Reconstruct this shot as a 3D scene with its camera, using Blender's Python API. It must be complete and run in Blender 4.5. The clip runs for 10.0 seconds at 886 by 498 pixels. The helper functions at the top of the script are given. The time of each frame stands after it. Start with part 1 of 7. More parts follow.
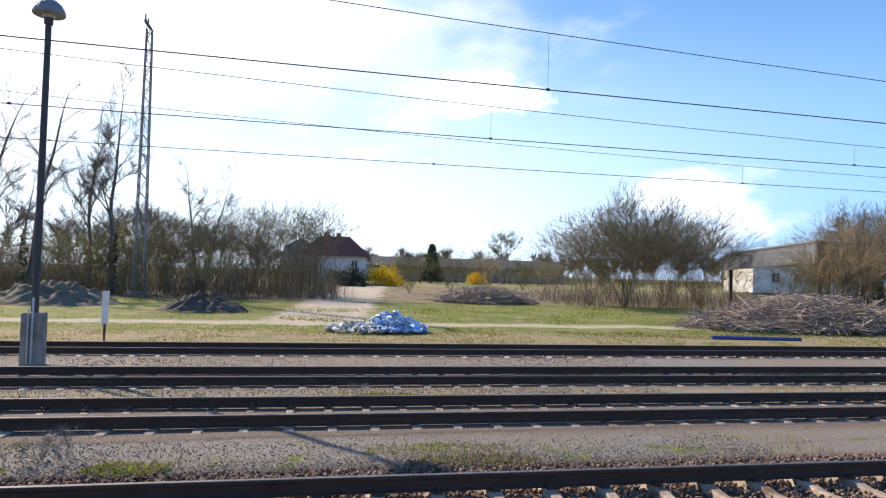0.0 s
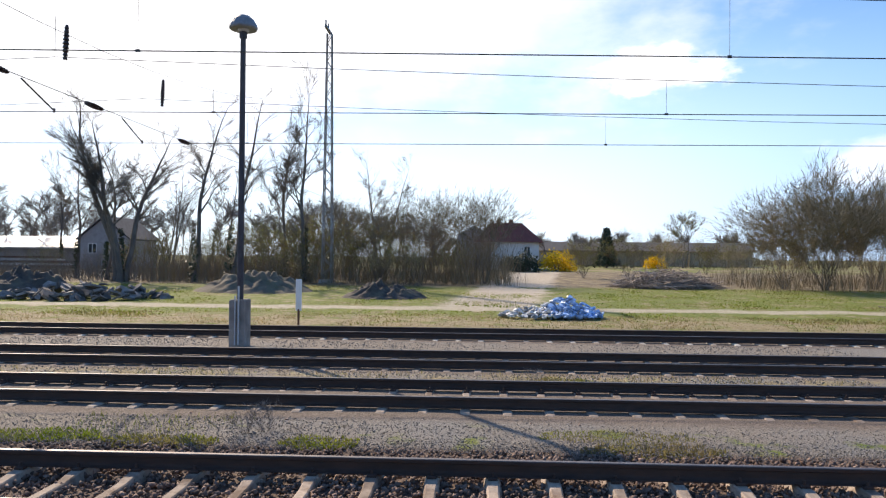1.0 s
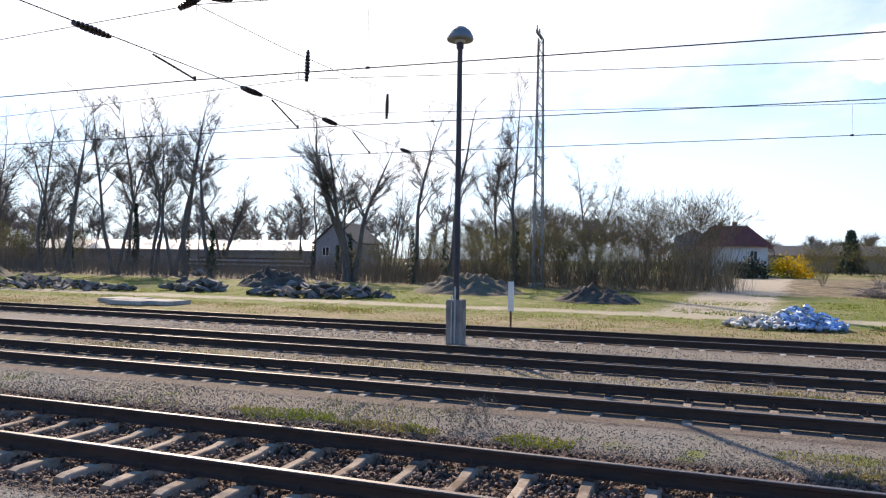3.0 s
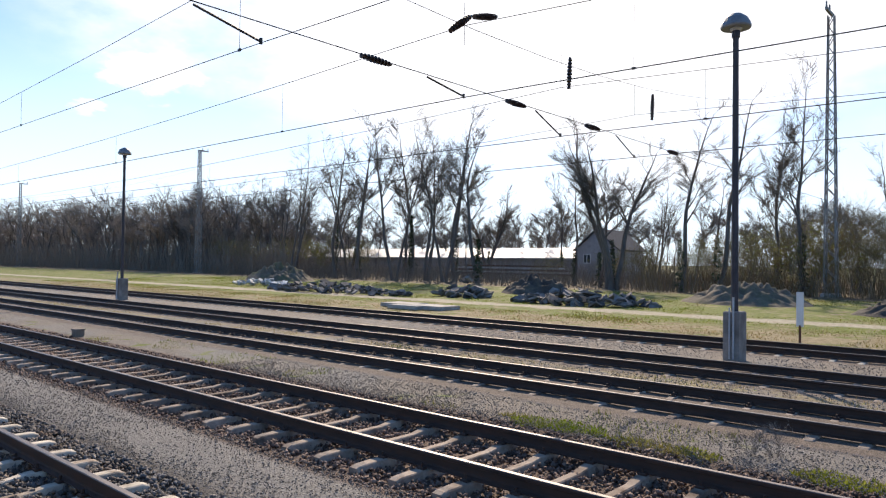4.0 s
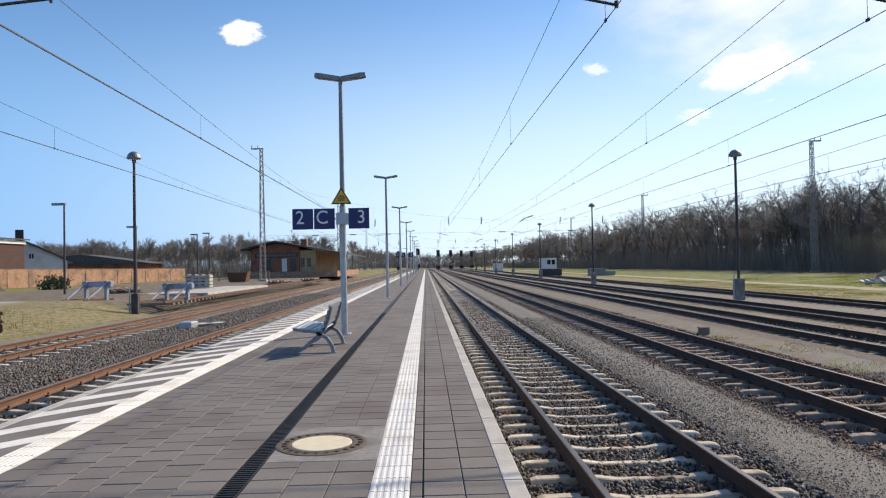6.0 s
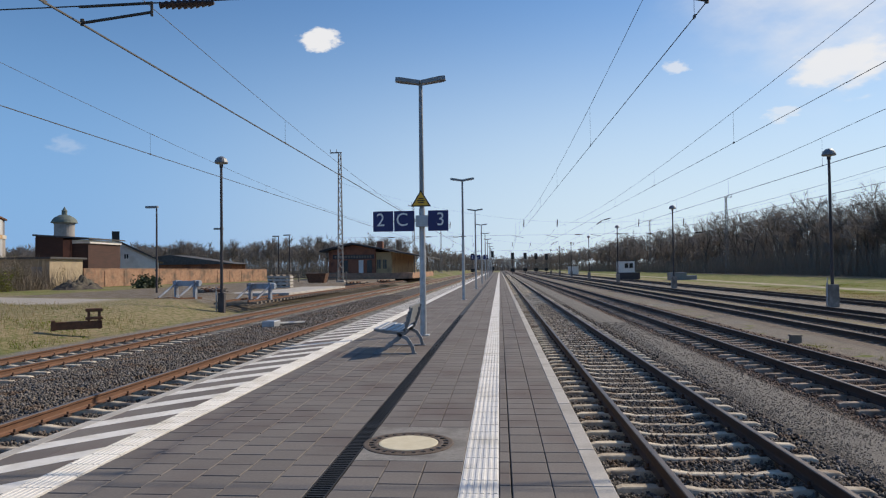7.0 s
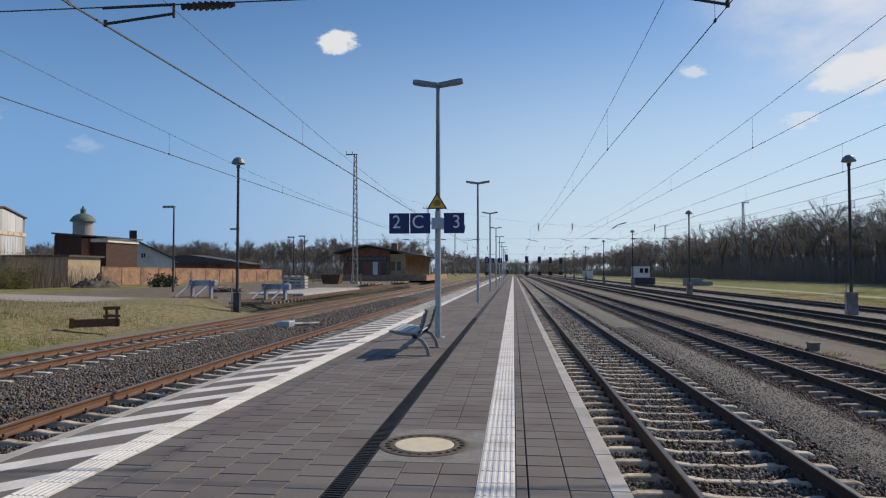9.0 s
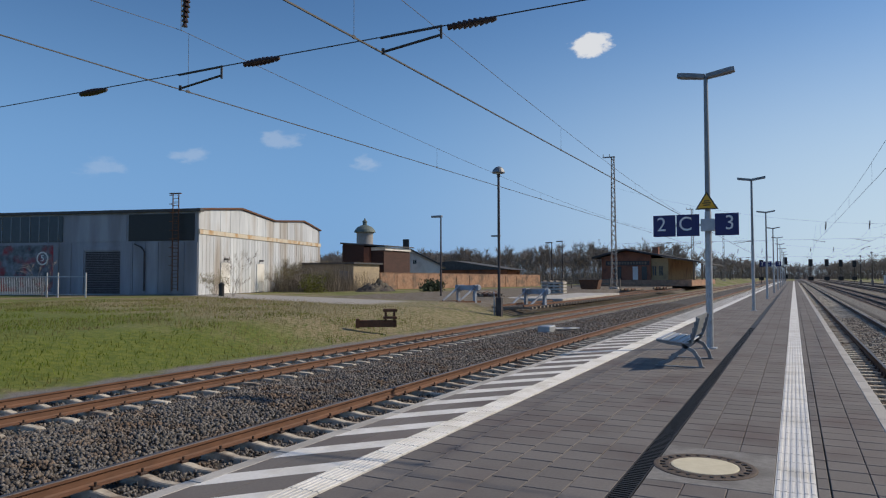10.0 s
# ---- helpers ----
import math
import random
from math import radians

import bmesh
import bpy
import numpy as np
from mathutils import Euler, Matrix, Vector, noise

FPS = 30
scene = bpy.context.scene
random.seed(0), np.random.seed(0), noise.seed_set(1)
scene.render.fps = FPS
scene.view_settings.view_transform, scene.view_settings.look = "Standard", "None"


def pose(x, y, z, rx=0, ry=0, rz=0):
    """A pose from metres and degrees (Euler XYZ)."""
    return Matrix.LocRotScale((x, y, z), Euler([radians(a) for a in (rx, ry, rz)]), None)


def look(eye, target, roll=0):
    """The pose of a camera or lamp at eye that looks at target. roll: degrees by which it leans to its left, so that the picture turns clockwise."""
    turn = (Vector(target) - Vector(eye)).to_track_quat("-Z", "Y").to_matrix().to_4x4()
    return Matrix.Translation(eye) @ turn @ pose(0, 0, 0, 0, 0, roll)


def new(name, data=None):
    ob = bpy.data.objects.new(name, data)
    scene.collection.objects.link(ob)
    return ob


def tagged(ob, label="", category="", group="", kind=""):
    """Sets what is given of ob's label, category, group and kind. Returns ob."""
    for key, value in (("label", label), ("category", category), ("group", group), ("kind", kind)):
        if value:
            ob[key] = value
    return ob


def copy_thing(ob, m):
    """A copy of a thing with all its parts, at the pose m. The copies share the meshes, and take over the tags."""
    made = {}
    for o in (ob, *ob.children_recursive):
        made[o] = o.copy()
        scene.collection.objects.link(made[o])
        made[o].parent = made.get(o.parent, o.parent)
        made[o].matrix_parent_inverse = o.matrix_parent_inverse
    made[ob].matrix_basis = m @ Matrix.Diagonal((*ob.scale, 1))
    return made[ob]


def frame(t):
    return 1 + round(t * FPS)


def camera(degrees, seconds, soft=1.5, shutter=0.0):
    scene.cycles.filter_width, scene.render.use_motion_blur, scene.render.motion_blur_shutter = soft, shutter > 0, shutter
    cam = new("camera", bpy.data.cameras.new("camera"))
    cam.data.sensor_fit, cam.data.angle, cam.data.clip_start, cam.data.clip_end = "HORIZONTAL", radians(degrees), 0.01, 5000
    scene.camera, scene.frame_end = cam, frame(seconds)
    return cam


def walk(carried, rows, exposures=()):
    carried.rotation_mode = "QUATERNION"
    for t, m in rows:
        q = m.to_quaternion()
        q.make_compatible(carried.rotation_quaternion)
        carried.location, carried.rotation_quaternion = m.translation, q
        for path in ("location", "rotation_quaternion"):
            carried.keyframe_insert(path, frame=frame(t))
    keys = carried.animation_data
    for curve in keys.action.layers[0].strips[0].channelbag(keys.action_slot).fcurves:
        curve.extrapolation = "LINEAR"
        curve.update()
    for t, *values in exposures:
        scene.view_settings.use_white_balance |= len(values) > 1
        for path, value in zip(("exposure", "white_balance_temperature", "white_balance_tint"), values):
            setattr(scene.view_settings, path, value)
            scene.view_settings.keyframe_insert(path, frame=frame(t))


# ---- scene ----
cam = camera(65.04, 10.0, 1.2)
PATH = [
    (0, pose(0.218, -0.361, 1.574) @ pose(0, 0, 0, 0, 0, -101.37) @ pose(0, 0, 0, 92.07) @ pose(0, 0, 0, 0, 0, 1.55)),
    (0.5, pose(0.231, -0.383, 1.562) @ pose(0, 0, 0, 0, 0, -93.08) @ pose(0, 0, 0, 91.39) @ pose(0, 0, 0, 0, 0, 1.01)),
    (1, pose(0.255, -0.396, 1.560) @ pose(0, 0, 0, 0, 0, -87.22) @ pose(0, 0, 0, 90.67) @ pose(0, 0, 0, 0, 0, 0.50)),
    (1.5, pose(0.336, -0.354, 1.567) @ pose(0, 0, 0, 0, 0, -83.86) @ pose(0, 0, 0, 90.66) @ pose(0, 0, 0, 0, 0, -0.05)),
    (2, pose(0.310, -0.416, 1.559) @ pose(0, 0, 0, 0, 0, -80.25) @ pose(0, 0, 0, 90.62) @ pose(0, 0, 0, 0, 0, -0.02)),
    (3.5, pose(0.214, -0.220, 1.499) @ pose(0, 0, 0, 0, 0, -61.11) @ pose(0, 0, 0, 90.95) @ pose(0, 0, 0, 0, 0, 1.06)),
    (4, pose(0.338, -0.135, 1.539) @ pose(0, 0, 0, 0, 0, -48.87) @ pose(0, 0, 0, 91.11) @ pose(0, 0, 0, 0, 0, 0.71)),
    (4.5, pose(0.357, -0.127, 1.550) @ pose(0, 0, 0, 0, 0, -36.39) @ pose(0, 0, 0, 91.22) @ pose(0, 0, 0, 0, 0, 0.66)),
    (5, pose(0.292, -0.088, 1.528) @ pose(0, 0, 0, 0, 0, -22.49) @ pose(0, 0, 0, 90.36) @ pose(0, 0, 0, 0, 0, 1.84)),
    (5.5, pose(0.217, -0.028, 1.542) @ pose(0, 0, 0, 0, 0, -9.92) @ pose(0, 0, 0, 90.02) @ pose(0, 0, 0, 0, 0, 0.50)),
    (6, pose(0.138, 0.000, 1.546) @ pose(0, 0, 0, 0, 0, -1.45) @ pose(0, 0, 0, 91.31) @ pose(0, 0, 0, 0, 0, -1.17)),
    (7.5, pose(0.000, 0.000, 1.546) @ pose(0, 0, 0, 0, 0, 5.08) @ pose(0, 0, 0, 91.66) @ pose(0, 0, 0, 0, 0, -0.49)),
    (8, pose(-0.006, 0.010, 1.542) @ pose(0, 0, 0, 0, 0, 4.93) @ pose(0, 0, 0, 91.80) @ pose(0, 0, 0, 0, 0, -0.39)),
    (8.5, pose(-0.006, 0.013, 1.545) @ pose(0, 0, 0, 0, 0, 5.14) @ pose(0, 0, 0, 91.90) @ pose(0, 0, 0, 0, 0, -0.30)),
    (9, pose(-0.010, -0.009, 1.541) @ pose(0, 0, 0, 0, 0, 5.79) @ pose(0, 0, 0, 91.84) @ pose(0, 0, 0, 0, 0, -0.02)),
    (9.5, pose(-0.027, -0.090, 1.550) @ pose(0, 0, 0, 0, 0, 9.77) @ pose(0, 0, 0, 91.66) @ pose(0, 0, 0, 0, 0, -0.38)),
    (10, pose(-0.122, 0.084, 1.551) @ pose(0, 0, 0, 0, 0, 26.77) @ pose(0, 0, 0, 92.28) @ pose(0, 0, 0, 0, 0, -0.12)),
]
EXPO = [(0.0, 0.50, 7000, 15), (1.0, 0.40, 7050, 15), (2.0, 0.42, 7050, 16), (3.5, 0.38, 7050, 16), (4.5, 0.12, 7000, 13), (5.0, 0.06, 7000, 12), (5.5, 0.10, 7050, 12), (6.0, 0.06, 7050, 12), (6.6, -0.15, 7000, 12), (7.3, -0.46, 6900, 12), (9.0, -0.50, 6850, 12), (10.0, -0.58, 6700, 11)]
walk(cam, PATH, EXPO)

# ---- light ----
SUN_AZ, SUN_EL = radians(50.8), radians(34.8)   # azimuth clockwise from +y, elevation
world = bpy.data.worlds.new("sky")
scene.world = world
world.use_nodes = True
wn, wl = world.node_tree.nodes, world.node_tree.links
wn.clear()


def wnode(kind, **kw):
    n = wn.new(kind)
    for k, val in kw.items():
        n.inputs[k].default_value = val
    return n


sky = wn.new("ShaderNodeTexSky")
sky.sky_type = "NISHITA"
sky.sun_disc = False
sky.sun_elevation, sky.sun_rotation = SUN_EL, SUN_AZ
sky.air_density, sky.dust_density, sky.ozone_density = 1.15, 0.35, 3.0
bg = wnode("ShaderNodeBackground", Strength=0.115)
wout = wn.new("ShaderNodeOutputWorld")
geo = wn.new("ShaderNodeTexCoord")


def cloud(direction, inner, outer, scale, seed, low, high):
    """Mask of one cloud: near a direction, broken up by noise."""
    d = Vector(direction).normalized()
    dot = wn.new("ShaderNodeVectorMath")
    dot.operation = "DISTANCE"
    stretch = wn.new("ShaderNodeVectorMath")
    stretch.operation = "MULTIPLY"
    stretch.inputs[1].default_value = (1, 1, 2.2)
    wl.new(geo.outputs["Generated"], stretch.inputs[0])
    wl.new(stretch.outputs[0], dot.inputs[0])
    dot.inputs[1].default_value = (d.x, d.y, d.z * 2.2)
    fall = wn.new("ShaderNodeMapRange")
    fall.interpolation_type = "SMOOTHSTEP"
    wl.new(dot.outputs["Value"], fall.inputs[0])
    fall.inputs[1].default_value, fall.inputs[2].default_value = inner, outer
    fall.inputs[3].default_value, fall.inputs[4].default_value = 1, 0
    tex = wnode("ShaderNodeTexNoise", Scale=scale, Detail=6.0, Roughness=0.55)
    off = wn.new("ShaderNodeVectorMath")
    off.operation = "ADD"
    off.inputs[1].default_value = (seed, seed * 0.7, seed * 1.3)
    wl.new(stretch.outputs[0], off.inputs[0])
    wl.new(off.outputs[0], tex.inputs["Vector"])
    add = wn.new("ShaderNodeMath")
    add.operation = "MULTIPLY_ADD"
    wl.new(tex.outputs["Fac"], add.inputs[0])
    add.inputs[1].default_value = 2.0
    wl.new(fall.outputs[0], add.inputs[2])
    cut = wn.new("ShaderNodeMapRange")
    cut.interpolation_type = "SMOOTHSTEP"
    wl.new(add.outputs[0], cut.inputs[0])
    cut.inputs[1].default_value, cut.inputs[2].default_value = low, high
    near = wn.new("ShaderNodeMath")
    near.operation = "MULTIPLY"
    near.use_clamp = True
    near.inputs[1].default_value = 5
    wl.new(fall.outputs[0], near.inputs[0])
    both = wn.new("ShaderNodeMath")
    both.operation = "MULTIPLY"
    wl.new(near.outputs[0], both.inputs[0])
    wl.new(cut.outputs[0], both.inputs[1])
    return both.outputs[0]


def az_dir(az, el):
    a, e = radians(az), radians(el)
    return (math.sin(a) * math.cos(e), math.cos(a) * math.cos(e), math.sin(e))


CLOUDS = [
    # azimuth, elevation, inner, outer, noise scale, seed, cut low, cut high, strength
    (-14.3, 18.3, 0.004, 0.060, 26, 1.0, 1.45, 1.75, 0.95),
    (14.2, 15.2, 0.002, 0.040, 40, 2.0, 1.48, 1.9, 0.6),
    (26.0, 14.2, 0.010, 0.13, 16, 3.0, 1.45, 1.9, 0.85),
    (21.5, 11.0, 0.002, 0.045, 36, 4.0, 1.48, 1.9, 0.5),
    (-47.0, 9.4, 0.002, 0.05, 36, 5.0, 1.48, 2.1, 0.2),
    (-40.0, 11.0, 0.002, 0.06, 36, 5.5, 1.48, 2.1, 0.22),
    (-33.0, 9.2, 0.002, 0.05, 36, 6.0, 1.48, 2.1, 0.2),
    (-53.0, 8.0, 0.002, 0.06, 30, 6.5, 1.48, 2.1, 0.15),
    (98.0, 17.0, 0.02, 0.42, 9, 7.0, 1.25, 2.2, 0.4),
    (74.0, 21.0, 0.05, 0.60, 3.2, 8.0, 1.0, 2.2, 1.0),
    (104.0, 14.6, 0.01, 0.15, 15, 9.0, 1.42, 1.9, 0.9),
    (122.0, 6.0, 0.01, 0.22, 12, 9.5, 1.35, 1.9, 0.5),
    (56.0, 22.0, 0.15, 0.78, 4, 10.0, 1.0, 1.9, 0.9),
]
tint = wn.new("ShaderNodeMixRGB")
tint.blend_type = "MULTIPLY"
tint.inputs[0].default_value = 1
wl.new(sky.outputs[0], tint.inputs[1])
tint.inputs[2].default_value = (0.65, 0.97, 1.27, 1)
up = wn.new("ShaderNodeSeparateXYZ")
wl.new(geo.outputs["Generated"], up.inputs[0])
haze = wn.new("ShaderNodeMapRange")
haze.interpolation_type = "SMOOTHERSTEP"
wl.new(up.outputs[2], haze.inputs[0])
haze.inputs[1].default_value, haze.inputs[2].default_value, haze.inputs[3].default_value, haze.inputs[4].default_value = -0.02, 0.46, 0.86, 0.0
hz = wn.new("ShaderNodeMixRGB")
wl.new(haze.outputs[0], hz.inputs[0])
wl.new(tint.outputs[0], hz.inputs[1])
glow_dot = wn.new("ShaderNodeVectorMath")
glow_dot.operation = "DOT_PRODUCT"
wl.new(geo.outputs["Generated"], glow_dot.inputs[0])
glow_dot.inputs[1].default_value = (math.sin(SUN_AZ), math.cos(SUN_AZ), 0)
glow = wn.new("ShaderNodeMapRange")
glow.interpolation_type = "SMOOTHSTEP"
wl.new(glow_dot.outputs["Value"], glow.inputs[0])
glow.inputs[1].default_value, glow.inputs[2].default_value = 0.02, 0.86
haze_tone = wn.new("ShaderNodeMixRGB")
wl.new(glow.outputs[0], haze_tone.inputs[0])
haze_tone.inputs[1].default_value, haze_tone.inputs[2].default_value = (2.4, 4.9, 9.2, 1), (7.4, 9.1, 10.8, 1)
wl.new(haze_tone.outputs[0], hz.inputs[2])
last = hz.outputs[0]
for az, el, inner, outer, scale, seed, low, high, amount in CLOUDS:
    mask = cloud(az_dir(az, el), inner, outer, scale, seed, low, high)
    mul = wn.new("ShaderNodeMath")
    mul.operation = "MULTIPLY"
    mul.inputs[1].default_value = amount
    wl.new(mask, mul.inputs[0])
    mix = wn.new("ShaderNodeMixRGB")
    wl.new(mul.outputs[0], mix.inputs[0])
    wl.new(last, mix.inputs[1])
    mix.inputs[2].default_value = (9.3, 9.7, 10.2, 1)
    last = mix.outputs[0]
wl.new(last, bg.inputs["Color"])
wl.new(bg.outputs[0], wout.inputs[0])

sun_data = bpy.data.lights.new("sun", "SUN")
sun_data.energy, sun_data.angle, sun_data.color = 5.0, radians(0.53), (1.0, 0.88, 0.71)
sun = new("sun", sun_data)
SUN_DIR = Vector((math.sin(SUN_AZ) * math.cos(SUN_EL), math.cos(SUN_AZ) * math.cos(SUN_EL), math.sin(SUN_EL)))
sun.matrix_world = look(SUN_DIR * 100, (0, 0, 0))


# ---- materials ----
def surface(name, c1, c2, scale=6.0, rough=0.85, bump=0.3, bscale=60.0, metal=0.0, spread=0.0, island=False, dirt=None, dscale=1.2, stretch=(1, 1, 1), depth=0.01, through_light=0.0):
    """Two-colour grain, a second larger stain colour, fine relief, and a spread of brightness between pieces."""
    m = bpy.data.materials.new(name)
    m.use_nodes = True
    n, l = m.node_tree.nodes, m.node_tree.links
    b = n["Principled BSDF"]
    pos = n.new("ShaderNodeNewGeometry")
    st = n.new("ShaderNodeVectorMath")
    st.operation = "MULTIPLY"
    st.inputs[1].default_value = stretch
    l.new(pos.outputs["Position"], st.inputs[0])
    t = n.new("ShaderNodeTexNoise")
    t.inputs["Scale"].default_value, t.inputs["Detail"].default_value, t.inputs["Roughness"].default_value = scale, 5, 0.62
    l.new(st.outputs[0], t.inputs["Vector"])
    ramp = n.new("ShaderNodeMapRange")
    ramp.inputs[1].default_value, ramp.inputs[2].default_value = 0.32, 0.68
    l.new(t.outputs["Fac"], ramp.inputs[0])
    mix = n.new("ShaderNodeMixRGB")
    l.new(ramp.outputs[0], mix.inputs[0])
    mix.inputs[1].default_value, mix.inputs[2].default_value = (*c1, 1), (*c2, 1)
    col = mix.outputs[0]
    if dirt:
        t2 = n.new("ShaderNodeTexNoise")
        t2.inputs["Scale"].default_value, t2.inputs["Detail"].default_value = dscale, 6
        l.new(st.outputs[0], t2.inputs["Vector"])
        r2 = n.new("ShaderNodeMapRange")
        r2.inputs[1].default_value, r2.inputs[2].default_value = 0.48, 0.68
        l.new(t2.outputs["Fac"], r2.inputs[0])
        m2 = n.new("ShaderNodeMixRGB")
        l.new(r2.outputs[0], m2.inputs[0])
        l.new(col, m2.inputs[1])
        m2.inputs[2].default_value = (*dirt, 1)
        col = m2.outputs[0]
    if spread:
        if island:
            src = pos.outputs["Random Per Island"]
        else:
            src = n.new("ShaderNodeObjectInfo").outputs["Random"]
        r3 = n.new("ShaderNodeMapRange")
        l.new(src, r3.inputs[0])
        r3.inputs[3].default_value, r3.inputs[4].default_value = 1 - spread, 1 + spread
        m3 = n.new("ShaderNodeVectorMath")
        m3.operation = "SCALE"
        l.new(col, m3.inputs[0])
        l.new(r3.outputs[0], m3.inputs["Scale"])
        col = m3.outputs[0]
    l.new(col, b.inputs["Base Color"])
    rr = n.new("ShaderNodeMapRange")
    l.new(t.outputs["Fac"], rr.inputs[0])
    rr.inputs[3].default_value, rr.inputs[4].default_value = max(rough - 0.12, 0.02), min(rough + 0.12, 1)
    l.new(rr.outputs[0], b.inputs["Roughness"])
    b.inputs["Metallic"].default_value = metal
    if bump:
        tb = n.new("ShaderNodeTexNoise")
        tb.inputs["Scale"].default_value, tb.inputs["Detail"].default_value = bscale, 3
        l.new(st.outputs[0], tb.inputs["Vector"])
        bp = n.new("ShaderNodeBump")
        bp.inputs["Strength"].default_value, bp.inputs["Distance"].default_value = bump, depth
        l.new(tb.outputs["Fac"], bp.inputs["Height"])
        l.new(bp.outputs[0], b.inputs["Normal"])
    if through_light:
        leaf = n.new("ShaderNodeBsdfTranslucent")
        l.new(col, leaf.inputs["Color"])
        both = n.new("ShaderNodeMixShader")
        both.inputs[0].default_value = through_light
        l.new(b.outputs[0], both.inputs[1])
        l.new(leaf.outputs[0], both.inputs[2])
        l.new(both.outputs[0], n["Material Output"].inputs["Surface"])
    return m


RAIL_RUST = surface("rail_rust", (0.035, 0.022, 0.017), (0.075, 0.04, 0.027), 9, 0.8, 0.2, 90, stretch=(1, 0.3, 1))
RAIL_BROWN = surface("rail_brown", (0.105, 0.05, 0.029), (0.18, 0.088, 0.05), 9, 0.75, 0.2, 90, stretch=(1, 0.3, 1))
RAIL_DULL = surface("rail_dull_top", (0.10, 0.085, 0.08), (0.17, 0.145, 0.135), 20, 0.5, 0.05, 90, metal=0.6, stretch=(1, 0.1, 1))
SLEEPER = surface("sleeper_concrete", (0.50, 0.44, 0.35), (0.66, 0.60, 0.49), 14, 0.9, 0.3, 120, spread=0.16, dirt=(0.25, 0.19, 0.14), dscale=3)
SLEEPER_OLD = surface("sleeper_old", (0.28, 0.22, 0.17), (0.42, 0.34, 0.27), 14, 0.9, 0.3, 120, spread=0.2, dirt=(0.14, 0.09, 0.06), dscale=3)
STONE = surface("ballast_stone", (0.10, 0.092, 0.085), (0.20, 0.185, 0.17), 30, 0.9, 0.2, 150, spread=0.55, island=True, dirt=(0.14, 0.095, 0.065), dscale=2)
STONE_BROWN = surface("ballast_brown", (0.13, 0.09, 0.07), (0.24, 0.17, 0.135), 30, 0.9, 0.2, 150, spread=0.55, island=True, dirt=(0.10, 0.06, 0.045), dscale=2)
PAVER = surface("paver_concrete", (0.145, 0.132, 0.123), (0.19, 0.173, 0.16), 40, 0.88, 0.25, 260, spread=0.10, dirt=(0.13, 0.105, 0.098), dscale=0.9, depth=0.003)
PAVER_ISL = surface("paver_concrete_far", (0.145, 0.132, 0.123), (0.19, 0.173, 0.16), 40, 0.88, 0.25, 260, spread=0.10, island=True, dirt=(0.13, 0.105, 0.098), dscale=0.9, depth=0.003)
JOINT = surface("joint_sand", (0.035, 0.03, 0.027), (0.06, 0.052, 0.046), 60, 0.95, 0.3, 200)
COPING = surface("coping_concrete", (0.42, 0.40, 0.37), (0.52, 0.50, 0.46), 30, 0.88, 0.2, 200, spread=0.05, dirt=(0.34, 0.32, 0.29), dscale=1.5)
WHITE_TILE = surface("white_tile", (0.70, 0.69, 0.66), (0.80, 0.79, 0.76), 25, 0.75, 0.15, 200, spread=0.05, dirt=(0.60, 0.58, 0.53), dscale=2.5)
DRAIN = surface("drain_grate", (0.018, 0.016, 0.015), (0.045, 0.04, 0.036), 30, 0.6, 0.2, 200, metal=0.4)
GRIT = surface("pale_grit", (0.135, 0.126, 0.113), (0.235, 0.22, 0.20), 30, 0.95, 0, spread=0.25, island=True)
# lamp bases: backlit shade put into a darker concrete colour, plus blotchy stains
BASE_GREY = surface("stained_shaded_concrete", (0.22, 0.20, 0.18), (0.33, 0.30, 0.27), 7, 0.92, 0.3, 90, dirt=(0.16, 0.14, 0.125), dscale=1.6)
CONCRETE = surface("concrete", (0.36, 0.34, 0.31), (0.47, 0.45, 0.41), 8, 0.9, 0.3, 120, dirt=(0.27, 0.25, 0.22), dscale=1.4)
SURROUND = surface("rough_grey_concrete", (0.20, 0.19, 0.18), (0.29, 0.28, 0.26), 18, 0.95, 0.5, 160, dirt=(0.16, 0.15, 0.14), dscale=3)
MANHOLE_C = surface("manhole_concrete", (0.62, 0.56, 0.40), (0.70, 0.64, 0.48), 12, 0.9, 0.15, 150)
IRON = surface("cast_iron", (0.10, 0.075, 0.055), (0.16, 0.12, 0.09), 40, 0.7, 0.3, 200, metal=0.3)
STEEL = surface("grey_steel", (0.20, 0.215, 0.23), (0.27, 0.285, 0.30), 12, 0.5, 0.1, 150, metal=0.5)
GALV = surface("galvanised", (0.38, 0.40, 0.42), (0.52, 0.54, 0.56), 10, 0.5, 0.1, 150, metal=0.6)
POLE_DARK = surface("dark_pole", (0.035, 0.03, 0.035), (0.075, 0.065, 0.07), 8, 0.65, 0.2, 80, stretch=(1, 1, 0.3))
LATTICE = surface("lattice_paint", (0.20, 0.205, 0.205), (0.31, 0.31, 0.30), 4, 0.7, 0.1, 80, dirt=(0.22, 0.15, 0.11), dscale=2)
WIRE = surface("wire", (0.03, 0.028, 0.027), (0.05, 0.047, 0.044), 4, 0.6, 0)
INSUL = surface("insulator_brown", (0.035, 0.022, 0.018), (0.07, 0.04, 0.03), 10, 0.25, 0)
NAVY = surface("sign_blue", (0.012, 0.016, 0.11), (0.016, 0.022, 0.13), 5, 0.4, 0)
WHITE = surface("sign_white", (0.78, 0.78, 0.78), (0.82, 0.82, 0.82), 5, 0.4, 0)
YELLOW = surface("sign_yellow", (0.80, 0.42, 0.02), (0.85, 0.47, 0.03), 5, 0.4, 0)
BLACK = surface("black_paint", (0.012, 0.012, 0.012), (0.02, 0.02, 0.02), 5, 0.45, 0)
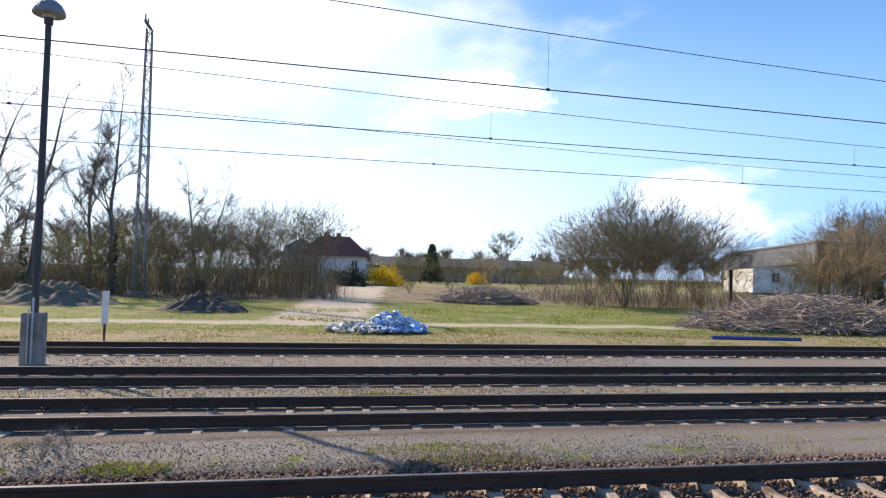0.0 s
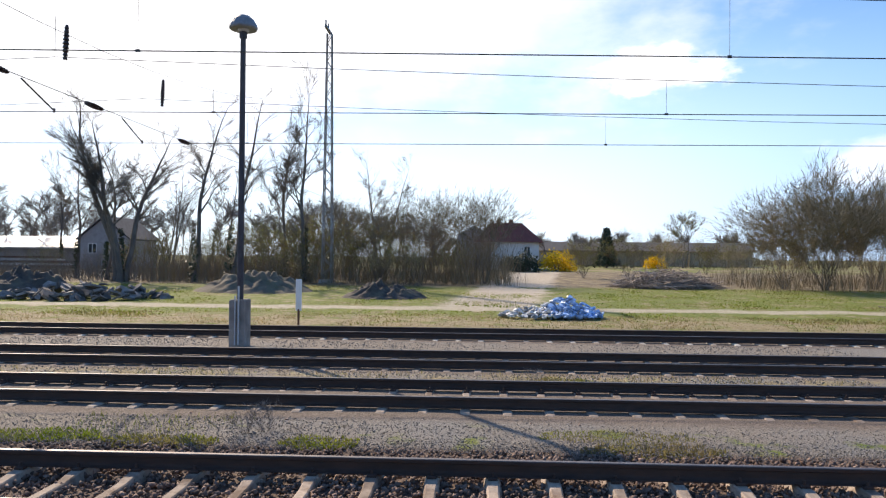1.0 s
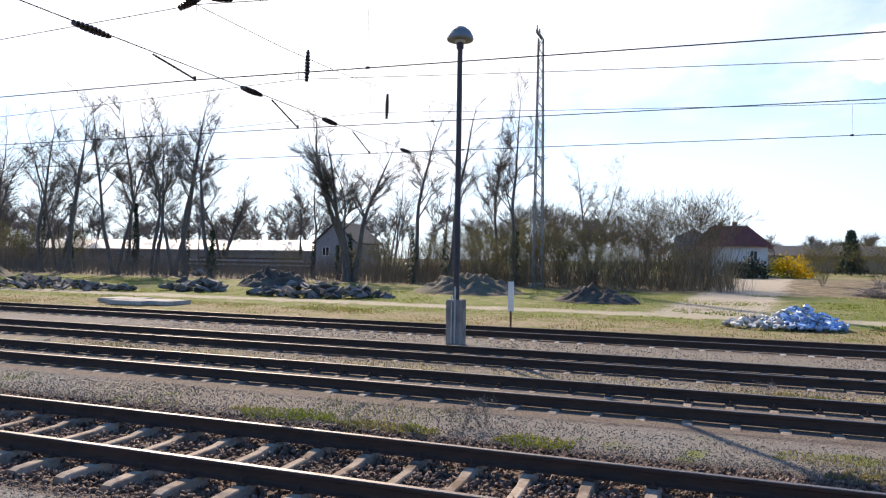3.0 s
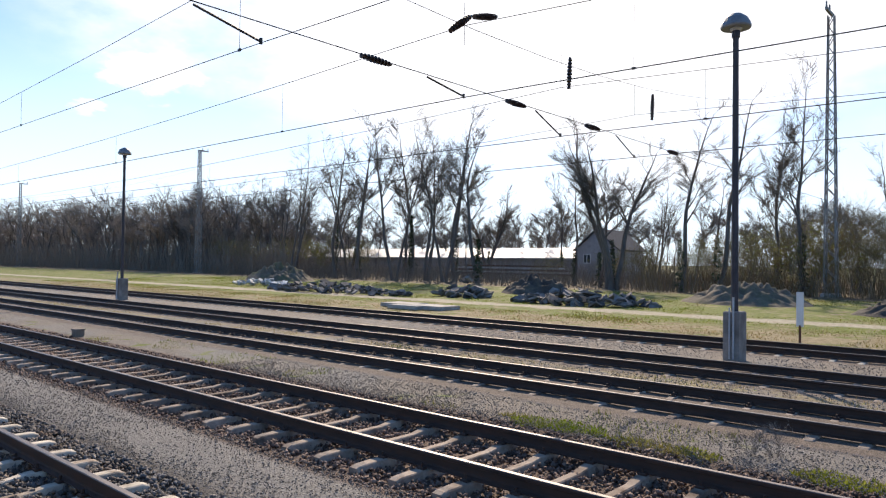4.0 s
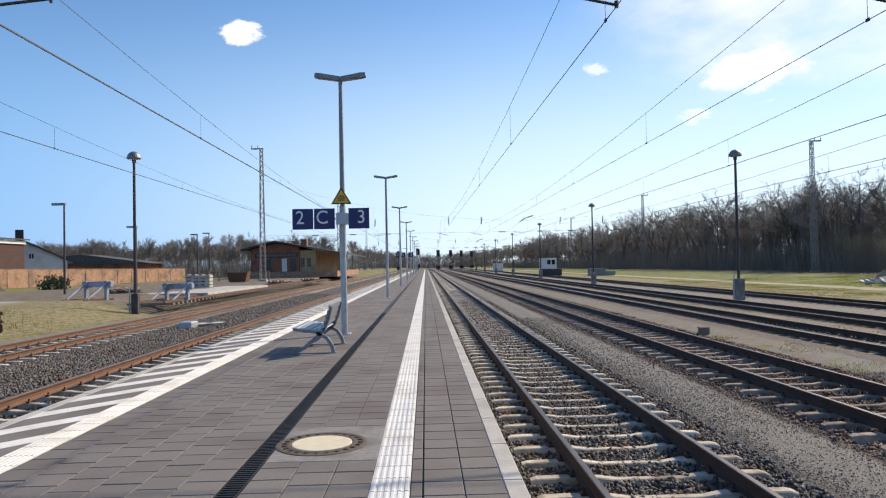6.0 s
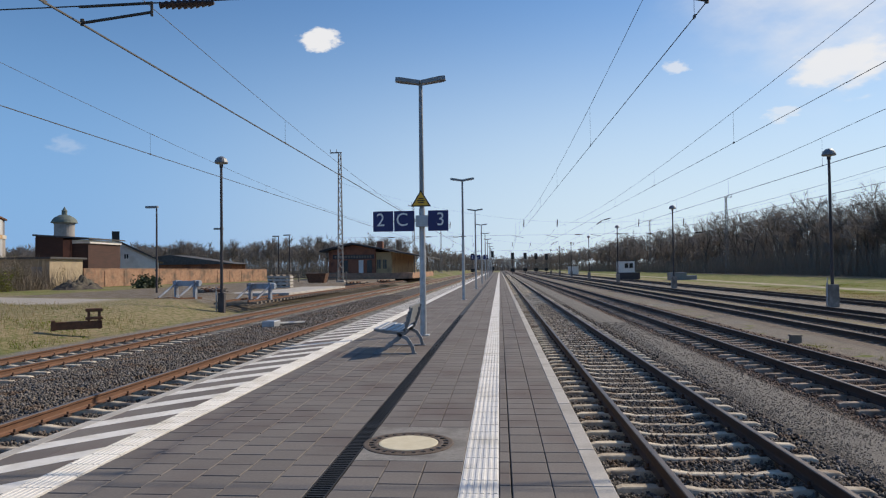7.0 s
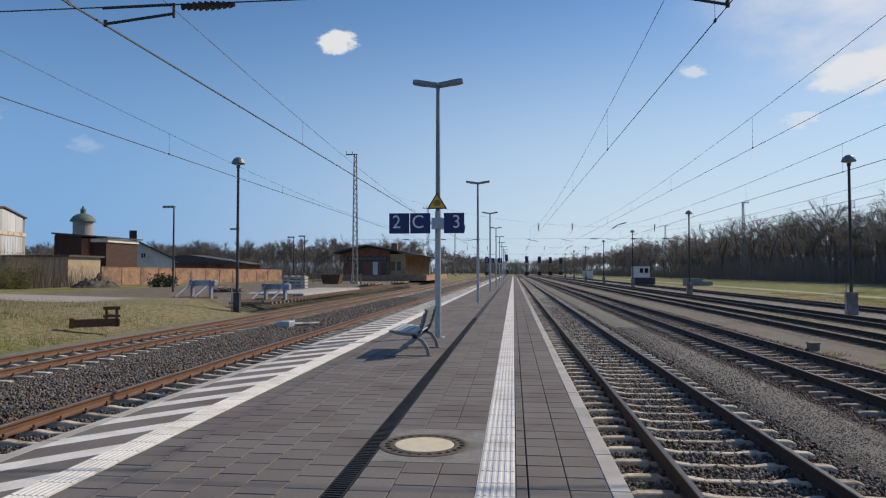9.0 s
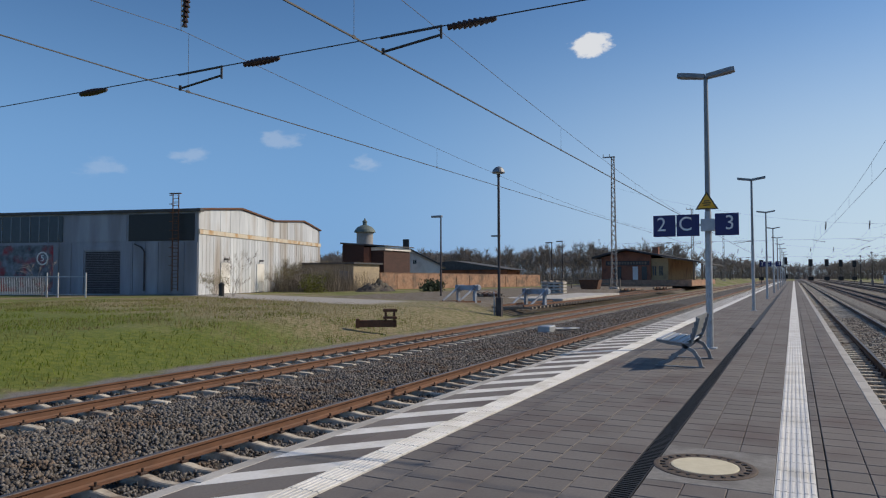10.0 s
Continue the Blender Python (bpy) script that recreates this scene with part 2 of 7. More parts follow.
BARK = surface("bark", (0.10, 0.087, 0.077), (0.18, 0.158, 0.14), 6, 0.95, 0.5, 30, stretch=(1, 1, 0.25))
TWIG = surface("twig", (0.16, 0.138, 0.12), (0.26, 0.227, 0.198), 2, 0.95, 0, spread=0.25)
SCRUB = surface("scrub", (0.18, 0.15, 0.12), (0.29, 0.245, 0.195), 2, 0.95, 0, spread=0.25)
TWIG_TAN = surface("twig_tan", (0.17, 0.13, 0.075), (0.27, 0.21, 0.12), 1.5, 0.95, 0, spread=0.2)
BUD = surface("spring_buds", (0.15, 0.16, 0.04), (0.22, 0.22, 0.07), 2, 0.9, 0, spread=0.25, island=True, through_light=0.5)
IVY = surface("ivy", (0.02, 0.035, 0.012), (0.045, 0.065, 0.022), 3, 0.6, 0, spread=0.3, island=True)
FORSYTHIA = surface("forsythia", (0.75, 0.48, 0.01), (0.85, 0.60, 0.03), 3, 0.8, 0, spread=0.2, island=True, through_light=0.5)
CONIFER = surface("conifer", (0.018, 0.035, 0.018), (0.04, 0.065, 0.035), 3, 0.8, 0, spread=0.3, island=True)
BRUSHWOOD = surface("brushwood", (0.22, 0.18, 0.155), (0.40, 0.35, 0.31), 3, 0.95, 0, spread=0.4, island=True)
SOIL = surface("dark_soil", (0.045, 0.038, 0.034), (0.10, 0.085, 0.075), 3, 0.98, 0.6, 12, depth=0.06, dirt=(0.13, 0.115, 0.085), dscale=0.8)
MOUND = surface("weedy_mound", (0.12, 0.10, 0.075), (0.19, 0.16, 0.115), 2.5, 0.98, 0.6, 12, depth=0.06, dirt=(0.12, 0.12, 0.06), dscale=0.7)
RUBBLE = surface("broken_slabs", (0.10, 0.095, 0.09), (0.22, 0.21, 0.20), 4, 0.95, 0.4, 40, spread=0.5, island=True)
GRASS = surface("grass_blades", (0.11, 0.165, 0.014), (0.22, 0.255, 0.03), 0.6, 0.8, 0, spread=0.35, island=True, dirt=(0.22, 0.18, 0.08), dscale=0.45, through_light=0.5)
DRYGRASS = surface("dry_grass", (0.24, 0.19, 0.09), (0.36, 0.29, 0.15), 0.8, 0.9, 0, spread=0.3, island=True, dirt=(0.14, 0.155, 0.035), dscale=0.5, through_light=0.5)
BRICK_M = surface("red_brick", (0.22, 0.085, 0.05), (0.33, 0.14, 0.085), 5, 0.92, 0.3, 60, dirt=(0.16, 0.07, 0.05), dscale=0.7)
BRICK_Y = surface("yellow_brick", (0.42, 0.29, 0.15), (0.55, 0.40, 0.22), 5, 0.92, 0.3, 60, dirt=(0.30, 0.20, 0.12), dscale=0.7)
BRICK_OLD = surface("weathered_brick_wall", (0.33, 0.18, 0.115), (0.48, 0.30, 0.20), 3, 0.92, 0.3, 60, dirt=(0.20, 0.14, 0.105), dscale=0.9)
RENDER_W = surface("white_plaster", (0.72, 0.71, 0.68), (0.80, 0.79, 0.76), 3, 0.92, 0.15, 80, dirt=(0.6, 0.58, 0.54), dscale=0.6)
RENDER_T = surface("tan_plaster", (0.36, 0.29, 0.20), (0.45, 0.37, 0.26), 3, 0.92, 0.15, 80, dirt=(0.34, 0.28, 0.21), dscale=0.6)
RENDER_G = surface("grey_plaster", (0.30, 0.29, 0.29), (0.38, 0.37, 0.37), 3, 0.92, 0.15, 80, dirt=(0.24, 0.23, 0.23), dscale=0.6)
ROOF_RED = surface("dark_red_tiles", (0.13, 0.038, 0.034), (0.20, 0.062, 0.055), 4, 0.85, 0.3, 30)
ROOF_DARK = surface("roof_felt", (0.055, 0.055, 0.058), (0.10, 0.10, 0.105), 3, 0.9, 0.2, 30)
ROOF_PALE = surface("pale_sheet_roof", (0.50, 0.50, 0.49), (0.66, 0.66, 0.65), 2, 0.6, 0.1, 30)
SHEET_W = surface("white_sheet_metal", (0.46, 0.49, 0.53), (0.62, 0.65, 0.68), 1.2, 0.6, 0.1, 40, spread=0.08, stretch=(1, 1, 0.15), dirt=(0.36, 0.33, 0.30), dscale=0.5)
# darker, bluer SHEET_W with shade in the colour for the warehouse side; also plain grey sheet
SHEET_G_SHADE = surface("grey_and_shaded_sheet_metal", (0.24, 0.26, 0.31), (0.33, 0.35, 0.40), 1.2, 0.6, 0.1, 40, spread=0.08, stretch=(1, 1, 0.15), dirt=(0.19, 0.19, 0.21), dscale=0.5)
SHEET_RIB = surface("ribbed_grey_fascia", (0.22, 0.24, 0.27), (0.30, 0.32, 0.35), 2, 0.5, 0, metal=0.3)
RUST = surface("rusted_iron", (0.09, 0.045, 0.028), (0.17, 0.08, 0.045), 6, 0.9, 0.3, 60)
RUSTY_W = surface("rust_streaked_white", (0.55, 0.48, 0.36), (0.62, 0.58, 0.50), 2, 0.7, 0.1, 40, dirt=(0.45, 0.26, 0.10), dscale=1.2, stretch=(1, 1, 0.5))
GLASS_DARK = surface("dark_window", (0.015, 0.018, 0.022), (0.03, 0.034, 0.04), 2, 0.12, 0)
MAROON = surface("dark_cladding", (0.05, 0.027, 0.023), (0.09, 0.045, 0.036), 3, 0.85, 0.2, 30, stretch=(0.3, 0.3, 3))
GREEN_DOME = surface("copper_dome", (0.10, 0.13, 0.115), (0.16, 0.19, 0.17), 3, 0.7, 0.1, 30)
BUFFER_BLUE = surface("buffer_steel_blue", (0.28, 0.33, 0.40), (0.38, 0.43, 0.50), 4, 0.6, 0.1, 60, dirt=(0.22, 0.20, 0.20), dscale=2)
BLUE_SHEET = surface("blue_plastic", (0.10, 0.30, 0.62), (0.55, 0.64, 0.76), 5, 0.5, 0.2, 20, spread=0.5, island=True)
PALE_SCRAP = surface("pale_scrap", (0.38, 0.38, 0.37), (0.60, 0.60, 0.58), 5, 0.8, 0.2, 20, spread=0.5, island=True)
BLUE_PIPE = surface("blue_pipe", (0.02, 0.045, 0.22), (0.05, 0.08, 0.28), 5, 0.5, 0.1, 20)
GRAFFITI = surface("sprayed_wall", (0.05, 0.06, 0.07), (0.25, 0.28, 0.32), 1.6, 0.7, 0, dirt=(0.36, 0.03, 0.04), dscale=0.9)
WOOD_GREY = surface("weathered_wood", (0.16, 0.13, 0.10), (0.26, 0.22, 0.18), 4, 0.9, 0.3, 40, stretch=(1, 1, 0.3))


def ground_material():
    m = bpy.data.materials.new("ground_zones")
    m.use_nodes = True
    n, l = m.node_tree.nodes, m.node_tree.links
    b = n["Principled BSDF"]
    b.inputs["Roughness"].default_value = 0.95
    pos = n.new("ShaderNodeNewGeometry").outputs["Position"]
    sep = n.new("ShaderNodeSeparateXYZ")
    l.new(pos, sep.inputs[0])

    def tex(scale, detail=6, rough=0.6):
        t = n.new("ShaderNodeTexNoise")
        t.inputs["Scale"].default_value, t.inputs["Detail"].default_value, t.inputs["Roughness"].default_value = scale, detail, rough
        l.new(pos, t.inputs["Vector"])
        return t.outputs["Fac"]

    def rng(src, a, c, lo=0.0, hi=1.0):
        r = n.new("ShaderNodeMapRange")
        r.interpolation_type = "SMOOTHSTEP"
        l.new(src, r.inputs[0])
        r.inputs[1].default_value, r.inputs[2].default_value, r.inputs[3].default_value, r.inputs[4].default_value = a, c, lo, hi
        return r.outputs[0]

    def op(kind, a, c):
        o = n.new("ShaderNodeMath")
        o.operation = kind
        for i, s in enumerate((a, c)):
            if isinstance(s, (int, float)):
                o.inputs[i].default_value = s
            else:
                l.new(s, o.inputs[i])
        return o.outputs[0]

    def mix(f, a, c):
        o = n.new("ShaderNodeMixRGB")
        l.new(f, o.inputs[0])
        for i, s in ((1, a), (2, c)):
            if isinstance(s, tuple):
                o.inputs[i].default_value = (*s, 1)
            else:
                l.new(s, o.inputs[i])
        return o.outputs[0]

    big, mid, small, fine = tex(0.22), tex(1.1), tex(5.0), tex(38.0, 3)
    wob = op("ADD", sep.outputs[0], op("MULTIPLY", op("SUBTRACT", mid, 0.5), 2.2))

    def zone(a, c, soft=0.5, x=None):
        x = x or wob
        return op("MULTIPLY", rng(x, a - soft, a + soft), rng(x, c - soft, c + soft, 1, 0))

    grass = mix(rng(small, 0.35, 0.65), (0.09, 0.125, 0.013), (0.16, 0.185, 0.025))
    dry = mix(rng(small, 0.35, 0.65), (0.205, 0.165, 0.085), (0.30, 0.245, 0.138))
    gravel = mix(rng(fine, 0.35, 0.65), (0.12, 0.114, 0.104), (0.24, 0.228, 0.208))
    brown = mix(rng(fine, 0.35, 0.65), (0.125, 0.108, 0.086), (0.25, 0.215, 0.175))
    dirt = mix(rng(small, 0.35, 0.65), (0.36, 0.31, 0.24), (0.46, 0.41, 0.33))
    soil = mix(rng(small, 0.35, 0.65), (0.10, 0.075, 0.05), (0.16, 0.125, 0.08))
    stone = mix(rng(fine, 0.4, 0.6), (0.05, 0.045, 0.042), (0.11, 0.10, 0.092))
    # far land: patchy grass and dead grass
    col = mix(rng(big, 0.42, 0.60), grass, dry)
    col = mix(rng(mid, 0.52, 0.70), col, soil)
    # right side: dry verge, green meadow, wood floor
    col = mix(zone(26.5, 47, 1.0), col, mix(rng(mid, 0.50, 0.68), grass, dry))
    col = mix(zone(21.5, 27.0, 0.8), col, mix(rng(mid, 0.48, 0.66), dry, grass))
    col = mix(zone(46, 75, 2.0), col, mix(rng(mid, 0.45, 0.62), soil, dry))
    # dirt road along the meadow and up to the house
    road = zone(29.6, 31.2, 0.35)
    col = mix(op("MULTIPLY", road, 0.8), col, dirt)
    side = op("ADD", sep.outputs[1], op("MULTIPLY", op("SUBTRACT", sep.outputs[0], 31.0), 0.14))
    side = op("ADD", side, op("MULTIPLY", op("SUBTRACT", mid, 0.5), 2.0))
    col = mix(op("MULTIPLY", zone(31, 74, 0.8), op("MULTIPLY", rng(side, -3.6, -2.6), rng(side, 0.8, 2.0, 1, 0))), col, dirt)
    # yard between the right tracks
    col = mix(zone(0.5, 21.8, 0.4), col, gravel)
    col = mix(op("MULTIPLY", zone(8.4, 21.8, 0.3), rng(big, 0.36, 0.56)), col, brown)
    col = mix(op("MULTIPLY", zone(8.7, 10.3, 0.3), rng(mid, 0.56, 0.66)), col, grass)
    col = mix(op("MULTIPLY", zone(12.9, 14.4, 0.3), rng(mid, 0.42, 0.60)), col, dry)
    col = mix(op("MULTIPLY", zone(12.9, 14.4, 0.3), rng(small, 0.58, 0.68)), col, grass)
    for a, c in ((0.4, 4.3), (5.3, 9.0)):
        col = mix(zone(a, c, 0.12, sep.outputs[0]), col, stone if a < 1 else mix(rng(fine, 0.4, 0.6), (0.07, 0.045, 0.035), (0.15, 0.105, 0.08)))
    for a, c in ((10.3, 13.0), (14.3, 16.6), (19.4, 21.7)):
        col = mix(zone(a, c, 0.2, sep.outputs[0]), col, mix(rng(fine, 0.4, 0.6), (0.09, 0.07, 0.055), (0.19, 0.15, 0.12)))
    # left side: ballast, ash path, meadow
    col = mix(zone(-14.3, -4.0, 0.15, sep.outputs[0]), col, mix(rng(fine, 0.35, 0.65), (0.16, 0.145, 0.135), (0.24, 0.22, 0.205)))
    col = mix(zone(-13.2, -4.0, 0.1, sep.outputs[0]), col, stone)
    yy = op("ADD", sep.outputs[1], op("MULTIPLY", sep.outputs[0], 0.35))
    meadow = op("MULTIPLY", zone(-42, -14.4, 0.5), rng(yy, 30, 34, 1, 0))
    far_part = op("ADD", rng(yy, 4, 20), op("MULTIPLY", op("SUBTRACT", big, 0.5), 1.6))
    col = mix(meadow, col, mix(rng(far_part, 0.3, 0.8), grass, mix(rng(small, 0.30, 0.55), grass, dry)))
    yard = op("MULTIPLY", zone(-34, -14.4, 0.8), op("MULTIPLY", rng(yy, 31, 34), rng(yy, 150, 160, 1, 0)))
    col = mix(yard, col, mix(rng(mid, 0.4, 0.6), soil, brown))
    # pale lane to the warehouse
    lane = op("ADD", sep.outputs[1], op("MULTIPLY", sep.outputs[0], 0.42))
    lane = op("ADD", lane, op("MULTIPLY", op("SUBTRACT", mid, 0.5), 1.6))
    col = mix(op("MULTIPLY", zone(-75, -22, 1.5), op("MULTIPLY", rng(lane, 23.2, 24.2), rng(lane, 29.5, 30.5, 1, 0))), col, mix(rng(fine, 0.4, 0.6), (0.33, 0.31, 0.28), (0.43, 0.40, 0.36)))
    l.new(col, b.inputs["Base Color"])
    bp = n.new("ShaderNodeBump")
    bp.inputs["Strength"].default_value, bp.inputs["Distance"].default_value = 0.7, 0.03
    l.new(op("ADD", fine, op("MULTIPLY", small, 1.5)), bp.inputs["Height"])
    l.new(bp.outputs[0], b.inputs["Normal"])
    return m


GROUND = ground_material()


# ---- building helpers ----
class Shape:
    """Vertices and faces, gathered from simple solids, for one mesh."""

    def __init__(self):
        self.v, self.f, self.mi = [], [], []

    def add(self, verts, faces, mi=0):
        k = len(self.v)
        self.v.extend(tuple(p) for p in verts)
        self.f.extend(tuple(i + k for i in f) for f in faces)
        self.mi.extend([mi] * len(faces))
        return self

    def box(self, x0, x1, y0, y1, z0, z1, bevel=0.0, mi=0, rot=None, at=(0, 0, 0)):
        if bevel:
            c = bevel
            lo = [(x0, y0, z0), (x1, y0, z0), (x1, y1, z0), (x0, y1, z0)]
            md = [(x0, y0, z1 - c), (x1, y0, z1 - c), (x1, y1, z1 - c), (x0, y1, z1 - c)]
            hi = [(x0 + c, y0 + c, z1), (x1 - c, y0 + c, z1), (x1 - c, y1 - c, z1), (x0 + c, y1 - c, z1)]
            vs = lo + md + hi
            fs = [(3, 2, 1, 0), (8, 9, 10, 11)]
            for a in (0, 4):
                fs += [(a + i, a + (i + 1) % 4, a + 4 + (i + 1) % 4, a + 4 + i) for i in range(4)]
        else:
            vs = [(x0, y0, z0), (x1, y0, z0), (x1, y1, z0), (x0, y1, z0), (x0, y0, z1), (x1, y0, z1), (x1, y1, z1), (x0, y1, z1)]
            fs = [(3, 2, 1, 0), (4, 5, 6, 7), (0, 1, 5, 4), (1, 2, 6, 5), (2, 3, 7, 6), (3, 0, 4, 7)]
        if rot is not None:
            vs = [tuple(rot @ Vector(p) + Vector(at)) for p in vs]
        return self.add(vs, fs, mi)

    def tube(self, p0, p1, r0, r1=None, n=6, caps=True, mi=0):
        r1 = r0 if r1 is None else r1
        p0, p1 = Vector(p0), Vector(p1)
        d = p1 - p0
        if d.length < 1e-6:
            return self
        a = d.orthogonal().normalized()
        c = d.normalized().cross(a)
        ring = [a * math.cos(2 * math.pi * i / n) + c * math.sin(2 * math.pi * i / n) for i in range(n)]
        vs = [p0 + q * r0 for q in ring] + [p1 + q * r1 for q in ring]
        fs = [(i, (i + 1) % n, n + (i + 1) % n, n + i) for i in range(n)]
        if caps:
            fs += [tuple(range(n - 1, -1, -1)), tuple(range(n, 2 * n))]
        return self.add(vs, fs, mi)

    def path(self, pts, r, n=5, mi=0):
        pts = [Vector(p) for p in pts]
        vs, fs = [], []
        a = (pts[1] - pts[0]).orthogonal().normalized()
        for k, p in enumerate(pts):
            d = (pts[min(k + 1, len(pts) - 1)] - pts[max(k - 1, 0)]).normalized()
            a = (a - d * a.dot(d)).normalized()
            c = d.cross(a)
            vs += [p + (a * math.cos(2 * math.pi * i / n) + c * math.sin(2 * math.pi * i / n)) * r for i in range(n)]
        m = len(pts) - 1
        for k in range(m):
            fs += [(k * n + i, k * n + (i + 1) % n, (k + 1) * n + (i + 1) % n, (k + 1) * n + i) for i in range(n)]
        fs += [tuple(range(n - 1, -1, -1)), tuple(range(m * n, m * n + n))]
        return self.add(vs, fs, mi)

    def lathe(self, prof, n=16, at=(0, 0, 0), axis=None, mi=0):
        """prof: (radius, height) from bottom to top."""
        vs, fs = [], []
        for r, h in prof:
            vs += [Vector((r * math.cos(2 * math.pi * i / n), r * math.sin(2 * math.pi * i / n), h)) for i in range(n)]
        for k in range(len(prof) - 1):
            fs += [(k * n + i, k * n + (i + 1) % n, (k + 1) * n + (i + 1) % n, (k + 1) * n + i) for i in range(n)]
        fs += [tuple(range(n - 1, -1, -1)), tuple(range((len(prof) - 1) * n, len(prof) * n))]
        rot = Vector((0, 0, 1)).rotation_difference(Vector(axis)) if axis is not None else None
        vs = [tuple((rot @ p if rot else p) + Vector(at)) for p in vs]
        return self.add(vs, fs, mi)

    def prism(self, poly, h0, h1, frame_m=None, mi=0):
        """A polygon in (u, v) pushed from h0 to h1 along w; frame_m maps (u, v, w) to the world."""
        n = len(poly)
        vs = [(u, w, h0) for u, w in poly] + [(u, w, h1) for u, w in poly]
        fs = [tuple(range(n - 1, -1, -1)), tuple(range(n, 2 * n))] + [(i, (i + 1) % n, n + (i + 1) % n, n + i) for i in range(n)]
        if frame_m is not None:
            vs = [tuple(frame_m @ Vector(p)) for p in vs]
        return self.add(vs, fs, mi)

    def mesh(self, name, *mats, smooth=False):
        me = bpy.data.meshes.new(name)
        me.from_pydata([tuple(p) for p in self.v], [], self.f)
        for m in mats:
            me.materials.append(m)
        if len(mats) > 1:
            me.polygons.foreach_set("material_index", self.mi)
        if smooth:
            me.polygons.foreach_set("use_smooth", [True] * len(self.f))
        me.update()
        return me


def array_mesh(name, verts, faces, mat, width):
    """A mesh straight from numpy arrays; every face has the same number of corners."""
    me = bpy.data.meshes.new(name)
    nf = len(faces)
    me.vertices.add(len(verts))
    me.vertices.foreach_set("co", np.asarray(verts, np.float32).ravel())
    me.loops.add(nf * width)
    me.loops.foreach_set("vertex_index", np.asarray(faces, np.int32).ravel())
    me.polygons.add(nf)
    me.polygons.foreach_set("loop_start", np.arange(0, nf * width, width, dtype=np.int32))
    me.materials.append(mat)
    me.update()
    me.validate()
    return me


def thing(name, at, label, category, group="", kind=""):
    e = new(name)
    e.location = at
    e.empty_display_size = 0.2
    return tagged(e, label, category, group, kind)


def part(name, shape, mat, parent, label="", smooth=False, at=None):
    mats = mat if isinstance(mat, tuple) else (mat,)
    me = shape if isinstance(shape, bpy.types.Mesh) else shape.mesh(name, *mats, smooth=smooth)
    ob = new(name, me)
    ob.parent = parent
    if at is not None:
        ob.location = at
    return tagged(ob, label)


def solo(name, shape, mat, label, category, group="", kind="", at=None, smooth=False):
    ob = part(name, shape, mat, None, smooth=smooth, at=at)
    return tagged(ob, label, category, group, kind)


def ease(a, b, x):
    t = min(max((x - a) / (b - a), 0), 1)
    return t * t * (3 - 2 * t)


ZR = -0.595                       # top of the rails; platform surface is z = 0
GAUGE = 1.505
TRACKS = {"R1": 1.762, "R2": 6.194, "R3": 11.0, "R4": 14.8, "R5": 20.02, "L1": -7.114, "L2": -12.652}


def land(x, y):
    if 10.2 < x < 21.8:
        return -0.795
    for a, b in ((0.9, 4.3), (5.3, 9.0), (-13.3, -4.2)):
        if a < x < b:
            return -0.82 - 0.07 * ease(0, 0.35, min(x - a, b - x))
    if x > 24:
        return -0.82 + 0.018 * (min(x, 110) - 24) + 0.04
    if x < -13.4:
        return -0.82 + 0.80 * ease(-13.6, -19.0, x)
    return -0.82
# ---- ground ----
def grid_lines(marks):
    out = []
    for (a, b, step) in marks:
        k = max(1, round((b - a) / step))
        out += [a + (b - a) * i / k for i in range(k)]
    return out + [marks[-1][1]]


GX = grid_lines([(-1800, -300, 250), (-300, -70, 20), (-70, -20, 1.5), (-20, 28, 0.6), (28, 70, 1.2), (70, 300, 20), (300, 1800, 250)])
GY = grid_lines([(-1500, -200, 200), (-200, -60, 14), (-60, -4, 1.2), (-4, 40, 0.7), (40, 130, 1.6), (130, 400, 15), (400, 2500, 300)])
gv = np.empty((len(GX) * len(GY), 3))
k = 0
for gx in GX:
    for gy in GY:
        rough = noise.noise((gx * 0.35, gy * 0.35, 3.0)) * 0.05 + noise.noise((gx * 1.3, gy * 1.3, 7.0)) * 0.02
        amount = 1.0 if abs(gx) > 22 or gx < -15 else 0.35
        if -4.6 < gx < 1.0:
            amount = 0
        gv[k] = (gx, gy, land(gx, gy) + rough * amount)
        k += 1
ny = len(GY)
gf = [(i * ny + j, (i + 1) * ny + j, (i + 1) * ny + j + 1, i * ny + j + 1) for i in range(len(GX) - 1) for j in range(ny - 1)]
ground = new("ground", array_mesh("ground", gv, gf, GROUND, 4))
tagged(ground, "gravel, ash and patchy grass of a wide railway yard", "ground", kind="structure")


# ---- platform ----
P_L, P_R, P_Y0, P_Y1 = -4.29, 0.805, -14.0, 240.0
plat = thing("platform", (0, 0, 0), "grey paved island platform with pale concrete edges", "platform", kind="structure")
s = Shape()
s.box(P_L + 0.10, P_R - 0.10, P_Y0, P_Y1, -0.86, -0.035)
part("core", s, JOINT, plat)
for name, x0, x1 in (("edge_stone", 0.66, P_R), ("edge_stone", P_L, -4.15)):
    one = Shape().box(0, x1 - x0, 0.004, 0.996, -0.16, 0.0, 0.008).mesh(name, COPING)
    for i in range(60):
        part(name, one, COPING, plat, at=(x0, -6 + i, 0))
    rest = Shape()
    for i in list(range(8)) + list(range(68, int(P_Y1 - P_Y0))):
        rest.box(x0, x1, P_Y0 + i + 0.004, P_Y0 + i + 0.996, -0.16, 0.0, 0.008)
    tagged(part("edge_stones", rest, COPING, plat), kind="stuff")
for x0, x1 in ((P_R - 0.12, P_R - 0.05), (P_L + 0.05, P_L + 0.12)):
    part("side_wall", Shape().box(x0, x1, P_Y0, P_Y1, -0.9, -0.165), CONCRETE, plat)

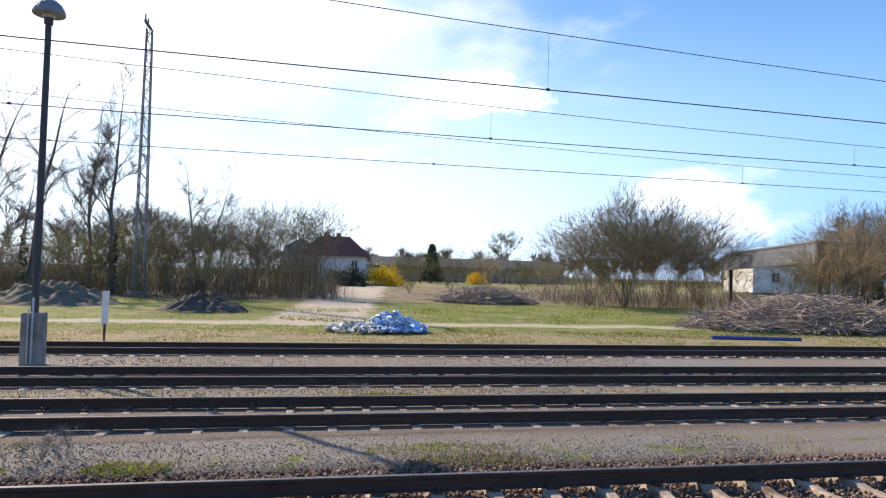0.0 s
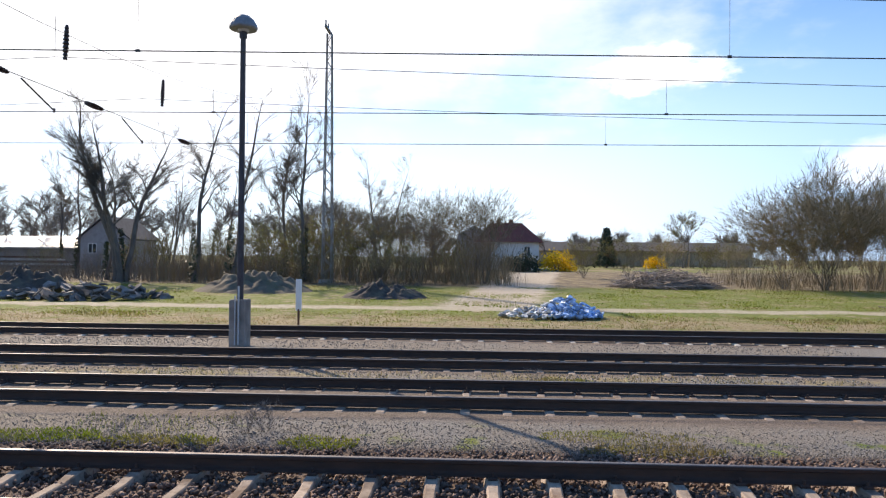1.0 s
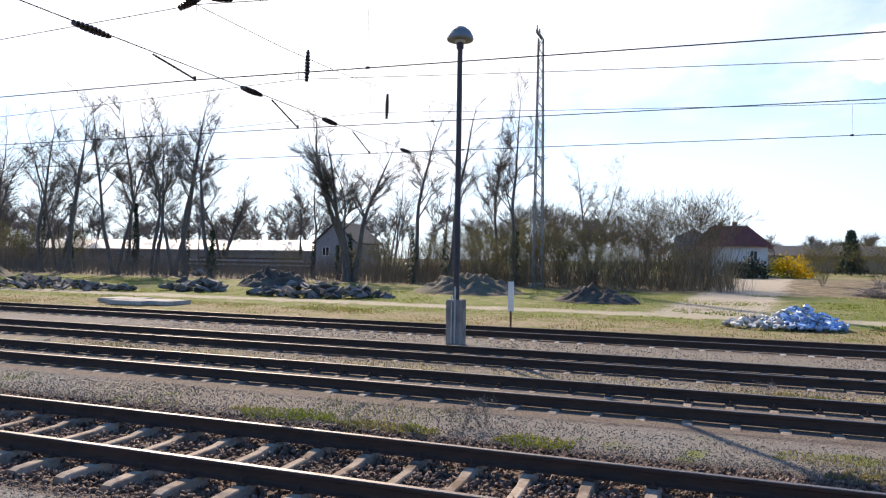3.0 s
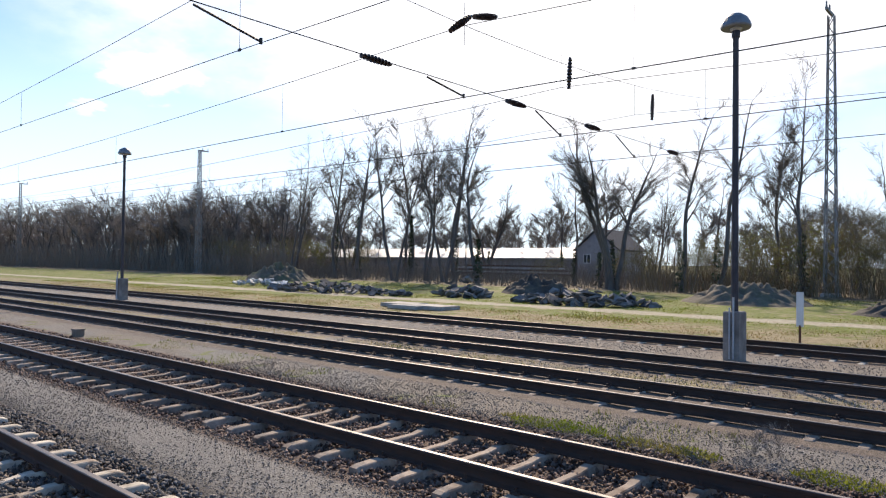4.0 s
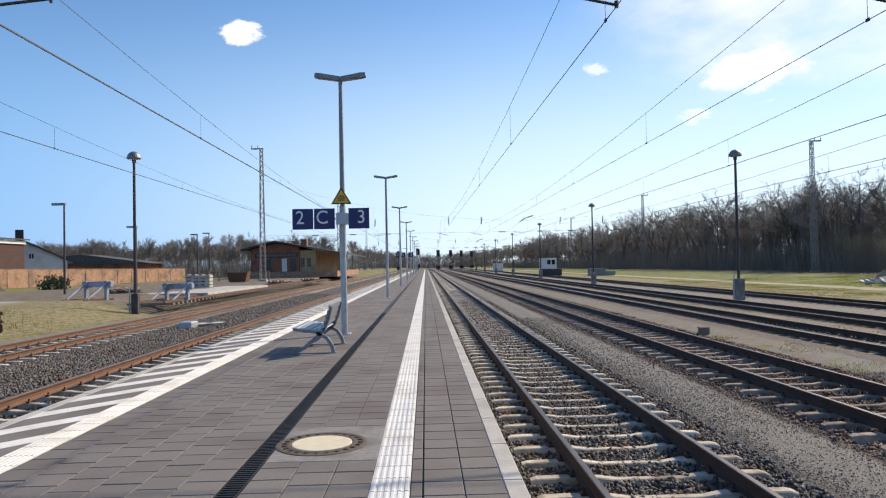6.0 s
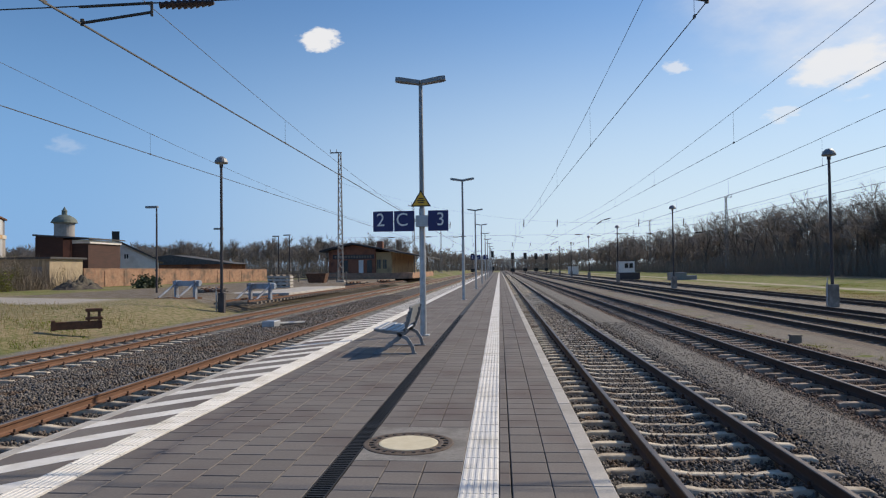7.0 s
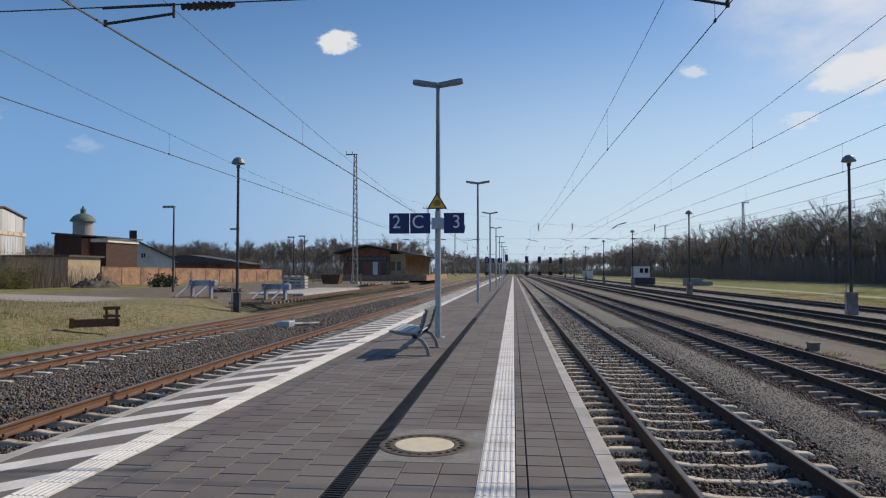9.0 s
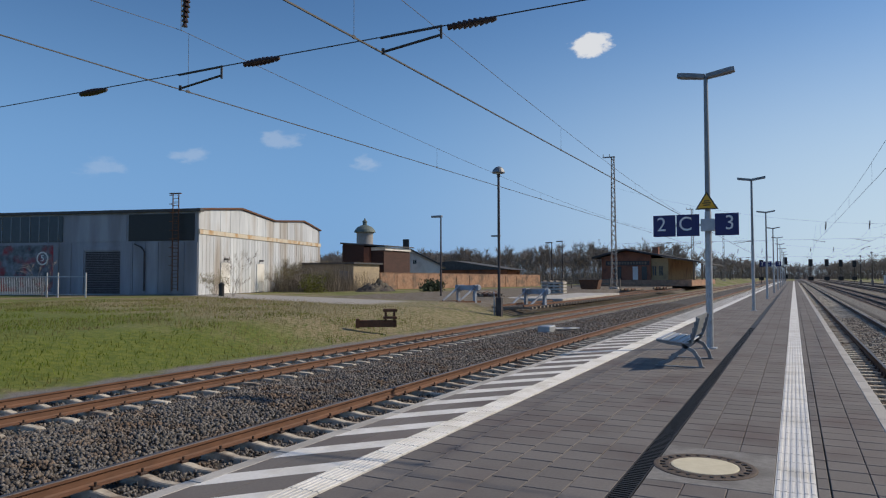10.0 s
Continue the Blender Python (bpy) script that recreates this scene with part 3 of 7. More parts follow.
MH = (-0.80, 6.15)                 # manhole
rng_t = random.Random(4)
tile_cache = {}
tiles_near, tiles_far = 0, Shape()
COLS = [(0.0, 0.085, 0), (0.09, 0.375, 0), (0.375, 0.66, 0)]
COLS += [(-0.583, -0.283, 0), (-0.883, -0.583, 0), (-1.178, -0.883, 1)]
COLS += [(-3.185 + i * 0.3075, -3.185 + (i + 1) * 0.3075, i % 2) for i in range(6)]
for x0, x1, shift in COLS:
    y = -4.0 + shift * 0.15
    w = round(x1 - x0 - 0.005, 4)
    while y < 60:
        cx, cy = (x0 + x1) / 2, y + 0.15
        in_cover = abs(cx - MH[0]) < 0.47 and abs(cy - MH[1]) < 0.53
        if not in_cover:
            dz = rng_t.uniform(-0.0015, 0.0015)
            if 3.9 < cy < 8.6 and tiles_near < 300:
                if w not in tile_cache:
                    tile_cache[w] = Shape().box(0, w, 0, 0.289, -0.04, 0, 0.005).mesh("paving_tile", PAVER)
                part("paving_tile", tile_cache[w], PAVER, plat, at=(x0 + 0.0025, y + 0.0055, dz))
                tiles_near += 1
            else:
                tiles_far.box(x0 + 0.0025, x1 - 0.0025, y + 0.006, y + 0.294, -0.04, dz, 0.005)
        y += 0.30
for x0, x1, shift in COLS:
    for i in range(300):
        tiles_far.box(x0 + 0.004, x1 - 0.004, 60 + i * 0.6 + shift * 0.3, 60.594 + i * 0.6 + shift * 0.3, -0.04, 0)
tagged(part("paving_tiles", tiles_far, PAVER_ISL, plat), kind="stuff")

# ribbed white guidance strips
def ribbed(x0, x1, y0, y1):
    sh = Shape().box(x0, x1, y0, y1, -0.04, 0.001)
    w = (x1 - x0) / 6
    for i in range(6):
        sh.box(x0 + w * (i + 0.22), x0 + w * (i + 0.78), y0 + 0.003, y1 - 0.003, 0.0, 0.0065, 0.003)
    return sh


for x0 in (-0.283, -3.485):
    one = ribbed(0.003, 0.280, 0.003, 0.297).mesh("guidance_tile", WHITE_TILE)
    for i in range(80):
        part("guidance_tile", one, WHITE_TILE, plat, at=(x0, 1.5 + 0.3 * i, 0))
    rest = Shape()
    for i in range(18):
        rest.box(x0, x0 + 0.283, -4 + 0.3 * i, -3.705 + 0.3 * i, -0.04, 0.004)
    for i in range(214):
        rest.box(x0, x0 + 0.283, 25.5 + i, 26.49 + i, -0.04, 0.004)
    tagged(part("guidance_tiles", rest, WHITE_TILE, plat), kind="stuff")

# hatched safety strip along the left edge
HX0, HX1 = -4.148, -3.488
SL = 1.19                          # run along y for each metre across
hatch_dark = Shape()
for i in range(-8, 240):
    y0 = 5.72 + 0.90 * i - 0.02
    for dy, dw, which in ((0.0, 0.36, 1), (0.366, 0.528, 0)):
        cuts = [HX0, HX0 + 0.33, HX1] if (i + which) % 2 else [HX0, HX0 + 0.20, HX0 + 0.5, HX1]
        for a, c in zip(cuts[:-1], cuts[1:]):
            a2, c2 = a + 0.003, c - 0.003
            poly = [(a2, y0 + dy + SL * (a2 - HX0)), (c2, y0 + dy + SL * (c2 - HX0)), (c2, y0 + dy + dw + SL * (c2 - HX0)), (a2, y0 + dy + dw + SL * (a2 - HX0))]
            if which and i < 60:
                part("hatch_tile", Shape().prism(poly, -0.04, 0.001), WHITE_TILE, plat)
            elif which:
                hatch_dark.prism(poly, -0.04, 0.001, mi=1)
            else:
                hatch_dark.prism(poly, -0.04, 0.0)
tagged(part("hatch_paving", hatch_dark, (PAVER_ISL, WHITE_TILE), plat), kind="stuff")

# slot drain
s = Shape().box(-1.338, -1.182, P_Y0, P_Y1, -0.05, -0.012)
part("drain_channel", s, DRAIN, plat)
bars = Shape()
for i in range(420):
    y = 2.0 + i * 0.05
    bars.box(-1.325, -1.195, y, y + 0.022, -0.012, -0.002)
for x in (-1.338, -1.193):
    bars.box(x, x + 0.011, P_Y0, P_Y1, -0.012, 0.0)
tagged(part("drain_grating", bars, DRAIN, plat, "black slotted steel drain grating"), kind="stuff")

# manhole in its concrete square
cover = thing("manhole_cover", (MH[0], MH[1], 0), "manhole cover filled with pale concrete in an iron ring", "manhole")
part("surround", Shape().box(-0.375, 0.515, -0.55, 0.64, -0.05, 0.002, 0.004), SURROUND, cover)
part("frame_ring", Shape().lathe([(0.40, -0.02), (0.40, 0.006), (0.385, 0.010), (0.36, 0.010), (0.345, 0.005), (0.315, 0.005), (0.30, 0.010), (0.275, 0.010), (0.27, 0.004)], 40), IRON, cover)
part("concrete_plug", Shape().lathe([(0.262, 0.0), (0.262, 0.010), (0.25, 0.013)], 40), MANHOLE_C, cover)
notch = Shape()
for i in range(24):
    a = 2 * math.pi * i / 24
    notch.box(-0.012, 0.012, -0.02, 0.02, 0.008, 0.0125, rot=Matrix.Rotation(a, 3, "Z"), at=(0.33 * math.sin(-a), 0.33 * math.cos(a), 0))
tagged(part("notch_ring", notch, DRAIN, cover), kind="stuff")


# ---- tracks ----
RAIL_PROFILE = [(-0.0625, -0.172), (0.0625, -0.172), (0.0625, -0.160), (0.02, -0.145), (0.009, -0.125), (0.009, -0.055), (0.034, -0.040), (0.036, -0.008),
                (0.028, 0.0), (-0.028, 0.0), (-0.036, -0.008), (-0.034, -0.040), (-0.009, -0.055), (-0.009, -0.125), (-0.02, -0.145), (-0.0625, -0.160)]


def rail_shape(y0, y1):
    ys = [y0, y1]
    n = len(RAIL_PROFILE)
    vs = [(x, y, z) for y in ys for x, z in RAIL_PROFILE]
    sh = Shape()
    for i in range(n):
        f = (i, (i + 1) % n, n + (i + 1) % n, n + i)
        top = i in (7, 8, 9)
        sh.add([vs[q] for q in f], [(3, 2, 1, 0)], 1 if top else 0)
    sh.add(vs[:n], [tuple(range(n))])
    return sh


def sleeper_shape():
    """Concrete sleeper: high under the rails, low waist, sloped sides."""
    sec = [(-1.30, 0.14, 0.07, -0.02), (-1.24, 0.15, 0.072, 0.0), (-0.98, 0.15, 0.074, 0.006), (-0.55, 0.14, 0.068, -0.005), (-0.36, 0.12, 0.06, -0.034), (0.36, 0.12, 0.06, -0.034),
           (0.55, 0.14, 0.068, -0.005), (0.98, 0.15, 0.074, 0.006), (1.24, 0.15, 0.072, 0.0), (1.30, 0.14, 0.07, -0.02)]
    vs, fs = [], []
    for x, wb, wt, z in sec:
        vs += [(x, -wb * 0.85, z - 0.2), (x, -wt, z - 0.012), (x, -wt + 0.015, z), (x, wt - 0.015, z), (x, wt, z - 0.012), (x, wb * 0.85, z - 0.2)]
    for k in range(len(sec) - 1):
        fs += [(k * 6 + i, (k + 1) * 6 + i, (k + 1) * 6 + i + 1, k * 6 + i + 1) for i in range(5)]
    fs += [tuple(range(6)), tuple(range((len(sec) - 1) * 6 + 5, (len(sec) - 1) * 6 - 1, -1))]
    sh = Shape().add(vs, fs)
    return sh


SLEEP = {"new": sleeper_shape().mesh("sleeper", SLEEPER), "old": sleeper_shape().mesh("sleeper", SLEEPER_OLD)}
CLIP = Shape()
for sx in (-GAUGE / 2, GAUGE / 2):
    for d in (-0.085, 0.085):
        CLIP.box(sx + d - 0.035, sx + d + 0.035, -0.05, 0.05, 0.0, 0.03, 0.01)
        CLIP.tube((sx + d, 0, 0.02), (sx + d, 0, 0.075), 0.016, 0.016, 6)
CLIP = CLIP.mesh("rail_fastening", RAIL_RUST)
RNG = random.Random(11)
SLEEPER_Z = ZR - 0.183
for key, (style, y_near0, y_near1, y0, y1, step, side_mat, top_mat, label) in {
    "R1": ("new", 2.0, 62.0, -20, 420, 0.62, RAIL_RUST, RAIL_DULL, "railway track with dark rusty rails on pale concrete sleepers"),
    "R2": ("old", -14.0, 50.0, -60, 420, 0.64, RAIL_RUST, RAIL_DULL, "railway track with dark rails on stained sleepers in brown ballast"),
    "R3": ("old", -20.0, 50.0, -60, 420, 0.64, RAIL_RUST, RAIL_DULL, "railway siding with dark rails and half-buried sleepers"),
    "R4": ("old", -20.0, 50.0, -60, 420, 0.64, RAIL_RUST, RAIL_DULL, "railway siding with dark rails and half-buried sleepers"),
    "R5": ("new", -24.0, 50.0, -60, 420, 0.64, RAIL_RUST, RAIL_DULL, "outer railway siding with dark rails and pale sleeper ends"),
    "L1": ("new", 0.0, 62.0, -30, 420, 0.62, RAIL_BROWN, RAIL_DULL, "main railway track with rust-brown rails in grey ballast"),
    "L2": ("new", 4.0, 66.0, -30, 420, 0.62, RAIL_BROWN, RAIL_DULL, "main railway track with rust-brown rails in grey ballast"),
}.items():
    x = TRACKS[key]
    tr = thing("railway_track", (x + GAUGE / 2, 0, ZR), label, "railway track", "tracks of the station")
    rs = rail_shape(y0, y1).mesh("rail", side_mat, top_mat)
    for sx in (-GAUGE / 2, GAUGE / 2):
        part("rail", rs, (side_mat, top_mat), tr, at=(sx, 0, 0))
    far = Shape()
    y = y0 + RNG.random() * step
    while y < 260:
        if y_near0 <= y < y_near1:
            sl = part("sleeper", SLEEP[style], SLEEPER, tr, at=(RNG.uniform(-0.012, 0.012), y, SLEEPER_Z - ZR + RNG.uniform(-0.004, 0.004)))
            if key in ("R3", "R4", "R5"):
                sl.scale = (0.84, 1, 1)
            if y < 26 and key not in ("R4", "R5"):
                tagged(part("rail_fastening", CLIP, RAIL_RUST, sl), kind="stuff")
        else:
            far.box(-1.3, 1.3, y - 0.11, y + 0.11, SLEEPER_Z - ZR - 0.2, SLEEPER_Z - ZR)
        y += step
    tagged(part("sleepers", far, SLEEPER if style == "new" else SLEEPER_OLD, tr), kind="stuff")


# ---- ballast ----
def stones(name, regions, mat, label, seed):
    """Broken stones lying over stretches of the yard: (x0, x1, y0, y1, per square metre, radius, top z, heap)."""
    r = np.random.RandomState(seed)
    octa = np.array([(1, 0, 0), (-1, 0, 0), (0, 1, 0), (0, -1, 0), (0, 0, 1), (0, 0, -1)], float)
    tri = np.array([(0, 2, 4), (2, 1, 4), (1, 3, 4), (3, 0, 4), (2, 0, 5), (1, 2, 5), (3, 1, 5), (0, 3, 5)])
    V, F, base = [], [], 0
    for x0, x1, y0, y1, dens, rad, z, heap in regions:
        n = int((x1 - x0) * (y1 - y0) * dens)
        c = np.stack([r.uniform(x0, x1, n), r.uniform(y0, y1, n), z + r.uniform(-0.02, 0.012, n)], 1)
        c[:, 2] += heap * np.clip(1 - ((c[:, 0] - (x0 + x1) / 2) / ((x1 - x0) / 2)) ** 2, 0, 1)
        size = rad * r.uniform(0.6, 1.35, n)
        pts = octa[None] * (r.uniform(0.6, 1.25, (n, 6, 1)) * size[:, None, None]) * r.uniform(0.7, 1.2, (n, 1, 3))
        pts += r.uniform(-0.25, 0.25, (n, 6, 3)) * size[:, None, None]
        q = r.normal(size=(n, 4))
        q /= np.linalg.norm(q, axis=1)[:, None]
        a, b, cc, d = q.T
        R = np.stack([1 - 2 * (cc * cc + d * d), 2 * (b * cc - a * d), 2 * (b * d + a * cc), 2 * (b * cc + a * d), 1 - 2 * (b * b + d * d), 2 * (cc * d - a * b),
                      2 * (b * d - a * cc), 2 * (cc * d + a * b), 1 - 2 * (b * b + cc * cc)], 1).reshape(n, 3, 3)
        pts = np.einsum("nij,nkj->nki", R, pts) + c[:, None]
        V.append(pts.reshape(-1, 3))
        F.append((tri[None] + (np.arange(n) * 6)[:, None, None] + base).reshape(-1, 3))
        base += n * 6
    ob = new(name, array_mesh(name, np.concatenate(V), np.concatenate(F), mat, 3))
    return tagged(ob, label, "ballast", kind="stuff")


ZB = SLEEPER_Z - 0.075
stones("track_ballast", [(-10.55, -7.75, 2.0, 26, 480, 0.034, ZB + 0.04, 0.10), (-10.55, -7.75, 26, 60, 130, 0.05, ZB + 0.04, 0.09), (-11.1, -10.55, 2, 40, 240, 0.034, ZB + 0.02, 0), (-7.75, -7.2, 2, 40, 240, 0.034, ZB + 0.02, 0), (-7.1, -4.3, 2.0, 30, 330, 0.030, ZB - 0.01, 0.0),
                         (-13.3, -11.0, 4, 30, 260, 0.032, ZB - 0.01, 0.0), (-13.3, -11.0, 30, 60, 80, 0.045, ZB - 0.01, 0.0)],
       STONE, "coarse grey crushed-stone ballast between the main tracks", 1)
stones("track_ballast", [(0.85, 4.15, 2.5, 18, 470, 0.030, ZB + 0.022, 0.0), (0.85, 4.15, 18, 45, 120, 0.042, ZB + 0.02, 0.0)], STONE, "grey-brown ballast beside the platform", 2)
stones("track_ballast", [(5.35, 8.9, -10, 22, 260, 0.032, ZB + 0.005, 0.0), (5.35, 8.9, 22, 45, 80, 0.045, ZB, 0.0), (10.2, 13.0, -14, 30, 130, 0.035, ZB + 0.01, 0.0),
                         (14.2, 16.7, -16, 30, 50, 0.04, ZB, 0.0), (19.4, 21.6, -20, 35, 40, 0.045, ZB, 0.0)],
       STONE_BROWN, "rust-stained brown ballast of the sidings", 3)
stones("gravel_grit", [(4.2, 5.5, 1, 14, 800, 0.010, -0.815, 0.0), (4.2, 5.5, 14, 30, 260, 0.015, -0.815, 0.0), (8.7, 10.4, -7, 14, 750, 0.011, -0.815, 0.0), (12.8, 14.4, -8, 16, 200, 0.016, -0.79, 0.0), (16.6, 19.4, -10, 18, 110, 0.018, -0.79, 0.0)], GRIT, "fine grey grit on the yard path", 6)


# ---- overhead line ----
def tube_path(pts, r, n=4):
    return Shape().path(pts, r, n)


def insulator(sh, p0, p1, r=0.075, sheds=9):
    p0, p1 = Vector(p0), Vector(p1)
    d = p1 - p0
    sh.tube(p0, p1, 0.022, 0.022, 6)
    for i in range(sheds):
        a = p0 + d * ((i + 0.5) / sheds)
        u = d.normalized() * (d.length / sheds * 0.45)
        big = r * (0.65 + 0.35 * math.sin(math.pi * (i + 0.5) / sheds))
        sh.tube(a - u, a + u, big, big * 0.5, 8)


SPANS = [10.0, 87.4, 164.0, 241.0]
# x, height of the contact wire, of the carrying wire at the span, its least gap to the contact wire, sidestep per span
LINES = {"R1": (3.0, 5.27, 7.1, 0.6, -0.85), "R2": (7.15, 5.25, 6.65, 0.5, 0.15), "R3": (12.6, 5.34, 7.0, 0.85, -0.2), "R4": (16.8, 5.05, 6.4, 0.5, -0.2),
         "R5": (21.3, 5.02, 6.4, 0.5, -0.2), "L1": (-6.25, 5.33, 6.5, 0.1, -0.15), "L2": (-11.0, 5.3, 6.5, 0.1, 0.0)}


def messenger_z(zc, zm, gap, y):
    ys = [SPANS[0] - 77.4] + SPANS + [318.0]
    for a, b in zip(ys[:-1], ys[1:]):
        if a <= y <= b:
            t = (y - a) / (b - a)
            return zm - (zm - zc - gap) * 4 * t * (1 - t)
    return zm


for key, (x, zc, zm, gap, step) in LINES.items():
    line = thing("overhead_line", (x, 10, zc), "thin dark overhead contact wire with its carrying wire and droppers", "overhead wire", "overhead wires of the tracks")
    back = {"R3": 4.2, "R4": 2.2, "R5": 1.6, "R2": 0.6}.get(key, step)
    stag = [(-67.4, back), (10, 0), (87.4, step), (164, 0.1), (241, step), (318, 0)]
    def sx(y, stag=stag):
        for (a, p), (b, q) in zip(stag[:-1], stag[1:]):
            if a <= y <= b:
                return p + (q - p) * (y - a) / (b - a)
        return 0
    ys = [q[0] for q in stag]
    part("contact_wire", tube_path([(sx(y), y - 10, 0) for y in ys], 0.013 if x > 10 else (0.017 if key == "L1" else 0.013 if x < 0 else 0.0075)), WIRE, line)
    fine_ys = [-67.4 + 6.45 * i for i in range(60)]
    part("carrying_wire", tube_path([(sx(y), y - 10, messenger_z(zc, zm, gap, y) - zc) for y in fine_ys], 0.009 if x > 10 else 0.006), WIRE, line)
    for i in range(26):
        y = -60.5 + 11.0 * i + (abs(x) * 1.7) % 7
        top = messenger_z(zc, zm, gap, y) - zc
        part("dropper", Shape().tube((sx(y), y - 10, 0), (sx(y), y - 10, top), 0.004, 0.004, 4).box(sx(y) - 0.012, sx(y) + 0.012, y - 10.04, y - 9.96, -0.02, 0.03), WIRE, line)


def head_span(y):
    span = thing("head_span", (14, y, 5.57), "cross wires with brown insulators and steady arms spanning all tracks", "overhead wire", "cross spans")
    z0 = 5.57
    part("cross_wire", tube_path([(-34, 0, 0.05), (35, 0, 0.0)], 0.011), WIRE, span)
    cz = lambda x: 7.0 + 0.0052 * (x - 13) ** 2 - z0
    part("carrying_cable", tube_path([(x - 14, 0, cz(x)) for x in range(-20, 50, 3)], 0.008), WIRE, span)
    for key, (x, zc, zm, gap, step) in LINES.items():
        zm = min(zm, 6.55)
        # steady arm
        arm = Shape()
        r = 0.022
        if key in ("L1", "L2"):
            arm.tube((x - 14, 0, zc - z0 + 0.02), (x + 1.1 - 14, 0, zc - z0 + 0.14), r, r, 6)
            arm.tube((x + 1.1 - 14, 0, zc - z0 + 0.08), (x + 1.1 - 14, 0, 0.06), r, r, 6)
            arm.tube((x - 0.05 - 14, 0, 0.03), (x + 1.1 - 14, 0, 0.04), r, r, 6)
        else:
            arm.tube((x - 14, 0, zc - z0 + 0.02), (x - 1.25 - 14, 0, -0.02), r, r, 6)
        arm.tube((x - 14, 0, zc - z0 - 0.02), (x - 14, 0, zc - z0 + 0.08), 0.03, 0.03, 6)
        part("steady_arm", arm, WIRE, span)
        # hanging insulator of the carrying wire
        ins = Shape()
        top = zm - z0 + 0.95
        if key == "R3":
            insulator(ins, (x - 0.5 - 14, 0, zm - z0 + 0.2), (x + 0.25 - 14, 0, zm - z0 + 0.75), 0.09)
            insulator(ins, (x + 0.35 - 14, 0, zm - z0 + 0.75), (x + 1.25 - 14, 0, zm - z0 + 1.0), 0.09)
        else:
            xi = x + {"R5": 1.32, "R4": 0.42}.get(key, 0.1)
            insulator(ins, (xi - 14, 0, zm - z0 + 0.05), (xi + 0.06 - 14, 0, top), 0.085)
        part("hanging_insulator", ins, INSUL, span)
        up = Shape().tube((x - 14, 0, zm - z0), (x - 14, 0, max(cz(x), top + 0.05)), 0.006, 0.006, 4)
        part("suspension_rod", up, WIRE, span)
    for x in (9.85, 14.7, 24.4, 18.6, -4.6, -8.9, -13.6):
        ins = Shape()
        insulator(ins, (x - 0.42 - 14, 0, 0.0), (x + 0.42 - 14, 0, 0.0), 0.08, 9)
        part("cross_insulator", ins, INSUL, span)
    return span


first_span = head_span(SPANS[0])
for y in SPANS[1:3]:
    copy_thing(first_span, pose(14, y, 5.57))


def lattice_mast(at, height, wb=0.68, wt=0.34):
    mast = thing("lattice_mast", at, "tall grey steel lattice mast on a concrete foot", "mast", "overhead line masts")
    half = lambda z: (wb + (wt - wb) * z / height) / 2
    for sx_, sy_ in ((-1, -1), (1, -1), (1, 1), (-1, 1)):
        part("leg", Shape().tube((sx_ * half(0), sy_ * half(0), 0), (sx_ * half(height), sy_ * half(height), height), 0.062, 0.045, 4), LATTICE, mast)
    lace = Shape()
    n = int(height / 0.62)
    for i in range(n):
        z0, z1 = height * i / n, height * (i + 1) / n
        a, b = half(z0), half(z1)
        s = 1 if i % 2 else -1
        for u in (-1, 1):
            lace.tube((s * a, u * a, z0), (-s * b, u * b, z1), 0.034, 0.034, 4)
            lace.tube((u * a, s * a, z0), (u * b, -s * b, z1), 0.034, 0.034, 4)
    part("lacing", lace, LATTICE, mast)
    part("foot", Shape().box(-0.55, 0.55, -0.5, 0.5, -0.4, 0.35, 0.05), CONCRETE, mast)
    bar = Shape().box(-1.35, 0.3, -0.08, 0.08, height, height + 0.16)
    for x in (-1.28, -0.45):
        bar.tube((x, 0, height + 0.15), (x, 0, height + 0.55), 0.06, 0.045, 6)
    part("crossbar", bar, LATTICE, mast)
    return mast


m_first = lattice_mast((49.2, 10.2, -0.45), 17.9)
for x, y, flip in ((49.2, 86.4, 180), (49.2, 155, 180), (49.2, 232, 180), (-20.2, 87.4, 0), (-20.2, 164, 0), (-20.2, 10, 0), (-20.2, 241, 0)):
    copy_thing(m_first, pose(x, y, -0.45 if x > 0 else -0.15, 0, 0, flip) @ Matrix.Scale(0.93, 4))


# ---- lamps ----
def yard_lamp(at, base_h=1.15, bw=0.26, base_mat=None):
    lamp = thing("yard_lamp", at, "dark yard lamp with grey mushroom hood on a concrete base", "lamp post", "yard lamps")
    part("base_block", Shape().box(-bw, bw, -bw * 0.75, bw * 0.75, -0.3, base_h, 0.03), base_mat or BASE_GREY, lamp)
    part("pole", Shape().tube((0, 0, 0), (0, 0, 8.07), 0.088, 0.068, 10), POLE_DARK, lamp, smooth=False)
    part("cable_pipe", Shape().tube((-0.29, -0.06, 0.0), (-0.29, -0.06, base_h + 0.35), 0.025, 0.025, 6).tube((-0.29, 0.03, 0), (-0.29, 0.03, base_h + 0.1), 0.02, 0.02, 6), GALV, lamp)
    part("collar", Shape().tube((0, 0, 7.92), (0, 0, 8.14), 0.10, 0.10, 10), POLE_DARK, lamp)
    part("hood", Shape().lathe([(0.345, 8.14), (0.365, 8.18), (0.345, 8.26), (0.275, 8.39), (0.15, 8.49), (0.02, 8.53)], 18), STEEL, lamp, "grey enamel mushroom hood", smooth=False)
    part("glass", Shape().lathe([(0.05, 8.05), (0.14, 8.10), (0.15, 8.15)], 12), PALE_SCRAP, lamp)
    return lamp


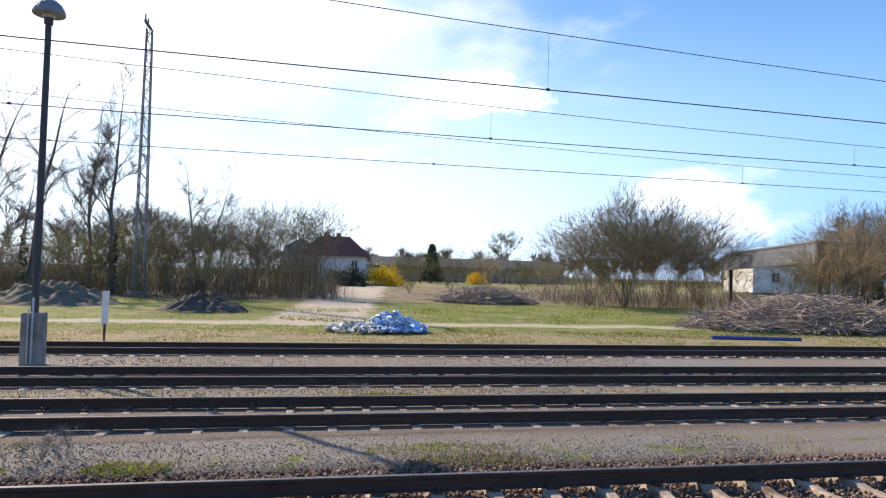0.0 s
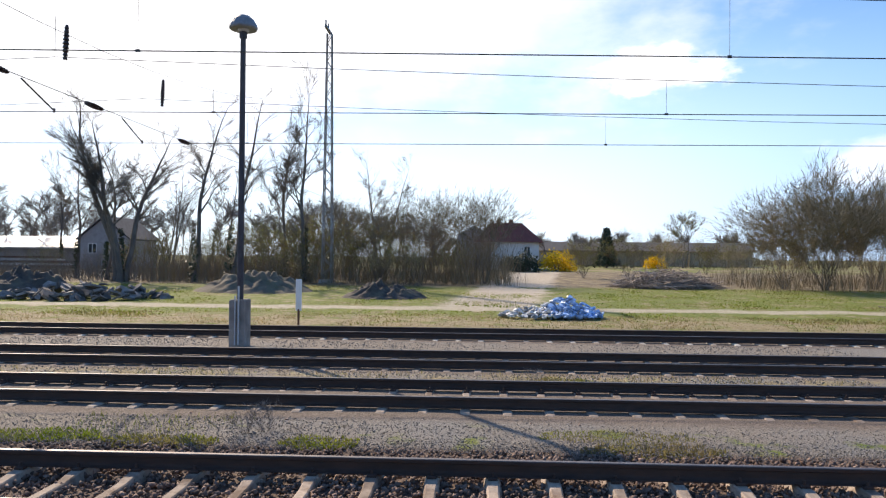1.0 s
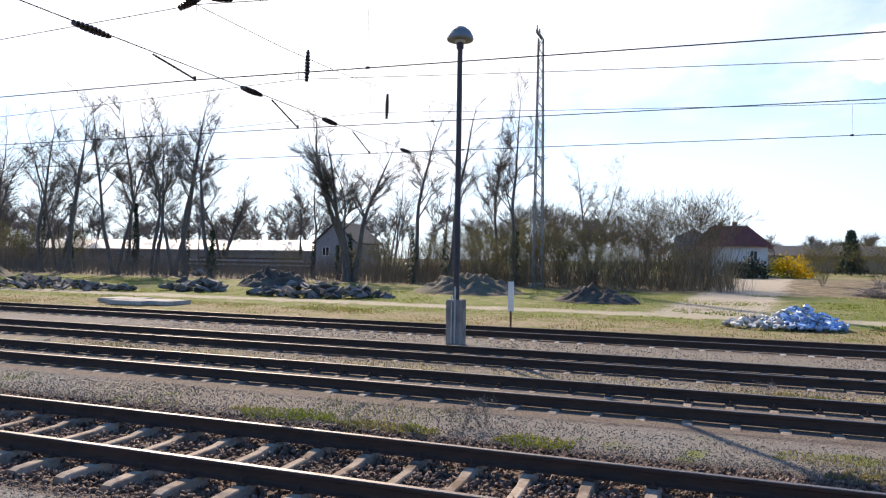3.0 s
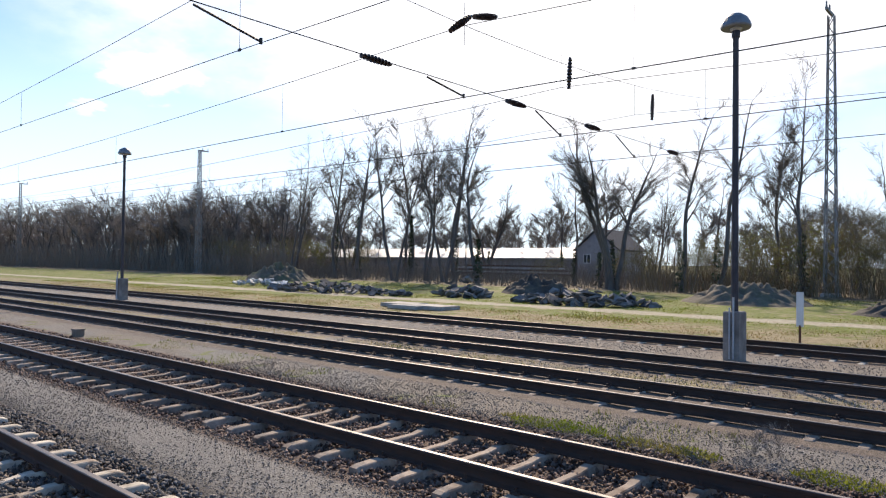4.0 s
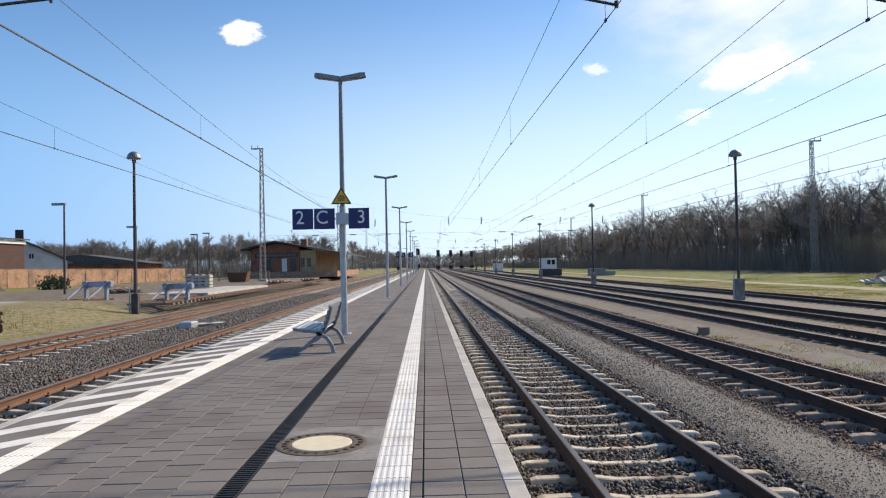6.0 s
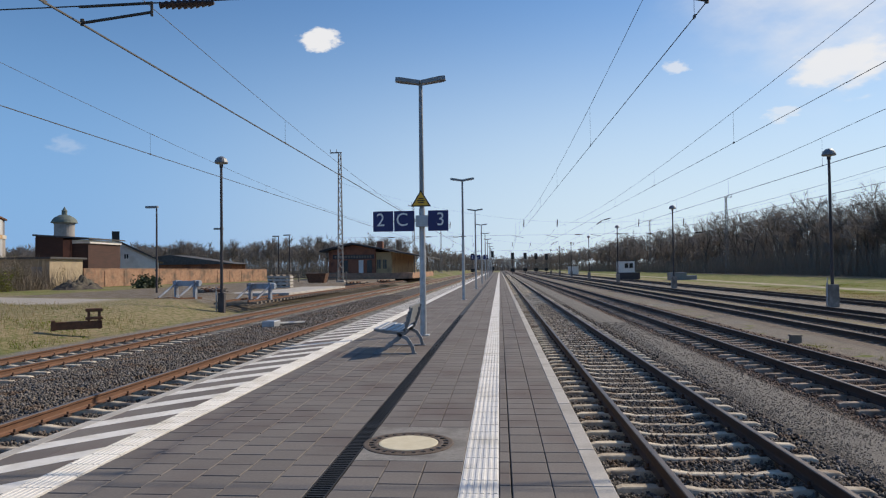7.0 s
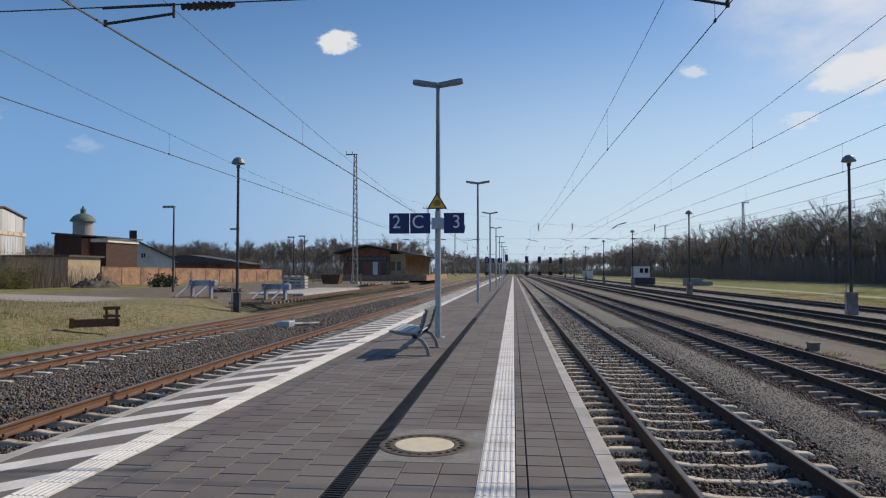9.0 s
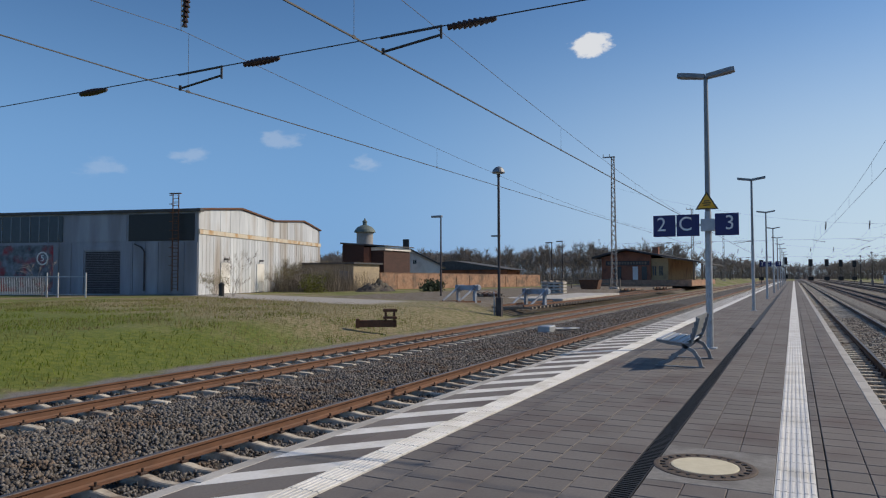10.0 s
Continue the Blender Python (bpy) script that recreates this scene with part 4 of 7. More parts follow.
LAMP_X = 17.95
yl = yard_lamp((LAMP_X, 5.7, -0.72))
for y in (39.2, 73.5, 107.5, 141.5, 176, 210, 245):
    copy_thing(yl, pose(LAMP_X, y, -0.72))
yard_lamp((-15.0, 36.6, -0.72), 1.1, 0.17, POLE_DARK)

def angled_lamp(at, h, label):
    lamp = thing("street_lamp", at, label, "lamp post", "plain lamp posts")
    part("pole", Shape().tube((0, 0, -0.2), (0, 0, h), 0.09, 0.06, 8), POLE_DARK, lamp)
    part("lantern", Shape().box(-0.85, 0.1, -0.12, 0.12, h - 0.04, h + 0.13, 0.03), STEEL, lamp)
    return lamp


sl = angled_lamp((-25.9, 50.8, -0.05), 6.5, "grey street lamp with a flat lantern beside the lane")
copy_thing(sl, pose(-29.5, 96.0, 0))
copy_thing(sl, pose(-23.3, 72.0, -0.05) @ Matrix.Scale(0.8, 4))
copy_thing(sl, pose(-19.0, 46.5, -0.1) @ Matrix.Scale(0.7, 4))


def platform_lamp(at):
    lamp = thing("platform_lamp", at, "slim grey platform lamp with two wing-shaped lanterns", "lamp post", "platform lamps")
    part("lower_pole", Shape().tube((0, 0, 0), (0, 0, 2.95), 0.075, 0.07, 12), GALV, lamp)
    part("upper_pole", Shape().tube((0, 0, 2.95), (0, 0, 5.92), 0.058, 0.045, 12), STEEL, lamp)
    for s in (-1, 1):
        wing = Shape()
        rot = Matrix.Rotation(radians(-9 * s), 3, "Y")
        poly = [(0.02, -0.09), (0.50, -0.13), (0.60, -0.08), (0.60, 0.08), (0.50, 0.13), (0.02, 0.09)]
        poly = [(s * u, w) for u, w in poly]
        if s < 0:
            poly = poly[::-1]
        wing.prism(poly, 0.0, 0.09, Matrix.Translation((0, 0, 5.86)) @ rot.to_4x4())
        part("lantern", wing, STEEL, lamp, "dark grey wing-shaped lantern")
    part("foot_plate", Shape().box(-0.14, 0.14, -0.14, 0.14, 0, 0.02, 0.006), GALV, lamp)
    return lamp


PX = -1.76
pl = platform_lamp((PX, 16.1, 0))
for y in (34.4, 52.5, 70.5, 88.5, 106.5, 124.5, 142.5, 160.5):
    copy_thing(pl, pose(PX, y, 0))


def text_mesh(body, size, mat):
    cu = bpy.data.curves.new("writing", "FONT")
    cu.body, cu.size, cu.extrude, cu.align_x, cu.align_y = body, size, 0.002, "CENTER", "CENTER"
    ob = bpy.data.objects.new("writing", cu)
    scene.collection.objects.link(ob)
    dg = bpy.context.evaluated_depsgraph_get()
    me = bpy.data.meshes.new_from_object(ob.evaluated_get(dg))
    bpy.data.objects.remove(ob)
    me.materials.clear()
    me.materials.append(mat)
    return me


def platform_sign(y, texts=("2", "C", "3")):
    sign = thing("platform_sign", (PX, y, 2.65), "dark blue platform number signs with white figures on a lamp pole", "sign", "platform signs")
    part("bracket", Shape().box(-0.13, 0.155, -0.10, 0.09, -0.13, 0.13, 0.01), GALV, sign)
    part("rail", Shape().box(-1.1, 0.6, -0.085, -0.065, -0.02, 0.02), GALV, sign)
    for x0, tx, t in ((-1.115, -0.94, texts[0]), (-0.625, -0.44, texts[1]), (0.16, 0.45, texts[2])):
        board = part("board", Shape().box(x0, x0 + 0.47, -0.13, -0.10, -0.235, 0.235), NAVY, sign)
        w = part("figure", text_mesh(t, 0.43, WHITE), WHITE, board)
        w.matrix_basis = Matrix.Translation((tx + (-0.0 if t != "3" else 0.0), -0.1335, 0.02)) @ pose(0, 0, 0, 90)
        w.scale = (0.95, 1, 1)
    return sign


platform_sign(16.0)
copy_thing(bpy.data.objects["platform_sign"], pose(PX, 70.4, 2.65))
warn = thing("warning_sign", (PX, 16.0, 3.15), "yellow triangular warning sign with black border on the lamp pole", "sign")
part("plate", Shape().prism([(-0.235, -0.17), (0.235, -0.17), (0, 0.22)], 0.10, 0.115, pose(0, 0, 0, 90)), BLACK, warn)
part("face", Shape().prism([(-0.185, -0.142), (0.185, -0.142), (0, 0.165)], 0.115, 0.119, pose(0, 0, 0, 90)), YELLOW, warn)
part("clamp", Shape().box(-0.06, 0.06, -0.1, 0.1, -0.06, 0.0), GALV, warn)
bars = Shape()
for i, w in enumerate((0.07, 0.09, 0.06)):
    bars.prism([(-w, -0.09 + 0.045 * i), (w, -0.09 + 0.045 * i), (w, -0.065 + 0.045 * i), (-w, -0.065 + 0.045 * i)], 0.119, 0.121, pose(0, 0, 0, 90))
part("symbol", bars, BLACK, warn)


# ---- bench ----
bench = thing("bench", (-1.85, 13.3, 0), "grey metal platform bench with perforated seat and curved legs", "bench")
def strip(pts, w):
    """A curved flat bar in the xz plane, w thick, as a closed outline."""
    up, dn = [], []
    for i, p in enumerate(pts):
        a, b = Vector(pts[max(i - 1, 0)]), Vector(pts[min(i + 1, len(pts) - 1)])
        d = (b - a).normalized()
        nrm = Vector((-d.y, d.x)) * w / 2
        up.append((p[0] + nrm.x, p[1] + nrm.y))
        dn.append((p[0] - nrm.x, p[1] - nrm.y))
    return up + dn[::-1]


for y in (-0.72, 0.72):
    leg = Shape()
    for pts, w in (([(-0.42, 0.45), (-0.2, 0.40), (0.02, 0.38), (0.16, 0.46), (0.22, 0.62), (0.27, 0.84)], 0.05),
                   ([(-0.40, 0.03), (-0.22, 0.10), (-0.06, 0.24), (0.06, 0.34), (0.16, 0.44)], 0.06),
                   ([(0.0, 0.37), (0.18, 0.28), (0.27, 0.14), (0.30, 0.02)], 0.06)):
        leg.prism(strip(pts, w), y - 0.025, y + 0.025, Matrix(((1, 0, 0, 0), (0, 0, 1, 0), (0, 1, 0, 0), (0, 0, 0, 1))))
    leg.box(-0.45, 0.36, y - 0.035, y + 0.035, 0.0, 0.018)
    part("side_frame", leg, STEEL, bench)
for i in range(5):
    x = -0.42 + i * 0.11
    z = 0.475 - 0.012 * i
    part("seat_slat", Shape().box(x, x + 0.10, -0.80, 0.80, z - 0.02, z, 0.006), GALV, bench)
for i in range(4):
    z = 0.50 + i * 0.095
    x = 0.145 + i * 0.03
    part("back_slat", Shape().box(x, x + 0.02, -0.80, 0.80, z, z + 0.085, 0.004), STEEL, bench)
# ---- trees ----
def grow(r, segs, tips, p, d, length, rad, depth, spread, droop=0.0, split=(2, 3)):
    steps = 3 if depth > 1 else 2
    q = p
    for i in range(steps):
        d = (d + Vector((r.uniform(-1, 1), r.uniform(-1, 1), r.uniform(-0.5, 0.8))) * 0.27 + Vector((0, 0, -droop))).normalized()
        e = q + d * (length / steps)
        r1 = rad * (1 - 0.32 * (i + 1) / steps)
        segs.append((q, e, rad * (1 - 0.32 * i / steps), r1))
        if depth > 0 and i < steps - 1 and r.random() < 0.55:
            side = (d + Vector((r.uniform(-1, 1), r.uniform(-1, 1), r.uniform(-0.1, 0.5))) * spread * 1.2).normalized()
            grow(r, segs, tips, e, side, length * 0.62, r1 * 0.5, depth - 1, spread, droop, split)
        q = e
    if depth == 0:
        tips.append((q, d))
        return
    for i in range(r.randint(*split)):
        nd = (d + Vector((r.uniform(-1, 1), r.uniform(-1, 1), r.uniform(-0.45, 0.4))) * spread * 1.35).normalized()
        grow(r, segs, tips, q, nd, length * r.uniform(0.66, 0.88), rad * r.uniform(0.50, 0.68), depth - 1, spread, droop, split)


def segs_to_mesh(name, segs, mat, thin=0.02):
    """Tapered limbs: four sides where thick, three where thin."""
    V, F = [], []
    k = 0
    for sides, pick in ((5, [s for s in segs if s[2] >= thin]), (3, [s for s in segs if s[2] < thin])):
        for a, b, ra, rb in pick:
            d = (b - a).normalized()
            u = d.orthogonal().normalized()
            w = d.cross(u)
            for c, rr in ((a, ra), (b, rb)):
                for i in range(sides):
                    t = 2 * math.pi * i / sides
                    V.append(c + (u * math.cos(t) + w * math.sin(t)) * rr)
            F += [(k + i, k + (i + 1) % sides, k + sides + (i + 1) % sides, k + sides + i) for i in range(sides)]
            k += 2 * sides
    return array_mesh(name, [tuple(p) for p in V], F, mat, 4)


def twig_mesh(name, tips, mat, r, per_tip, length, width=0.012, bud=0.0):
    """Fine twigs as slender slivers from each branch tip."""
    V, F = [], []
    for p, d in tips:
        for _ in range(per_tip):
            e = (d + Vector((r.uniform(-1, 1), r.uniform(-1, 1), r.uniform(-0.6, 0.8))) * 0.75).normalized()
            L = length * r.uniform(0.5, 1.2)
            u = e.orthogonal().normalized() * width
            start = p - d * L * r.uniform(0, 0.9)
            k = len(V)
            V += [start + u, start - u, start + e * L]
            F.append((k, k + 1, k + 2))
            if bud and r.random() < bud:
                c = start + e * L * r.uniform(0.4, 1)
                s = r.uniform(0.03, 0.07)
                o = Vector((r.uniform(-1, 1), r.uniform(-1, 1), r.uniform(-1, 1))).normalized() * s
                o2 = o.orthogonal().normalized() * s
                k = len(V)
                V += [c + o, c - o + o2, c - o - o2]
                F.append((k, k + 1, k + 2))
    return array_mesh(name, [tuple(p) for p in V], F, mat, 3)


def tree(name, at, seed, height, rad, stems=1, clear=0.35, spread=0.5, depth=4, twigs=5, tw_len=0.7, tw_w=0.012, mat_twig=None, label="", category="tree", group="", ivy=0.0, bud=0.0, lean=0.1, droop=0.0):
    r = random.Random(seed)
    segs, tips = [], []
    for s in range(stems):
        a = r.uniform(0, 6.28)
        tilt = lean * (0.4 + r.random()) if stems == 1 else lean + r.uniform(0, lean)
        d = Vector((math.cos(a) * tilt, math.sin(a) * tilt, 1)).normalized()
        p = Vector((math.cos(a) * rad * 1.3, math.sin(a) * rad * 1.3, -0.1)) if stems > 1 else Vector((0, 0, -0.1))
        hh = height * r.uniform(0.85, 1.0)
        n = 5
        rr = rad * r.uniform(0.75, 1.0) / (1 if stems == 1 else stems ** 0.35)
        q = p
        for i in range(n):
            d2 = (d + Vector((r.uniform(-1, 1), r.uniform(-1, 1), 0)) * 0.17).normalized()
            e = q + d2 * hh * clear / n
            segs.append((q, e, rr * (1.25 if i == 0 else 1) * (1 - 0.05 * i), rr * (1 - 0.05 * (i + 1))))
            if i > 1 and r.random() < 0.35:
                side = (d2 + Vector((r.uniform(-1, 1), r.uniform(-1, 1), 0.2)) * 0.9).normalized()
                grow(r, segs, tips, e, side, hh * 0.12, rr * 0.25, max(depth - 3, 1), spread, droop)
            q = e
        grow(r, segs, tips, q, d, hh * (1 - clear) * 0.31, rr * 0.72, depth, spread, droop)
    th = thing(name, at, label, category, group)
    part("trunk", segs_to_mesh("trunk", segs, BARK), BARK, th)
    part("crown", twig_mesh("crown", tips, mat_twig or TWIG, r, twigs, tw_len, tw_w), mat_twig or TWIG, th)
    if bud:
        part("foliage", leaf_cloud([(p, 0.4) for p, d in tips if r.random() < bud], r, 4, 0.05, BUD), BUD, th)
    if ivy:
        spots = [(Vector((0, 0, height * ivy * i / 14)), 0.38 - 0.018 * i) for i in range(14)]
        part("ivy", leaf_cloud(spots, r, 26, 0.10, IVY), IVY, th, "dark green ivy round the trunk")
    return th


def leaf_cloud(spots, r, per, size, mat):
    V, F = [], []
    for p, rad in spots:
        for _ in range(per):
            c = p + Vector((r.gauss(0, 1), r.gauss(0, 1), r.gauss(0, 1))) * rad * 0.5
            o = Vector((r.uniform(-1, 1), r.uniform(-1, 1), r.uniform(-1, 1))).normalized()
            u = o.orthogonal().normalized()
            s = size * r.uniform(0.6, 1.4)
            k = len(V)
            V += [c + o * s, c + u * s * 0.6, c - o * s, c - u * s * 0.6]
            F.append((k, k + 1, k + 2, k + 3))
    return array_mesh("leaves", [tuple(p) for p in V] or [(0, 0, 0)] * 4, F or [(0, 1, 2, 3)], mat, 4)


def limb(r, segs, tips, p, d, length, rad, depth):
    """A limb that bends upward and throws off thinner ones along its outer part."""
    steps = 4 if depth else 3
    q = p
    for i in range(steps):
        d = (d + Vector((r.uniform(-1, 1), r.uniform(-1, 1), r.uniform(-0.3, 0.55))) * 0.24).normalized()
        e = q + d * length / steps
        ra, rb = rad * (1 - 0.75 * i / steps), rad * (1 - 0.75 * (i + 1) / steps)
        segs.append((q, e, ra, rb))
        if depth:
            for _ in range(1 if r.random() < 0.62 else 2):
                side = (d + Vector((r.uniform(-1, 1), r.uniform(-1, 1), r.uniform(-0.35, 0.6))) * 0.85).normalized()
                limb(r, segs, tips, e, side, length * r.uniform(0.36, 0.62), max(rb * 0.55, 0.008), depth - 1)
        elif i:
            tips.append((e, d))
        q = e
    tips.append((q, d))


def leader_tree(at, seed, height, rad, stems, first, label, lean=0.08, ivy=0.0):
    """A tall bare tree: long wandering trunks that carry slender rising limbs up to the top."""
    r = random.Random(seed)
    segs, tips = [], []
    for s in range(stems):
        a = 6.283 * s / stems + r.uniform(-0.6, 0.6)
        hh = height * (1.0 if s == 0 else r.uniform(0.8, 0.98))
        rr = rad * (1.0 if s == 0 else r.uniform(0.65, 0.95))
        tilt = lean * r.uniform(0.5, 1.3)
        d = Vector((math.cos(a) * tilt, math.sin(a) * tilt, 1)).normalized()
        q = Vector((math.cos(a), math.sin(a), 0)) * (rad * 1.1 if stems > 1 else 0) + Vector((0, 0, -0.1))
        n = 13
        for i in range(n):
            d = (d + Vector((r.uniform(-1, 1), r.uniform(-1, 1), 0.25)) * 0.13).normalized()
            e = q + d * hh / n
            ra = rr * (1 - 0.9 * (i / n) ** 1.15) * (1.3 if i == 0 else 1)
            rb = rr * (1 - 0.9 * ((i + 1) / n) ** 1.15)
            segs.append((q, e, ra, rb))
            t = (i + 1) / n
            if t > first:
                for _ in range(1 if r.random() < 0.8 else 2):
                    b = r.uniform(0, 6.283)
                    side = (d * 0.75 + Vector((math.cos(b), math.sin(b), 0.15)) * r.uniform(0.45, 0.9)).normalized()
                    limb(r, segs, tips, e, side, hh * r.uniform(0.17, 0.31) * (1.2 - 0.75 * t), max(rb * 0.5, 0.016), 2 if t < 0.7 else 1)
            q = e
        tips.append((q, d))
    th = thing("bare_tree", at, label, "tree", "row of bare trees")
    part("trunk", segs_to_mesh("trunk", segs, BARK, 0.03), BARK, th)
    part("crown", twig_mesh("crown", tips, TWIG, r, 5, 0.7, 0.009), TWIG, th)
    if ivy:
        spots = [(Vector((0, 0, height * ivy * i / 14)), 0.42 - 0.018 * i) for i in range(14)]
        part("ivy", leaf_cloud(spots, r, 34, 0.10, IVY), IVY, th, "dark green ivy round the trunk")
    return th


TALL = "tall bare tree with dark trunks and thin spring twigs"
proto = [
    leader_tree((52, 69, land(52, 0)), 21, 14.8, 0.19, 3, 0.34, TALL, 0.13),
    leader_tree((50, 58.7, land(50, 0)), 22, 14.2, 0.22, 1, 0.32, TALL, 0.08, 0.45),
    leader_tree((50, 43, land(50, 0)), 23, 15.6, 0.20, 2, 0.36, TALL, 0.07),
    leader_tree((48, 24.6, land(48, 0)), 24, 12.8, 0.28, 4, 0.32, "broad bare tree with several thick trunks from one foot", 0.09, 0.3),
    leader_tree((48, 19.4, land(48, 0)), 25, 13.0, 0.20, 1, 0.36, "slender bare tree with a leaning trunk", 0.11, 0.3),
    leader_tree((50, 12.0, land(50, 0)), 26, 13.6, 0.18, 1, 0.34, TALL, 0.08, 0.3),
]
ROW = [(55, 62.2, 2, 0.95), (51, 56.3, 1, 1.02), (50, 49.7, 2, 0.95), (55, 52.2, 1, 1.05), (52, 47.2, 0, 0.88), (53, 44.2, 1, 1.03),
       (50, 39, 4, 1.0), (52, 30.2, 5, 0.66), (50.5, 27, 4, 0.7), (48, 16.8, 4, 0.96), (52, 14.1, 5, 0.78), (58, 91.6, 1, 0.82), (58, 84.2, 0, 0.7), (60, 103, 2, 0.8), (56, 76, 1, 0.8), (54, 97, 5, 0.8),
       (62, 110, 0, 0.8), (57, 120, 1, 0.8), (56, 78, 2, 0.75), (59, 70, 0, 0.8), (60, 58, 1, 0.75), (66, 50, 3, 0.75), (66, 40, 5, 0.7), (68, 30, 0, 0.62), (62, 22, 1, 0.6), (62, 8, 2, 0.62),
       (-27, 136, 3, 0.62), (-34, 140, 0, 0.5)]
for i, (x, y, kind, sc) in enumerate(ROW):
    copy_thing(proto[kind], pose(x, y, land(x, y), 0, 0, (i * 77) % 360) @ Matrix.Scale(sc * 1.07, 4))

SHRUB = "dense leafless thicket of thin upright stems"
sp = [
    tree("thicket", (50, 3.6, land(50, 0)), 31, 7.6, 0.055, 15, 0.16, 0.34, 3, 2, 0.8, 0.012, label=SHRUB, category="shrub", group="thickets", lean=0.22, mat_twig=TWIG_TAN),
    tree("thicket", (46.5, -23, land(46, 0)), 32, 9.0, 0.085, 18, 0.04, 0.5, 4, 3, 0.9, 0.012, TWIG_TAN, label="wide bare willow shrub with tan twigs", category="shrub", group="thickets", lean=0.3),
    tree("thicket", (54, 20, land(54, 0)), 33, 4.4, 0.035, 13, 0.14, 0.45, 3, 2, 0.6, 0.011, TWIG_TAN, label="low leafless undergrowth with the first green buds", category="shrub", group="thickets", lean=0.3, bud=0.5),
]
SHRUBS = [(52, 1.3, 0, 1.05), (50, -1.0, 0, 1.0), (55, 3.5, 0, 1.0), (54, 0.1, 0, 1.02), (48.5, 6.5, 0, 0.8), (52.5, 9.0, 0, 0.9), (55, 9.5, 0, 1.05), (48, -27, 1, 0.92), (50, -31, 1, 0.88), (47, -20.6, 1, 0.8), (45, -43.7, 1, 0.95), (52, -48, 1, 1.1),
          (50, 14, 2, 1.0), (51, 17, 2, 1.1), (53, 24, 2, 0.9), (55, 28, 2, 0.8), (50.5, 6.5, 2, 1.2), (52, 12, 2, 1.3), (51, 9, 2, 1.1), (49.5, 11.5, 2, 0.9), (56, 35, 2, 0.7), (55, 60, 2, 1.1), (54, 66, 2, 1.2), (56, 74, 2, 1.3), (53, 80, 2, 1.2), (54, 88, 2, 1.3),
          (46, 5, 2, 0.8), (49, 1, 2, 0.8), (60, -9.5, 2, 0.9), (64, -14, 2, 1.0), (66, -18, 2, 1.0), (70, -23, 2, 0.9), (74, -28, 2, 1.0), (60, -22, 2, 0.8), (56, -26, 2, 1.0), (62, 13, 2, 1.2), (60, 18, 2, 1.3), (66, -1, 0, 0.6), (68, 4, 0, 0.8), (64, 6, 0, 0.9),
          (35.2, -31.2, 1, 0.72), (34.6, -33.5, 1, 0.66), (36.2, -29.6, 2, 0.9), (53, -36, 2, 1.0), (56, -46, 2, 1.2), (44, -40, 2, 0.8), (47, -50, 1, 1.1),
          (-49, 60, 2, 0.9), (-51, 66, 2, 1.0), (-47, 56, 2, 0.7), (-44, 60, 2, 0.6), (-46, 68, 2, 0.8), (-44, 44, 2, 0.55)]
for i, (x, y, kind, sc) in enumerate(SHRUBS):
    copy_thing(sp[kind], pose(x, y, land(x, y), 0, 0, (i * 53) % 360) @ Matrix.Scale(sc, 4))
young = tree("bare_sapling", (-41.5, 43.5, -0.05), 41, 5.2, 0.035, 6, 0.2, 0.45, 2, 5, 0.5, 0.008, label="thin bare sapling in front of the warehouse", category="tree", lean=0.28)
copy_thing(young, pose(-50.0, 33.0, 0, 0, 0, 90) @ Matrix.Scale(0.8, 4))
weed = tree("dry_weed", (9.6, 2.4, -0.82), 43, 0.75, 0.007, 9, 0.2, 0.6, 2, 3, 0.09, 0.003, label="dry leafless weed standing in the gravel", category="weed", group="dry weeds", lean=0.35)
for x, y, sc in ((9.5, 2.7, 0.8), (13.6, -1.5, 0.7), (13.8, 3.4, 0.5), (9.2, 12.5, 0.5)):
    copy_thing(weed, pose(x, y, -0.82, 0, 0, y * 40) @ Matrix.Scale(sc, 4))
tree("birch", (90, -26.7, land(90, 0)), 45, 8.0, 0.12, 3, 0.3, 0.4, 4, 4, 0.6, 0.012, TWIG_TAN, "pale young birch with a light crown", "tree", lean=0.1, bud=0.6)
tree("garden_tree", (90, -9.1, land(90, 0)), 46, 5.6, 0.14, 1, 0.3, 0.6, 4, 4, 0.5, 0.012, None, "small bare garden tree behind the house", "tree")
tree("garden_tree", (95, -14.7, land(95, 0)), 47, 5.0, 0.12, 2, 0.3, 0.6, 4, 4, 0.5, 0.012, None, "small bare garden tree behind the house", "tree")
tree("bare_tree", (55, -47, land(55, 0)), 48, 9.6, 0.16, 1, 0.45, 0.5, 4, 6, 0.6, 0.012, None, "bare tree with a flat dense crown beside the canopy", "tree")


def spruce(at, h, label):
    r = random.Random(5)
    th = thing("spruce", at, label, "tree")
    part("trunk", Shape().tube((0, 0, 0), (0, 0, h), 0.14, 0.02, 7), BARK, th)
    spots = []
    for i in range(26):
        z = h * (0.12 + 0.86 * i / 26)
        reach = (1 - z / h) * h * 0.34 + 0.12
        for k in range(7):
            a = 2 * math.pi * k / 7 + i * 0.9
            for t in (0.35, 0.7, 1.0):
                rr = reach * t * r.uniform(0.75, 1.1)
                spots.append((Vector((math.cos(a) * rr, math.sin(a) * rr, z - 0.25 * t)), 0.28))
    part("crown", leaf_cloud(spots, r, 7, 0.14, CONIFER), CONIFER, th)


spruce((88, -16.6, land(88, 0)), 5.1, "dark spruce in the garden beyond the meadow")


